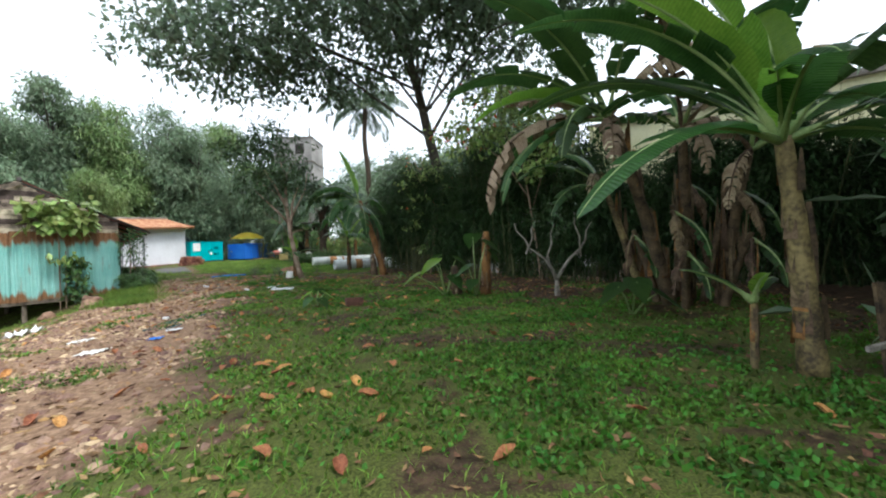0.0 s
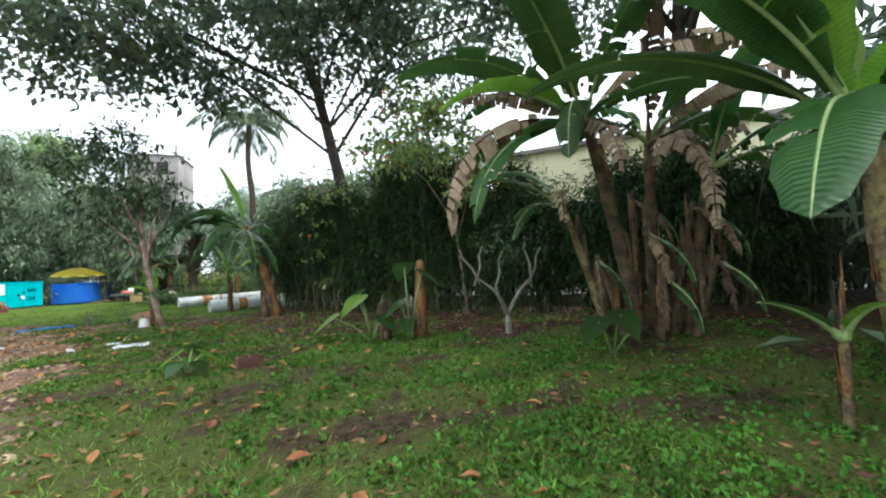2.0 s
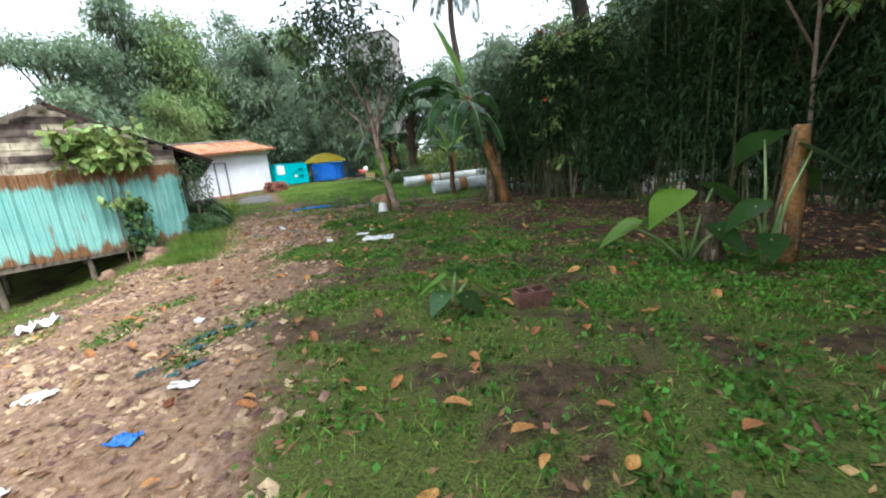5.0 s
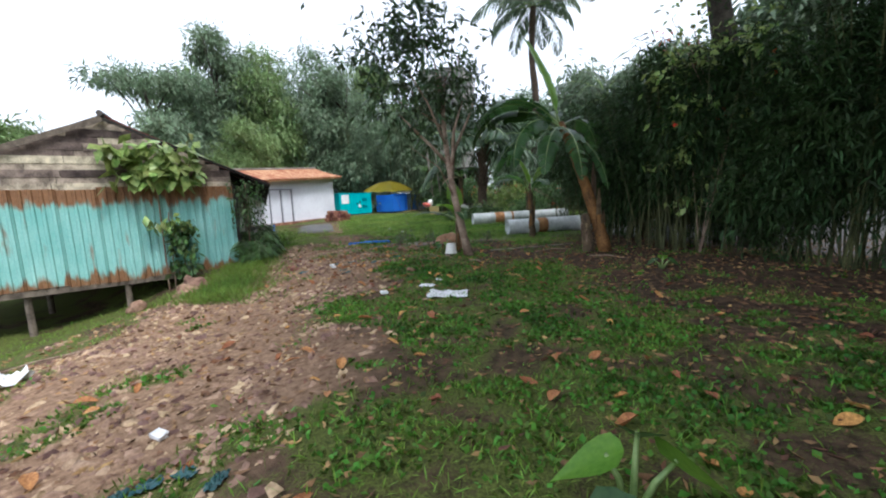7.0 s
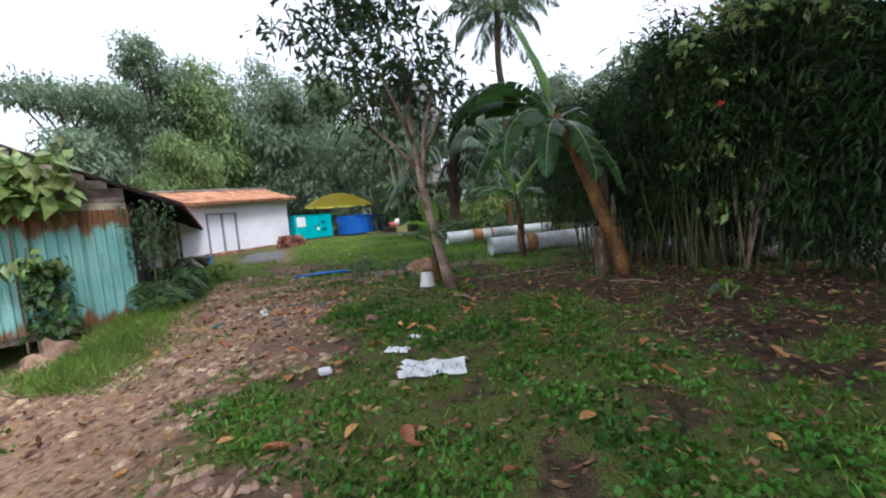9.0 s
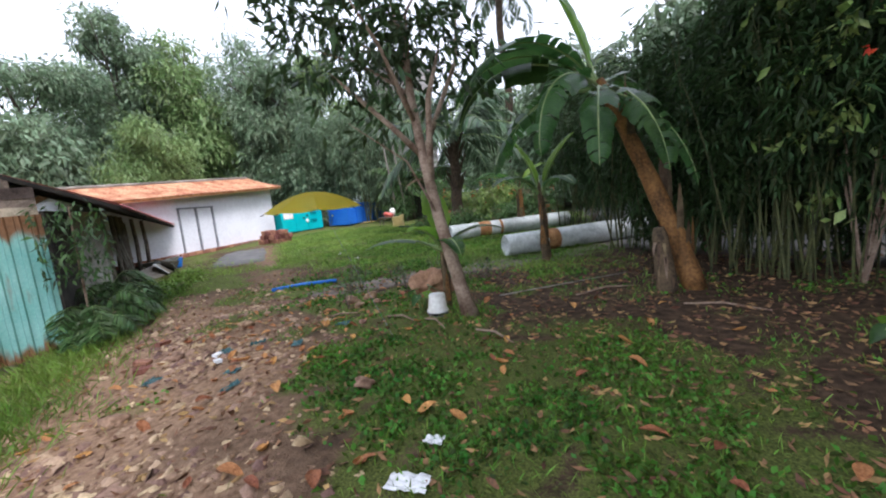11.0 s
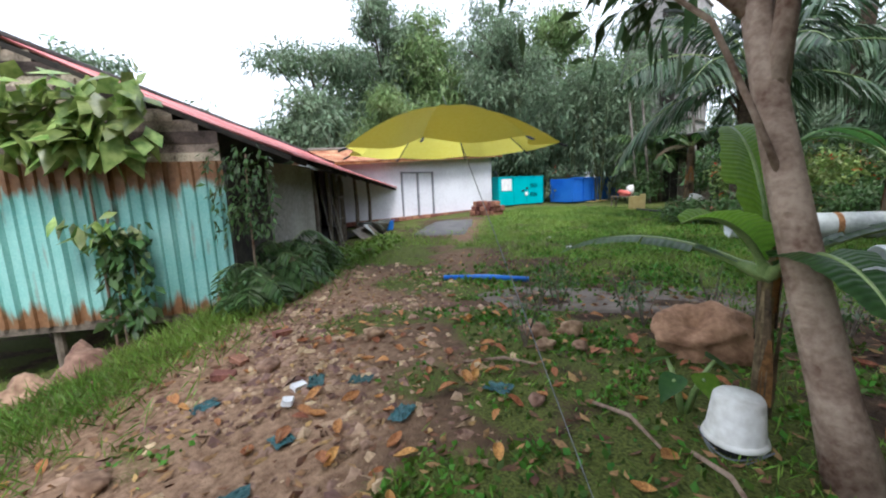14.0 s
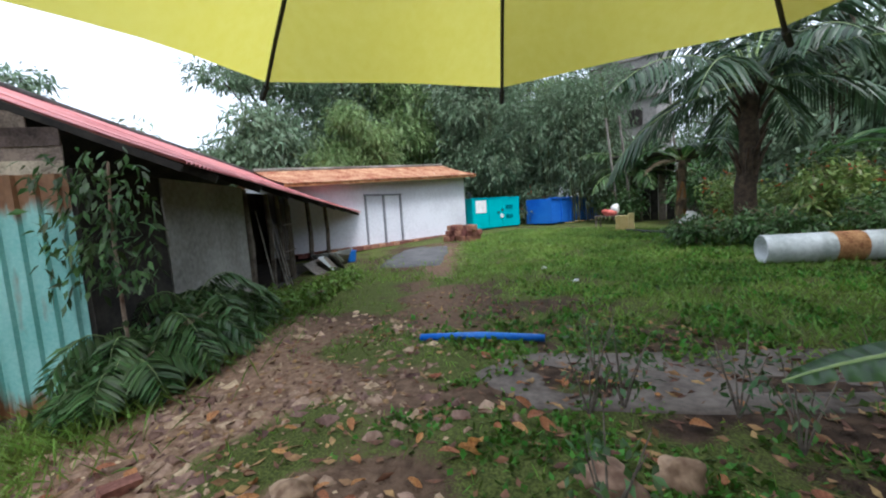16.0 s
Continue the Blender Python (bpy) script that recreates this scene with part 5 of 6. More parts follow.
def limbs(th, base, top, r, branches, m, seed=1, rough=0.12):
    """A tapered, bent trunk with limbs: branches are (start along the trunk, end point, radius)."""
    rnd = random.Random(seed)
    b, t = Vector(base), Vector(top)
    n = 10
    bend = Vector((rnd.uniform(-1, 1), rnd.uniform(-1, 1), 0)) * (t - b).length * 0.04
    P = [b.lerp(t, i / n) + bend * math.sin(math.pi * i / n) for i in range(n + 1)]
    part("trunk", tube(P, [r * (1.25 if i == 0 else 1 - 0.6 * i / n) for i in range(n + 1)], 12, rough, seed), m, th, "", True)
    for s, e, rr in branches:
        j = min(n - 1, int(s * n))
        p, e = P[j], Vector(e)
        mid = p.lerp(e, 0.5) + Vector((rnd.uniform(-0.1, 0.1), rnd.uniform(-0.1, 0.1), 0.1)) * (e - p).length
        part("limb", tube([p, p.lerp(mid, 0.5) + Vector((0, 0, 0.02)), mid, mid.lerp(e, 0.5), e], [rr, rr * 0.85, rr * 0.7, rr * 0.5, rr * 0.2], 7, rough, seed + 3), m, th, "", True)


# slim tree by the bucket
t1 = thing("tree", "slim tree with mottled bark and dark oblong leaves on the lawn", "tree")
z = hz(-5.78, 16.22)
limbs(t1, (-5.78, 16.22, z - 0.05), (-6.72, 17.15, 4.6), 0.105, (
    (0.42, (-6.05, 16.9, 3.9), 0.06), (0.5, (-7.6, 16.4, 3.6), 0.05), (0.5, (-5.9, 17.6, 4.6), 0.045), (0.6, (-7.9, 17.6, 4.6), 0.04), (0.6, (-7.0, 15.8, 4.4), 0.035), (0.7, (-6.3, 17.5, 5.2), 0.035), (0.7, (-8.2, 16.9, 4.2), 0.03), (0.35, (-7.0, 15.6, 2.7), 0.02), (0.8, (-7.4, 17.6, 5.8), 0.03)), M["bark"], 4)
part("crown", crown([((-7.1, 16.9, 4.7), (1.5, 1.4, 1.3)), ((-6.3, 17.4, 4.0), (0.9, 1.0, 0.9)), ((-8.0, 16.7, 4.2), (0.9, 0.9, 0.8)), ((-6.9, 17.2, 3.3), (0.9, 0.9, 0.7)), ((-7.4, 16.9, 6.0), (1.3, 1.3, 0.9)), ((-8.6, 16.6, 5.4), (0.9, 0.9, 0.6))], 300, 11, 0.17, 0.25, 0.075, 0.25, 0.2, 0.2, 0.35), M["tree_leaf"], t1, "dark oblong leaves")

# white branching shrub
t2 = thing("shrub", "bare pale shrub with forking white branches", "shrub")
z = hz(2.6, 9.3)
limbs(t2, (2.6, 9.3, z - 0.05), (2.58, 9.25, z + 0.42), 0.075, ((0.9, (1.9, 9.1, 1.2), 0.042), (0.9, (3.1, 9.25, 1.15), 0.048), (0.7, (2.4, 9.35, 1.05), 0.034)), M["pale_bark"], 7, 0.3)
for a, b in (((1.9, 9.1, 1.2), (1.6, 9.1, 1.75)), ((1.9, 9.1, 1.2), (2.1, 9.2, 1.8)), ((3.1, 9.25, 1.15), (3.4, 9.3, 1.75)), ((3.1, 9.25, 1.15), (2.95, 9.1, 1.95)), ((2.4, 9.35, 1.05), (2.55, 9.3, 1.7))):
    a, b = Vector(a), Vector(b)
    part("limb", tube([a - (b - a) * 0.25, a.lerp(b, 0.35) + Vector((0.05, 0.02, -0.02)), a.lerp(b, 0.7) - Vector((0.04, 0.0, 0.02)), b], [0.026, 0.023, 0.018, 0.008], 7, 0.3, 4), M["pale_bark"], t2, "", True)
part("foliage", crown([((2.6, 9.3, 1.9), (0.8, 0.7, 0.4))], 30, 6, 0.1, 0.12, 0.05, 0.3), M["tree_leaf"], t2, "sparse small leaves")["kind"] = "stuff"

# large dark tree behind the hedge
t3 = thing("tree", "large spreading tree with a dark airy crown behind the hedge", "tree")
limbs(t3, (0.9, 18.6, -0.1), (-1.4, 17.4, 10.0), 0.33, (
    (0.65, (-6.5, 15.5, 9.6), 0.07), (0.6, (5.0, 17.0, 11.0), 0.08), (0.75, (-4.0, 14.5, 11.5), 0.06), (0.75, (2.5, 14.5, 11.5), 0.06), (0.85, (-9.5, 16.0, 10.4), 0.07), (0.85, (-1.5, 20.0, 13.0), 0.09), (0.75, (-4.5, 20.0, 10.6), 0.07), (0.75, (5.5, 14.0, 10.0), 0.07), (0.8, (-8.5, 15.0, 9.4), 0.05), (0.8, (0.5, 12.5, 10.4), 0.06)), M["dark_bark"], 9)
part("crown", crown([((-2, 17, 12), (6, 5, 2.6)), ((-7.0, 16, 10.4), (3.8, 4, 2.0)), ((-10.6, 16.5, 9.8), (2.6, 2.5, 1.3)), ((4.5, 16.5, 11.5), (4.5, 4.5, 2.4)), ((-3.0, 13.5, 10.0), (4, 2.6, 1.5)), ((2.5, 13, 10.0), (4, 3, 1.7)), ((-7.5, 14.2, 8.7), (2.8, 2.2, 1.0)), ((-1, 18, 14), (6, 5, 2)), ((7.5, 12.5, 10.0), (3.5, 3.5, 1.8)), ((-3.5, 18, 9.2), (3.5, 2.5, 1.1)), ((3.0, 18, 8.6), (3, 2.5, 1.3)), ((-8.6, 17.5, 8.6), (2.2, 2.4, 0.8)), ((-5.2, 17.0, 8.2), (2.4, 2.0, 0.8)), ((0.2, 15.5, 9.0), (3.0, 2.0, 1.0))], 1600, 17, 0.36, 0.28, 0.16, 0.2, 0.1, 0.15, 0.25), M["dark_leaf"], t3, "dark broad leaves with gaps of sky")


# second spreading tree behind the hedge, added: its unseen boughs shade the lawn
t5 = thing("tree", "added tall tree whose unseen boughs shade the lawn", "tree")
limbs(t5, (10.2, 12.4, -0.1), (8.0, 9.4, 10.8), 0.3, ((0.6, (5.0, 5.0, 11.2), 0.12), (0.7, (0.6, 9.2, 12.0), 0.1), (0.7, (8.0, 2.4, 11.0), 0.1), (0.8, (4.6, 10.8, 12.0), 0.09), (0.75, (11.5, 6.5, 11.0), 0.09)), M["dark_bark"], 12)
part("crown", crown([((6.5, 6.3, 11.6), (4.6, 4.0, 1.2)), ((4.0, 4.4, 11.8), (2.8, 3.2, 1.1)), ((5.3, 10.5, 12.2), (3.6, 2.6, 1.2)), ((2.4, 8.6, 12.4), (2.4, 2.6, 1.0)), ((8.0, 1.5, 11.0), (3.6, 3.4, 1.3)), ((11.0, 8.0, 10.5), (3.0, 3.4, 1.8)), ((0.6, 9.2, 12.2), (3.0, 2.6, 0.9)), ((-0.4, 12.2, 11.8), (3.0, 2.4, 0.9)), ((2.4, 6.2, 12.4), (2.4, 2.4, 0.9))], 2300, 18, 0.34, 0.3, 0.17, 0.2, 0.1, 0.15, 0.25, True), M["dark_leaf"], t5, "dark broad leaves with gaps of sky")


def palm(label, base, h, lean, r, fronds, flen, m="dark_leaf", hang=1.0, seed=2, boots=False):
    th = thing("palm_tree", label, "palm tree", "palms")
    b = Vector((*base, hz(*base) - 0.1))
    t = Vector((base[0] + lean[0], base[1] + lean[1], hz(*base) + h))
    n = 14
    part("trunk", tube([b.lerp(t, i / n) + Vector((0.06 * math.sin(i), 0, 0)) * (h / 8) for i in range(n + 1)], [r * (1.3 - 0.4 * i / n + 0.06 * (i % 2)) for i in range(n + 1)], 12, 0.12, 5), M["palm_fibre"], th, "", True)
    rnd = random.Random(seed)
    if boots:
        for k in range(26):
            an, s = rnd.uniform(0, 6.28), rnd.uniform(0.35, 1.0)
            o = Vector((math.cos(an), math.sin(an), 0))
            p = b.lerp(t, s) + o * r * 0.9
            part("leaf_boot", tube([p, p + o * 0.12 + Vector((0, 0, 0.3)), p + o * 0.3 + Vector((0, 0, 0.6))], [0.07, 0.05, 0.02], 5), M["palm_fibre"], th)
    for k in range(fronds):
        az = 360 * k / fronds * 2.618 + rnd.uniform(-12, 12)
        el = radians(78 - 78 * (k / fronds) + rnd.uniform(-8, 8))
        a = Vector((math.cos(radians(az)), math.sin(radians(az)), 0))
        sd = a.cross(Vector((0, 0, 1)))
        ln = flen * rnd.uniform(0.8, 1.1)
        m_ = 18
        pts, p = [t.copy()], t.copy()
        for i in range(m_):
            ang = el - radians(95 * hang) * (i / m_) ** 1.2
            p = p + (a * math.cos(ang) + Vector((0, 0, math.sin(ang)))) * (ln / m_)
            pts.append(p.copy())
        fr = part("frond", tube(pts, [0.035 * (1 - 0.9 * i / m_) for i in range(m_ + 1)], 5), M["banana_rib"], th)
        P, D, Ls = [], [], []
        per = 3
        for i in range(3, m_):
            for q in range(per):
                f = q / per
                c = pts[i].lerp(pts[i + 1], f)
                d = (pts[i + 1] - pts[i]).normalized()
                for sg in (1, -1):
                    P.append(c)
                    D.append(sd * sg * 0.8 + d * 0.55 + Vector((0, 0, -0.35 - 0.3 * rnd.random())))
                    tt = (i + f) / m_
                    Ls.append(ln * 0.27 * math.sin(math.pi * min(1, 0.12 + tt * 0.86)) * rnd.uniform(0.85, 1.1))
        P, D, Ls = np.array([tuple(v) for v in P]), np.array([tuple(v) for v in D]), np.array(Ls)
        V, F = leaves(P, D, Ls, 0.055 * flen / 3, 0.15, 0.3)
        part("leaf_fringe", (V, F), M[m], fr)["kind"] = "stuff"
    return th


palm("tall coconut palm behind the hedge", (-6.4, 35.0), 13.0, (-0.3, -0.3), 0.2, 22, 4.6, "dark_leaf", 1.15, 2)
palm("stout young palm with a fibrous trunk and long fronds", (-8.5, 27.9), 3.9, (0.1, 0.1), 0.2, 24, 4.2, "palm_leaf", 0.8, 5, True)
palm("young palm among the shrubs near the outbuilding", (-13.6, 36.0), 2.2, (0, 0), 0.2, 14, 3.2, "fern_leaf", 1.0, 8)
palm("palm at the wood edge behind the hedge", (-2.5, 33.0), 6.5, (0.3, 0), 0.2, 16, 4.0, "dark_leaf", 1.1, 9)


# bamboo hedge
def bamboo_clump(label, c, along, half, h, n_culm, clusters, m="bamboo_leaf", size=0.2, name="bamboo_clump", grp="bamboo hedge", low=1.1, depth=0.9, per=16, r=0.02):
    th = thing(name, label, "bamboo", grp)
    rnd = random.Random(int(c[0] * 31 + c[1] * 17))
    al = Vector((*along, 0)).normalized()
    ac = Vector((-al.y, al.x, 0))
    geos = []
    for k in range(n_culm):
        p = Vector((*c, 0)) + al * rnd.uniform(-half, half) + ac * rnd.gauss(0, 0.28) * depth
        p.z = hz(p.x, p.y) - 0.05
        hh = h * rnd.uniform(0.7, 1.05)
        tip = p + al * rnd.uniform(-0.7, 0.7) + ac * rnd.uniform(-0.9, 0.9) * depth + Vector((0, 0, hh))
        mid = p.lerp(tip, 0.55) + (p - tip) * 0.05 + Vector((0, 0, 0.25))
        rr = r * rnd.uniform(0.6, 1.2)
        geos.append(tube([p, p.lerp(mid, 0.5), mid, mid.lerp(tip, 0.5) + Vector((0, 0, 0.08)), tip], [rr, rr * 0.95, rr * 0.8, rr * 0.55, rr * 0.2], 5))
    for gk in geos:
        part("culm", gk, M["culm"], th)
    blobs = []
    c3 = Vector((*c, 0))
    for k in range(7):
        q = c3 + al * rnd.uniform(-half, half) + ac * rnd.uniform(-0.5, 0.5) * depth
        zz = low + (h - low) * rnd.uniform(0.15, 0.9)
        blobs.append(((q.x, q.y, zz), (half * 0.75, half * 0.6 * depth, (h - low) * 0.33)))
    blobs.append(((c3.x, c3.y, (low + h) / 2), (half * 1.1, depth * 0.9, (h - low) * 0.5)))
    part("foliage", crown(blobs, clusters, per, 0.17 * size / 0.2, size, size * 0.16, 0.55, 0.25, 0.12, 0.2, True), M[m], th, "narrow drooping leaves")["kind"] = "stuff"
    return th


ha, hb = Vector((9.8, 8.0, 0)), Vector((-2.3, 19.2, 0))
for i in range(10):
    c = ha.lerp(hb, (i + 0.5) / 10)
    bamboo_clump("dense hedge bamboo with dark narrow leaves", (c.x + 0.25 * math.sin(i * 3.1), c.y + 0.2 * math.cos(i * 2.3)), (hb - ha).xy, 0.95, (3.9 if i < 4 else 4.7) + 0.45 * math.sin(i * 1.9), 26, 1150, low=0.4 if i < 8 else 1.1)
for x, y in ((-2.5, 20.8), (-1.4, 20.1), (-0.3, 19.2)):
    bamboo_clump("dense hedge bamboo with dark narrow leaves", (x, y), (hb - ha).xy, 0.75, 4.3, 24, 700, low=0.3)
bamboo_clump("hedge bamboo with arching tops beyond the banana", (-3.7, 23.6), (-0.5, 0.85), 1.0, 4.4, 14, 500)
bamboo_clump("hedge bamboo with arching tops beyond the banana", (-1.2, 25.4), (0.7, 0.6), 1.2, 5.2, 14, 500)

# tall bamboo grove and woods behind the buildings, plus added shade trees at right
def wood_tree(label, x, y, h, w, m, n=420, leaf=0.5, name="tree", r=0.2, grp="woods", lw=0.2, droop=0.55):
    th = thing(name, label, "tree", grp)
    rnd = random.Random(int(x * 13 + y * 7))
    z0 = hz(x, y)
    br = [(rnd.uniform(0.4, 0.9), (x + rnd.uniform(-w, w) * 0.8, y + rnd.uniform(-w, w) * 0.8, z0 + h * rnd.uniform(0.5, 0.9)), r * 0.4) for _ in range(5)]
    limbs(th, (x, y, z0 - 0.1), (x + rnd.uniform(-1, 1), y + rnd.uniform(-1, 1), z0 + h * 0.85), r, br, M["dark_bark"], int(abs(x * 3)) + 1)
    blobs = []
    for k in range(13):
        t = (k + rnd.random()) / 13
        rr = w * (0.8 - 0.42 * t) * rnd.uniform(0.7, 1.15)
        blobs.append(((x + rnd.uniform(-w, w) * (0.85 - 0.5 * t), y + rnd.uniform(-w, w) * (0.85 - 0.5 * t), z0 + h * (0.14 + 0.8 * t)), (rr, rr, rr * 0.7)))
    part("crown", crown(blobs, n, 18, 0.42 * leaf / 0.5, leaf, leaf * lw, droop, 0.25, 0.15, 0.35, True), M[m], th)
    return th


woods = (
    # first four are added to shade the lawn, three of them out of view
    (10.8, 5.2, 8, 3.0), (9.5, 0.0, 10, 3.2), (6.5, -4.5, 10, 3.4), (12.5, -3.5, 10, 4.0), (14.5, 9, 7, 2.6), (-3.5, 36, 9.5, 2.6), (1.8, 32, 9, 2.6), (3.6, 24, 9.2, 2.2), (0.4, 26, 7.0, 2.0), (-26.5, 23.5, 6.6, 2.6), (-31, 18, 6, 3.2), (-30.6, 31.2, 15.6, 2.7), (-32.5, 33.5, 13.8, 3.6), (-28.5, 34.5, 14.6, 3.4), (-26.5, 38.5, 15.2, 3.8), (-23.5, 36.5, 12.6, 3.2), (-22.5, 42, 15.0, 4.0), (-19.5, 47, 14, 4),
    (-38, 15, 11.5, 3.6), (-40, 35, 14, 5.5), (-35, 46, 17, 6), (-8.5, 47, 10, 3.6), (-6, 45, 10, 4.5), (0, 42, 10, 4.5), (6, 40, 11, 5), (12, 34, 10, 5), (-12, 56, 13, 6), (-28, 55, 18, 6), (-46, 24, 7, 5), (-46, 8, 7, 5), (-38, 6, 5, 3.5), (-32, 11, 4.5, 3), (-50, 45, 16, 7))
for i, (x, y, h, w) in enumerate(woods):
    wood_tree("haze-greyed green bamboo and trees of the wood edge, some added for shade", x, y, h, w, ("hazy_leaf", "pale_leaf", "hazy_leaf")[i % 3] if x < -18 else "hazy_leaf", 1150 if -34 < x < -18 and y < 45 else 650, 0.42 if -33 < x < -18 else 0.55, lw=0.24)
wood_tree("bright green feathery bamboo behind the outbuilding", -23.6, 26.5, 7.0, 1.9, "pale_leaf", 900, 0.3, "bamboo_bush", 0.08, "feathery bamboo", 0.15, 0.8)
wood_tree("bright green feathery bamboo behind the outbuilding", -24.2, 28.2, 5.8, 1.7, "pale_leaf", 700, 0.3, "bamboo_bush", 0.08, "feathery bamboo", 0.15, 0.8)
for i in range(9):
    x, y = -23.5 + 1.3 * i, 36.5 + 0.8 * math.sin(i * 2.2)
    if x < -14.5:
        bamboo_clump("tall grove bamboo behind the buildings", (x, y), (1, 0.1), 1.2, 7.5, 16, 600, "hazy_leaf", 0.34, "grove_bamboo", "bamboo grove", 1.6, 1.4, 14, 0.035)


# flat-topped tree standing clear of the grove
t4 = thing("tree", "tall tree with a flat spreading crown at the grove edge", "tree", "woods")
limbs(t4, (-32.0, 27.0, hz(-32, 27) - 0.1), (-31.2, 26.0, 9.2), 0.2, ((0.6, (-29.0, 22.6, 8.9), 0.08), (0.7, (-30.2, 24.0, 9.6), 0.08), (0.7, (-33.5, 28.0, 9.8), 0.08), (0.8, (-30.0, 27.5, 10.2), 0.07)), M["dark_bark"], 6)
part("crown", crown([((-29.7, 23.2, 9.0), (2.0, 2.0, 0.55)), ((-30.8, 25.2, 9.7), (2.4, 2.2, 0.7)), ((-33.0, 27.6, 9.9), (2.2, 2.2, 0.9)), ((-29.6, 27.6, 9.6), (2.0, 2.0, 1.2)), ((-31.0, 28.6, 7.4), (2.4, 2.4, 1.6))], 460, 16, 0.3, 0.36, 0.09, 0.4, 0.25, 0.15, 0.3, True), M["hazy_leaf"], t4)


def bush(label, x, y, h, w, m, n, leaf, lw=0.35, grp="bushes", flowers=0, name="bush"):
    th = thing(name, label, "bush", grp)
    z0 = hz(x, y)
    rnd = random.Random(int(abs(x * 5 + y * 11)))
    st = [tube([(x, y, z0 - 0.04), (x + rnd.uniform(-w, w) * 0.4, y + rnd.uniform(-w, w) * 0.4, z0 + h * 0.5), (x + rnd.uniform(-w, w) * 0.8, y + rnd.uniform(-w, w) * 0.8, z0 + h * 0.9)], [0.02, 0.014, 0.006], 5) for _ in range(7)]
    for sg in st:
        part("branch", sg, M["bark"], th)
    blobs = [((x + rnd.uniform(-w, w) * 0.5, y + rnd.uniform(-w, w) * 0.5, z0 + h * rnd.uniform(0.35, 0.8)), (w * 0.6, w * 0.6, h * 0.3)) for _ in range(5)]
    part("foliage", crown(blobs, n, 12, leaf * 0.7, leaf, leaf * lw, 0.2, 0.2, 0.15, 0.3), M[m], th)
    if flowers:
        part("flowers", crown(blobs, flowers, 5, 0.05, 0.09, 0.06, 0.0, 0.1, 0.2, 0.8), M["flower"], th, "small orange red flowers")["kind"] = "stuff"
    return th


for x, y, h, w, m, n, lf, fl in ((-7.0, 28.5, 1.8, 1.3, "vine_leaf", 160, 0.22, 18), (-5.0, 27.5, 1.6, 1.3, "fern_leaf", 170, 0.2, 14), (-3.0, 27.0, 2.0, 1.6, "tree_leaf", 200, 0.2, 0), (-6.2, 30.5, 2.2, 1.5, "fern_leaf", 180, 0.2, 12), (-8.8, 31.5, 1.6, 1.2, "vine_leaf", 150, 0.2, 16),
        (-13.6, 34.8, 1.8, 1.0, "fern_leaf", 150, 0.2, 0), (-18.2, 35.2, 2.4, 1.2, "hazy_leaf", 200, 0.2, 8), (-10.2, 33.5, 2.4, 1.6, "fern_leaf", 200, 0.22, 0), (-15.2, 37.5, 2.2, 1.2, "fern_leaf", 160, 0.22, 0), (-6.2, 26.4, 0.9, 0.8, "fern_leaf", 150, 0.14, 0), (-7.9, 26.2, 1.0, 0.9, "fern_leaf", 160, 0.15, 0), (-9.2, 26.2, 0.7, 0.7, "fern_leaf", 140, 0.14, 0)):
    bush("leafy green garden shrub at the wood edge" if not fl else "leafy garden shrub with orange red flowers", x, y, h, w, m, n, lf, 0.35, "garden shrubs", fl)
# flowering creeper in front of the hedge
bg_ = thing("bougainvillea", "tall bougainvillea with yellow green leaves and few red bracts", "shrub")
limbs(bg_, (3.4, 14.0, hz(3.4, 14.0) - 0.1), (2.4, 12.6, 4.6), 0.05, ((0.5, (3.4, 12.2, 4.8), 0.025), (0.6, (0.9, 12.4, 4.6), 0.025), (0.8, (1.6, 11.6, 5.2), 0.02), (0.7, (3.6, 13.0, 5.6), 0.02), (0.8, (0.2, 13.0, 5.2), 0.02)), M["bark"], 5)
bl_ = [((2.4, 12.5, 4.9), (1.3, 1.0, 0.8)), ((0.9, 12.4, 4.6), (1.0, 0.8, 0.6)), ((3.5, 12.4, 4.6), (0.9, 0.8, 0.8)), ((1.6, 12.0, 5.5), (1.1, 0.8, 0.5)), ((2.9, 12.2, 3.7), (0.6, 0.6, 0.5))]
part("foliage", crown(bl_, 240, 11, 0.17, 0.17, 0.1, 0.3, 0.2, 0.15, 0.3), M["vine_leaf"], bg_)["kind"] = "stuff"
part("bract_cluster", crown(bl_, 26, 5, 0.05, 0.09, 0.06, 0.0, 0.1, 0.2, 0.8), M["flower"], bg_, "small red bracts")["kind"] = "stuff"
bush("bougainvillea branches with yellow green leaves and a few red bracts", -0.6, 17.4, 5.6, 1.4, "vine_leaf", 110, 0.16, 0.55, "creepers", 18)
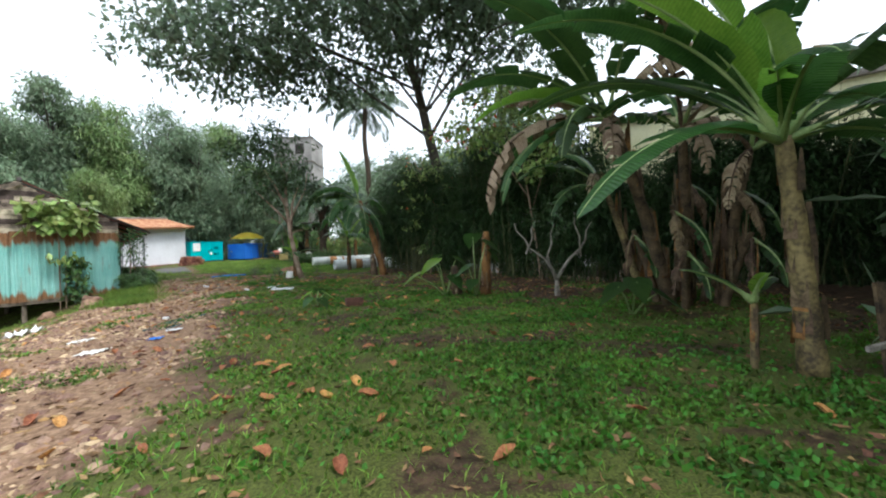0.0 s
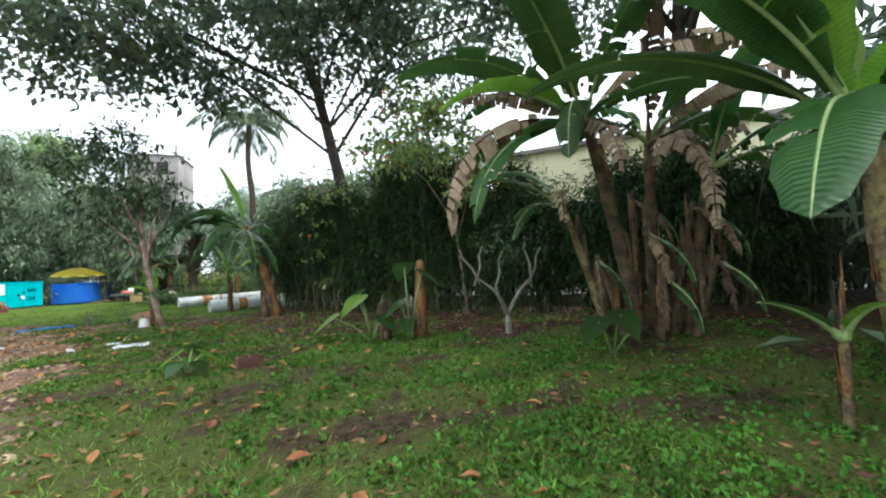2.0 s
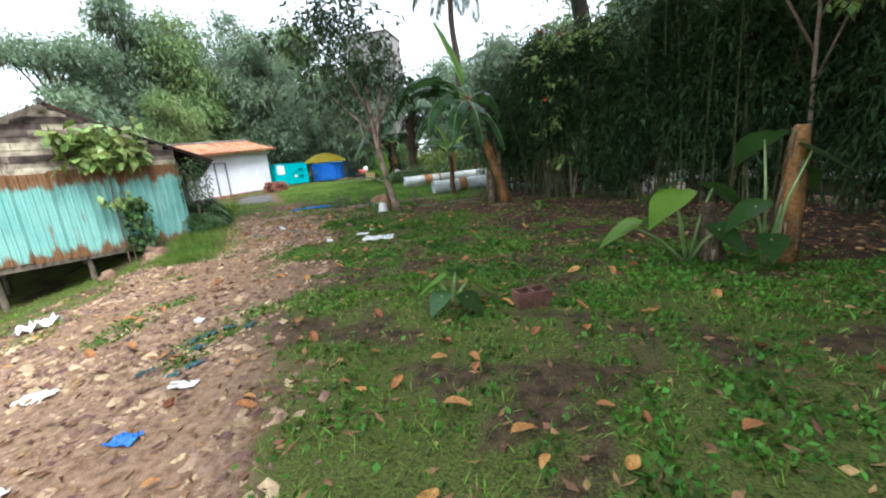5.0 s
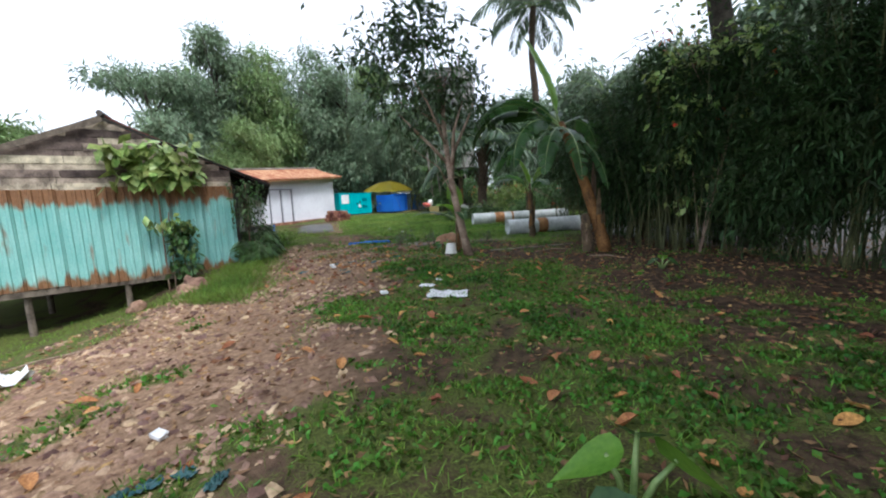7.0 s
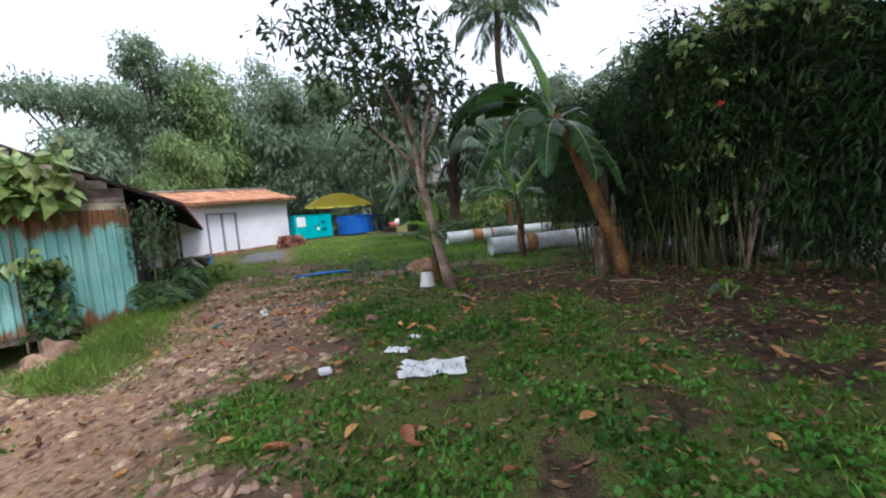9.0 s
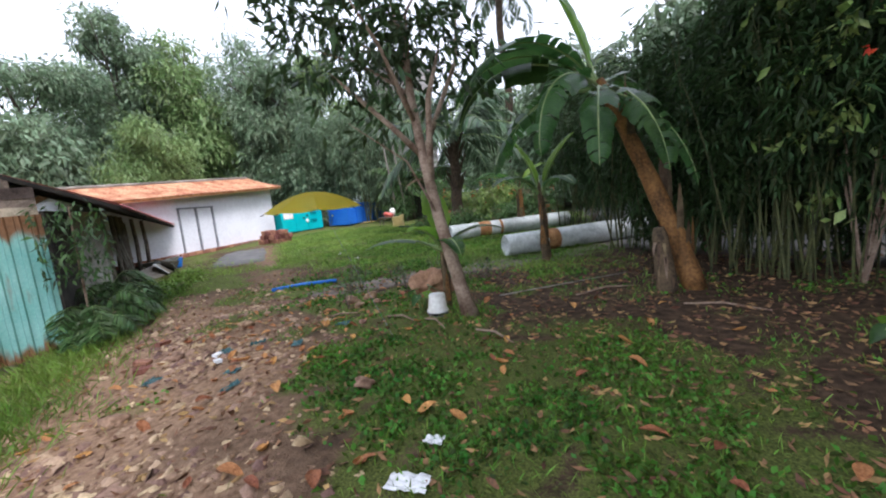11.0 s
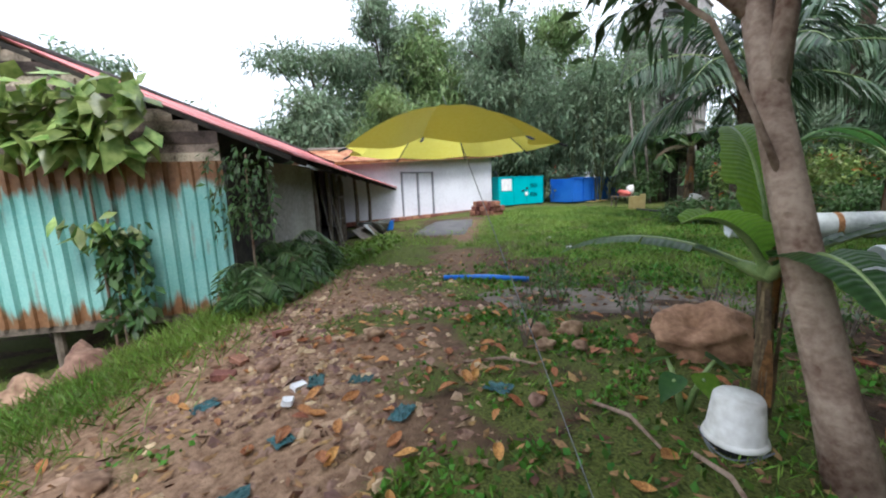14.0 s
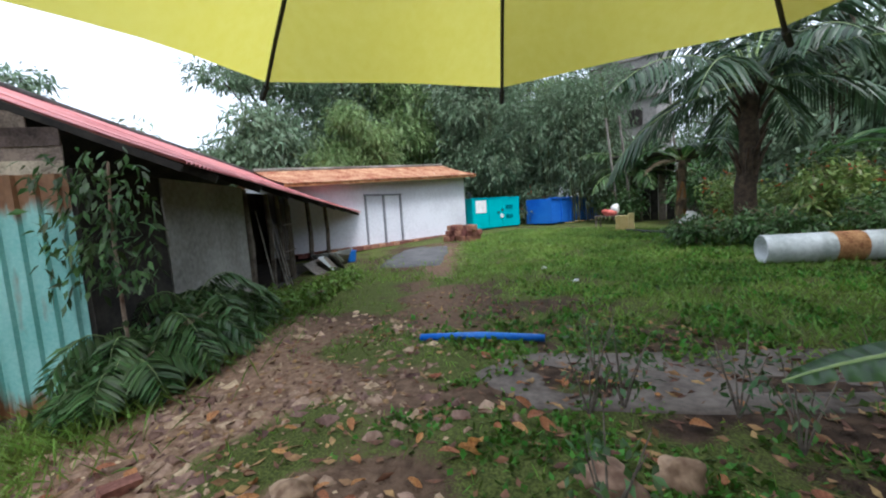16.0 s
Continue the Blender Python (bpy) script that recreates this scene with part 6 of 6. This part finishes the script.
# weeds along the shed side
for i, (s, o, h, w) in enumerate(((0.35, 0.5, 0.7, 0.45), (0.9, 0.6, 0.6, 0.45), (1.6, 0.7, 0.4, 0.4), (2.3, 0.85, 0.32, 0.4), (3.0, 1.1, 0.25, 0.4), (3.9, 1.3, 0.22, 0.4), (4.8, 1.45, 0.2, 0.4), (-0.2, 0.35, 0.55, 0.35))):
    p = K + UD * s + UN * o
    bush("dark weeds growing along the shed wall", p.x, p.y, h, w, "fern_leaf" if s < 2 else "lush", 130, 0.11, 0.45, "weeds by the shed")
def fern(name, label, p, seed, n, lo, hi, leaflet, width, grp, rise=1.3, m="fern_leaf"):
    """Arching fronds with narrow leaflets from one root."""
    b = Vector((p.x, p.y, hz(p.x, p.y)))
    fe = thing(name, label, "fern", grp)
    rnd = random.Random(seed)
    for k in range(n):
        az = rnd.uniform(-70, 160)
        a = Vector((math.cos(radians(az)), math.sin(radians(az)), 0))
        ln = rnd.uniform(lo, hi)
        lift = rise * rnd.uniform(0.6, 1.15)
        pts = [b + a * ln * t * 0.8 + Vector((0, 0, ln * (1.15 * t - 1.0 * t * t) * lift)) for t in [q / 12 for q in range(13)]]
        fr = part("frond", tube(pts, [0.009 * (1.1 - q / 12) for q in range(13)], 4), M["banana_rib"], fe)
        sd = a.cross(Vector((0, 0, 1)))
        P, D, Ls = [], [], []
        for q in range(2, 12):
            for f in (0, 0.34, 0.67):
                for sg in (1, -1):
                    P.append(tuple(pts[q].lerp(pts[q + 1], f)))
                    D.append(tuple(sd * sg + a * 0.5 - Vector((0, 0, 0.3 + 0.3 * rnd.random()))))
                    Ls.append(leaflet * (0.45 + 0.75 * math.sin(math.pi * (q + f) / 13)))
        part("leaf_fringe", leaves(np.array(P), np.array(D), np.array(Ls), width, 0.1, 0.2), M[m], fr)["kind"] = "stuff"


for i in range(3):
    fern("fern", "arching fern with narrow leaflets by the shed", K + UD * (0.2 + 0.38 * i) + UN * (0.45 + 0.12 * (i % 2)), i, 8, 0.7, 1.2, 0.2, 0.03, "ferns by the shed")
for i, (s, o, hi) in enumerate(((0.25, 0.3, 1.15), (0.75, 0.25, 1.45), (1.25, 0.4, 1.2), (-0.2, 0.4, 0.9), (1.75, 0.5, 0.9))):
    fern("palm_shrub", "bushy feather palm with dark arching fronds against the shed", K + UD * s + UN * o, 40 + i, 14, hi * 0.6, hi, 0.25, 0.035, "feather palms by the shed", 1.9)

# variegated creeper on the gable front and its trailing lower part
def creeper(label, s, out, z0, z1, w, n, size, m="vine_leaf", lw=0.7):
    th = thing("creeper", label, "creeper", "creepers on the shed")
    p = K + FD * s + FN * out
    part("vine_stem", tube([(p.x, p.y, min(z0, hz(p.x, p.y))), (p.x + 0.05, p.y, (z0 + z1) / 2), (p.x, p.y + 0.05, z1)], [0.02, 0.018, 0.012], 6), M["bark"], th)
    N = n
    a = np.clip(RNG.normal(size=N), -1.5, 1.5) * w * 0.5
    zz = z0 + (z1 - z0) * RNG.random(N) + RNG.normal(size=N) * 0.05
    oo = 0.06 + 0.30 * RNG.random(N)
    P = np.array([[p.x, p.y, 0]]) + a[:, None] * np.array([[FD.x, FD.y, 0]]) + oo[:, None] * np.array([[FN.x, FN.y, 0]]) + zz[:, None] * np.array([[0, 0, 1.0]])
    D = RNG.normal(size=(N, 3)) * 0.6 + np.array([[FN.x * 0.5, FN.y * 0.5, -0.75]])
    part("foliage", leaves(P, D, size * (0.6 + 0.7 * RNG.random(N)), size * lw * (0.7 + 0.5 * RNG.random(N)), 0.12, 0.2), M[m], th)


creeper("variegated yellow green creeper on the plank gable", 1.75, 0.05, 2.15, 3.15, 1.2, 190, 0.4)
creeper("dark green creeper climbing the tin wall", 1.35, 0.06, -0.3, 1.1, 0.42, 260, 0.17, "fern_leaf")
creeper("variegated creeper leaves high on the tin wall", 1.6, 0.06, 1.0, 1.35, 0.6, 26, 0.26)
creeper("narrow leaved creeper hanging at the shed corner", -0.3, 0.02, 0.9, 2.1, 0.55, 460, 0.13, "fern_leaf", 0.35)

# ---------------------------------------------------------------- near things on the ground
bk = thing("bucket", "white plastic bucket turned upside down by the tree", "bucket")
bx_, by_ = -6.26, 16.22
z = hz(bx_, by_)
part("body", tube([(bx_, by_, z + 0.06), (bx_, by_, z + 0.075), (bx_ + 0.005, by_, z + 0.29), (bx_ + 0.005, by_, z + 0.305)], [0.145, 0.14, 0.118, 0.108], 24), M["white_plastic"], bk, "", True)
part("rim", tube([(bx_, by_, z + 0.055), (bx_, by_, z + 0.065), (bx_, by_, z + 0.085)], [0.15, 0.156, 0.148], 24), M["white_plastic"], bk, "", True)
part("base_pot", tube([(bx_, by_, z - 0.03), (bx_, by_, z + 0.06)], [0.1, 0.13], 16), M["black"], bk, "dark pot under the bucket")
for k in range(2):
    part("wire", tube([(bx_ - 0.17 + 0.34 * q / 12, by_ - 0.16 * math.sin(math.pi * q / 12), z + 0.05 - 0.03 * math.sin(math.pi * q / 12) * (1 + k)) for q in range(13)], [0.004] * 13, 5), M["grey_frame"], bk)
rk = new("boulder", mesh_of("boulder", *rock((0.82, 0.5, 0.46), 2.3, 4, 0.42), M["boulder"], True))
rk.matrix_basis = pose(-6.72, 17.42, hz(-6.72, 17.42) + 0.15, 4, -5, 41)
tagged(rk, "large rounded brown boulder beside the bucket", "boulder")
for i, (x, y, s, hgt) in enumerate(((-12.0, 13.6, 0.7, 0.5), (-11.6, 13.1, 0.5, 0.35), (-7.75, 16.7, 0.2, 0.1), (-7.5, 16.85, 0.16, 0.09), (-8.0, 16.9, 0.28, 0.16), (-7.75, 17.15, 0.24, 0.15), (-7.3, 15.9, 0.14, 0.06), (-9.6, 14.9, 0.24, 0.12), (-8.9, 13.6, 0.25, 0.12), (-7.9, 12.4, 0.2, 0.1), (-6.9, 10.4, 0.2, 0.1), (-6.4, 14.1, 0.2, 0.1), (-12.4, 12.5, 0.4, 0.3), (-9.3, 15.9, 0.25, 0.13))):
    r_ = new("stone", mesh_of("stone", *rock((s, s * 0.75, hgt), i + 1.7, 3, 0.3), M["stone"], True))
    r_.matrix_basis = pose(x, y, hz(x, y) + hgt * 0.25, 0, 0, 47 * i)
    tagged(r_, "pale brown stone on the rubble bank" if i > 1 else "large tan rock under the shed edge", "stone", "loose stones")
bk2 = thing("brick_block", "dark red hollow brick lying on the lawn", "brick")
x, y = -1.95, 8.85
z = hz(x, y)
for k, (dx, dy, sx, sy) in enumerate(((0, 0.085, 0.36, 0.03), (0, -0.085, 0.36, 0.03), (-0.165, 0, 0.03, 0.14), (0.165, 0, 0.03, 0.14), (0, 0, 0.03, 0.14))):
    part("web", box(Vector((x, y, z + 0.08)) + pose(0, 0, 0, 0, 0, 25).to_3x3() @ Vector((dx, dy, 0)), (sx, sy, 0.17), 0.006, pose(0, 0, 0, 0, 0, 25)), M["old_brick"], bk2)
for i, (x, y) in enumerate(((-10.0, 14.75), (-9.75, 14.55), (-10.3, 15.3))):
    b = new("brick", mesh_of("brick", *box((0, 0, 0), (0.2, 0.1, 0.07), 0.008, None, i, 0.005), M["brick"]))
    b.matrix_basis = pose(x, y, hz(x, y) + 0.03, 4, 6, 40 * i + 15)
    tagged(b, "broken red brick on the rubble", "brick", "loose bricks")


def rag(name, label, x, y, sx, sy, material, seed, hgt=0.05, cat="litter", group="litter", rot=0.0):
    """A crumpled sheet lying on the ground."""
    n = 9
    V, F = [], []
    for i in range(n):
        for j in range(n):
            u, v = i / (n - 1) - 0.5, j / (n - 1) - 0.5
            X = u * sx * (1 + 0.25 * noise.noise(Vector((u * 4, v * 4, seed))))
            Y = v * sy * (1 + 0.25 * noise.noise(Vector((u * 4, v * 4, seed + 9))))
            c, s = math.cos(rot), math.sin(rot)
            gxx, gyy = x + c * X - s * Y, y + s * X + c * Y
            V.append((gxx, gyy, hz(gxx, gyy) + 0.012 + hgt * abs(noise.noise(Vector((u * 5 + seed, v * 5, 2.2))))))
    for i in range(n - 1):
        for j in range(n - 1):
            F.append((i * n + j, (i + 1) * n + j, (i + 1) * n + j + 1, i * n + j + 1))
    ob = new(name, mesh_of(name, V, F, material, False))
    return tagged(ob, label, cat, group)


rag("paper_sheet", "crumpled white paper sheet on the lawn", -5.06, 12.6, 0.62, 0.32, M["paper"], 1, 0.07, rot=0.3)
rag("paper_scrap", "small white paper scrap", -5.55, 12.95, 0.25, 0.14, M["paper"], 2)
rag("paper_scrap", "small white paper scrap", -5.5, 13.35, 0.14, 0.1, M["paper"], 3)
rag("paper_scrap", "white torn scrap on the rubble", -4.9, 7.4, 0.28, 0.09, M["paper"], 4)
rag("plastic_bag", "crumpled blue plastic bag on the rubble", -4.75, 6.75, 0.22, 0.13, M["blue_pipe"], 5, 0.06)
rag("plastic_bag", "crumpled pale plastic wrapper on the rubble", -5.3, 6.2, 0.4, 0.25, M["white_plastic"], 6, 0.06)
rag("plastic_bag", "crumpled clear plastic wrapper on the rubble", -6.5, 7.3, 0.35, 0.2, M["white_plastic"], 7, 0.06)
rag("plastic_bag", "white plastic bag at the foot of the bank", -9.7, 9.3, 0.6, 0.4, M["paper"], 8, 0.25)
for i in range(9):
    rag("plastic_scrap", "dark teal plastic scrap on the rubble", -5.3 + 0.3 * math.sin(i * 5.3), 8.0 + 0.45 * math.cos(i * 3.7), 0.16, 0.1, M["teal_rag"], 20 + i, 0.04, group="teal scraps", rot=i)
for i, (x, y) in enumerate(((-8.35, 14.55), (-8.0, 14.15), (-8.9, 15.05), (-8.6, 15.3), (-7.9, 15.2), (-7.6, 15.85), (-9.3, 14.3))):
    rag("plastic_scrap", "dark teal plastic scrap on the rubble", x, y, 0.2, 0.13, M["teal_rag"], 40 + i, 0.04, group="teal scraps", rot=i * 1.3)
for i, (x, y) in enumerate(((-6.0, 8.75), (-6.05, 12.35), (-8.9, 14.9), (-8.75, 14.75), (-11.3, 22.4), (-10.2, 21.4))):
    c = new("carton", mesh_of("carton", *box((0, 0, 0), (0.11, 0.075, 0.04), 0.006, None, i, 0.006), M["paper"]))
    c.matrix_basis = pose(x, y, hz(x, y) + 0.04, 8, 5, 50 * i)
    tagged(c, "small white carton lying on the ground", "carton", "cartons")

# fallen leaves: one mesh for a few shapes, many copies
leaf_meshes = []
for k in range(5):
    n = 9
    V, F = [], []
    for i in range(n):
        t = i / (n - 1)
        w = 0.42 * math.sin(math.pi * min(1, t * 0.94 + 0.04)) ** 0.8
        curl = 0.16 * math.sin(t * (2.2 + 0.4 * k) + k)
        for u in (-1, -0.5, 0, 0.5, 1):
            V.append(((t - 0.5), u * w * 0.62, curl + 0.20 * u * u * w * (1 + 0.4 * k) + 0.02 * math.sin(9 * t + 5 * u + k)))
    for i in range(n - 1):
        for j in range(4):
            F.append((5 * i + j, 5 * i + j + 1, 5 * i + j + 6, 5 * i + j + 5))
    leaf_meshes.append(mesh_of("fallen_leaf", V, F, M["dry_leaf"], True))
rl = random.Random(21)
count = 0
while count < 230:
    u = rl.random()
    px, py = -0.3 - 6.5 * u + rl.gauss(0, 2.2), 3.0 + 13.0 * u + rl.gauss(0, 2.0)
    if hedge_side(px, py) < 1.2 or (px > 3.0):
        continue
    ob = new("fallen_leaf", leaf_meshes[count % 5])
    s = rl.uniform(0.09, 0.19)
    ob.matrix_basis = pose(px, py, hz(px, py) + 0.02 + s * 0.05, rl.uniform(-15, 15), rl.uniform(-15, 15), rl.uniform(0, 360)) @ Matrix.Diagonal((s, s, s, 1))
    tagged(ob, "curled dry orange brown fallen leaf", "leaf", "fallen leaves")
    count += 1

for k in range(130):
    px, py = -8.3 + rl.gauss(0, 1.1), 16.0 + rl.gauss(0, 1.1)
    if px > -6.8 and py < 15.4:
        continue
    ob = new("fallen_leaf", leaf_meshes[k % 5])
    s = rl.uniform(0.07, 0.17)
    ob.matrix_basis = pose(px, py, hz(px, py) + 0.02 + s * 0.05, rl.uniform(-15, 15), rl.uniform(-15, 15), rl.uniform(0, 360)) @ Matrix.Diagonal((s, s, s, 1))
    tagged(ob, "curled dry orange brown fallen leaf", "leaf", "fallen leaves")

# twiggy seedlings on the slab edge
for i, (x, y) in enumerate(((-8.35, 17.5), (-8.2, 17.7), (-7.6, 18.0), (-7.3, 17.75), (-6.9, 18.5), (-8.55, 18.1), (-5.9, 18.4), (-7.9, 16.6))):
    tw = thing("seedling", "leafless twiggy seedling at the slab edge", "seedling", "seedlings")
    z = hz(x, y)
    g = []
    for k in range(5):
        an = k * 1.9 + i
        g.append(tube([(x, y, z - 0.02), (x + 0.06 * math.cos(an), y + 0.06 * math.sin(an), z + 0.2), (x + 0.16 * math.cos(an), y + 0.16 * math.sin(an), z + 0.38 + 0.05 * k)], [0.008, 0.006, 0.003], 5))
    for gk in g:
        part("twig", gk, M["timber"], tw)
    part("foliage", crown([((x, y, z + 0.3), (0.16, 0.16, 0.14))], 12, 4, 0.05, 0.07, 0.03, 0.1), M["fern_leaf"], tw)
for i, (x0, y0, x1, y1) in enumerate(((-5.6, 15.6, -5.1, 15.2), (-7.0, 16.1, -6.5, 15.9), (-4.3, 17.2, -3.4, 17.6), (-6.4, 16.0, -6.0, 15.6), (-3.0, 16.6, -2.2, 16.2), (-8.1, 16.0, -7.6, 16.35), (-11.0, 9.5, -9.9, 10.2))):
    st = new("twig", mesh_of("twig", *tube([(x0, y0, hz(x0, y0) + 0.015), ((x0 + x1) / 2, (y0 + y1) / 2 + 0.06, hz((x0 + x1) / 2, (y0 + y1) / 2) + 0.05), (x1, y1, hz(x1, y1) + 0.015)], [0.012, 0.014, 0.008], 6), M["bark"]))
    tagged(st, "dry twig lying on the ground", "twig", "twigs")

# rubble shards, litter and ground cover
def scatter(n, x0, x1, y0, y1, keep, seed):
    g = np.random.default_rng(seed)
    x, y = g.uniform(x0, x1, n), g.uniform(y0, y1, n)
    k = g.random(n) < keep(x, y)
    return x[k], y[k]


sx, sy = scatter(72000, -13, -1.5, 1, 18.5, lambda x, y: masks(x, y)[1] * (0.15 + 0.75 * smooth(0.35, 0.65, vnoise(x + 70, y, 0.8))) * 0.75, 31)
N = len(sx)
g = np.random.default_rng(32)
size = 0.013 + 0.056 * g.random(N) ** 2.9
ang = g.uniform(0, 6.28, N)
tet = np.array([[-1, -0.7, -0.2], [1, -0.6, -0.2], [0.8, 0.7, -0.2], [-0.8, 0.6, -0.2], [-0.6, -0.3, 0.45], [0.6, 0.1, 0.55]])
W = tet[None] * (1 + 0.4 * g.normal(size=(N, 6, 3))) * size[:, None, None]
ca, sa = np.cos(ang)[:, None], np.sin(ang)[:, None]
X = W[:, :, 0] * ca - W[:, :, 1] * sa + sx[:, None]
Y = W[:, :, 0] * sa + W[:, :, 1] * ca + sy[:, None]
Z = W[:, :, 2] * 0.8 + (H(sx, sy) + size * 0.15)[:, None]
o = np.arange(N)[:, None] * 6
SF = np.concatenate([o + t for t in ([0, 1, 5], [0, 5, 4], [1, 2, 5], [2, 3, 4], [2, 4, 5], [3, 0, 4])], 1).reshape(-1, 3)
tagged(new("rubble", mesh_of("rubble", np.stack([X, Y, Z], 2).reshape(-1, 3), SF, M["shard"])), "broken stone and tile rubble on the bank", "rubble", kind="stuff")

lx, ly = scatter(34000, -12, 7, 0, 20, lambda x, y: 0.2 + 0.35 * masks(x, y)[1] + 0.3 * (hedge_side(x, y) < 4.5) + 0.25 * smooth(8, 11, y), 41)
N = len(lx)
P = np.stack([lx, ly, H(lx, ly) + 0.015], 1)
D = g.normal(size=(N, 3)) * np.array([1, 1, 0.12])
tagged(new("leaf_litter", mesh_of("leaf_litter", *leaves(P, D, 0.05 + 0.08 * g.random(N), 0.025 + 0.03 * g.random(N), 0.2, 0), M["litter"])), "small brown dead leaves strewn over the ground", "leaf litter", kind="stuff")


def cover(name, label, n, x0, x1, y0, y1, keep, ln, wd, up, seed, m="grass"):
    x, y = scatter(n, x0, x1, y0, y1, keep, seed)
    N = len(x)
    q = np.random.default_rng(seed + 1)
    P = np.stack([x, y, H(x, y) - 0.005], 1)
    D = q.normal(size=(N, 3)) * np.array([1, 1, 0.2]) + np.array([0, 0, up])
    tagged(new(name, mesh_of(name, *leaves(P, D, ln * (0.5 + q.random(N)), wd * (0.6 + 0.8 * q.random(N)), 0.15, 0.1, True), M[m])), label, "grass", kind="stuff")


clumpy = lambda x, y: masks(x, y)[0] ** 1.6 * (0.12 + 0.88 * smooth(0.38, 0.6, 0.5 * vnoise(x, y, 0.33) + 0.5 * vnoise(x + 31, y, 0.9)))
cover("ground_cover", "low leafy green ground cover of the lawn", 780000, -9.5, 6.5, 0.8, 19, lambda x, y: clumpy(x, y) * (0.62 - 0.42 * smooth(-3.4, -1.4, bank(x, y)) * (1 - smooth(8, 11, y))), 0.052, 0.038, 0.9, 51, "cover_leaf")
cover("grass_blades", "thin grass blades on the bank and lawn", 330000, -16, 2, 0.5, 30, lambda x, y: masks(x, y)[0] * np.maximum(0.2 + 0.8 * smooth(0.45, 0.7, vnoise(x + 50, y, 0.9)), smooth(-3.6, -1.4, bank(x, y)) * (1 - smooth(8, 11, y))) * 0.65, 0.085, 0.009, 1.3, 61)
cover("lush_grass", "bright longer grass before the outbuilding", 130000, -17, -3, 17.5, 31, lambda x, y: masks(x, y)[0] * smooth(18.5, 21, y + 0.3 * (x + 10)) * (0.4 + 0.6 * vnoise(x, y, 0.7)), 0.13, 0.016, 1.3, 65, "lush")
cover("weed_cover", "low broad leaved weeds in the grass before the pipes", 150000, -16, -4, 18, 30, lambda x, y: masks(x, y)[0] * smooth(0.42, 0.62, 0.5 * vnoise(x + 12, y, 1.1) + 0.5 * vnoise(x, y + 60, 0.45)) * smooth(-13, -8, x + 0.2 * (y - 22)), 0.085, 0.05, 0.9, 81, "cover_leaf")
px_ = lambda x, y: np.exp(-((x + 11.6 + (y - 14.6) * 0.75) / 0.85) ** 2) * (y > 12.2) * (y < 18.5) * 0.9
cover("tall_grass", "longer grass at the shed foot", 60000, -15.5, -7.5, 12, 18.5, px_, 0.24, 0.012, 1.5, 71, "lush")

# rusty panel with a pale rail at the lawn's end
rp = thing("rust_panel", "dark rusty metal panel with a pale rail on the lawn", "panel")
part("sheet", box((4.75, 4.15, hz(4.75, 4.15) + 0.42), (1.3, 0.03, 0.9), 0.004, pose(0, 0, 0, -6, 0, 12)), M["dry_stem"], rp)
part("rail", board((3.75, 3.78, hz(3.75, 3.8) + 0.34), (5.2, 4.15, hz(5.2, 4.1) + 0.46), 0.05, 0.04), M["pale_bark"], rp, "pale wooden rail")
part("stay", tube([(5.1, 3.85, hz(5.1, 3.85) - 0.05), (5.1, 4.15, hz(5.1, 4.15) + 0.8)], [0.02, 0.02], 6), M["timber"], rp)

# ---------------------------------------------------------------- yellow umbrella
um = thing("umbrella", "open yellow umbrella with dark ribs on a thin pole", "umbrella")
UC = Vector((-7.44, 15.29, 0))
UR, UZ, UT = 0.58, 1.68, 1.9
TURN = 126.0
pz = hz(UC.x, UC.y)
for k in range(8):
    a0, a1 = radians(TURN + 45 * k), radians(TURN + 45 * k + 45)
    rows_, V, F = 8, [], []
    for i in range(rows_ + 1):
        t = i / rows_
        for j in range(7):
            f = j / 6
            an = a0 + (a1 - a0) * f
            pinch = 1 - 0.16 * math.sin(math.pi * f) * t ** 1.5 - (1 - math.cos(radians(22.5)) / math.cos(an - (a0 + a1) / 2)) * 0.6
            r = UR * t * pinch
            zz = UT - (UT - UZ) * t ** 1.9 - 0.02 * math.sin(math.pi * f) * t
            V.append((UC.x + r * math.cos(an), UC.y + r * math.sin(an), zz))
    for i in range(rows_):
        for j in range(6):
            F.append((7 * i + j, 7 * i + j + 1, 7 * i + j + 8, 7 * i + j + 7))
    part("cloth_panel", (V, F), M["yellow"], um, "", True)
    pts = [(UC.x + UR * t * math.cos(a0), UC.y + UR * t * math.sin(a0), UT - (UT - UZ) * t ** 1.9 - 0.008) for t in [q / 8 for q in range(9)]]
    rb_ = part("rib", tube(pts, [0.0035] * 9, 5), M["black"], um)
    e = Vector(pts[-1])
    part("rib_tip", tube([e, e + Vector((math.cos(a0), math.sin(a0), -0.35)) * 0.035], [0.006, 0.005], 6), M["black"], rb_)
part("pole", tube([(UC.x + 0.9, UC.y + 0.02, hz(UC.x + 0.9, UC.y + 0.02) - 0.1), (UC.x, UC.y, UT), (UC.x - 0.03, UC.y, UT + 0.06)], [0.0025, 0.0025, 0.0025], 8), M["grey_frame"], um, "thin steel pole")
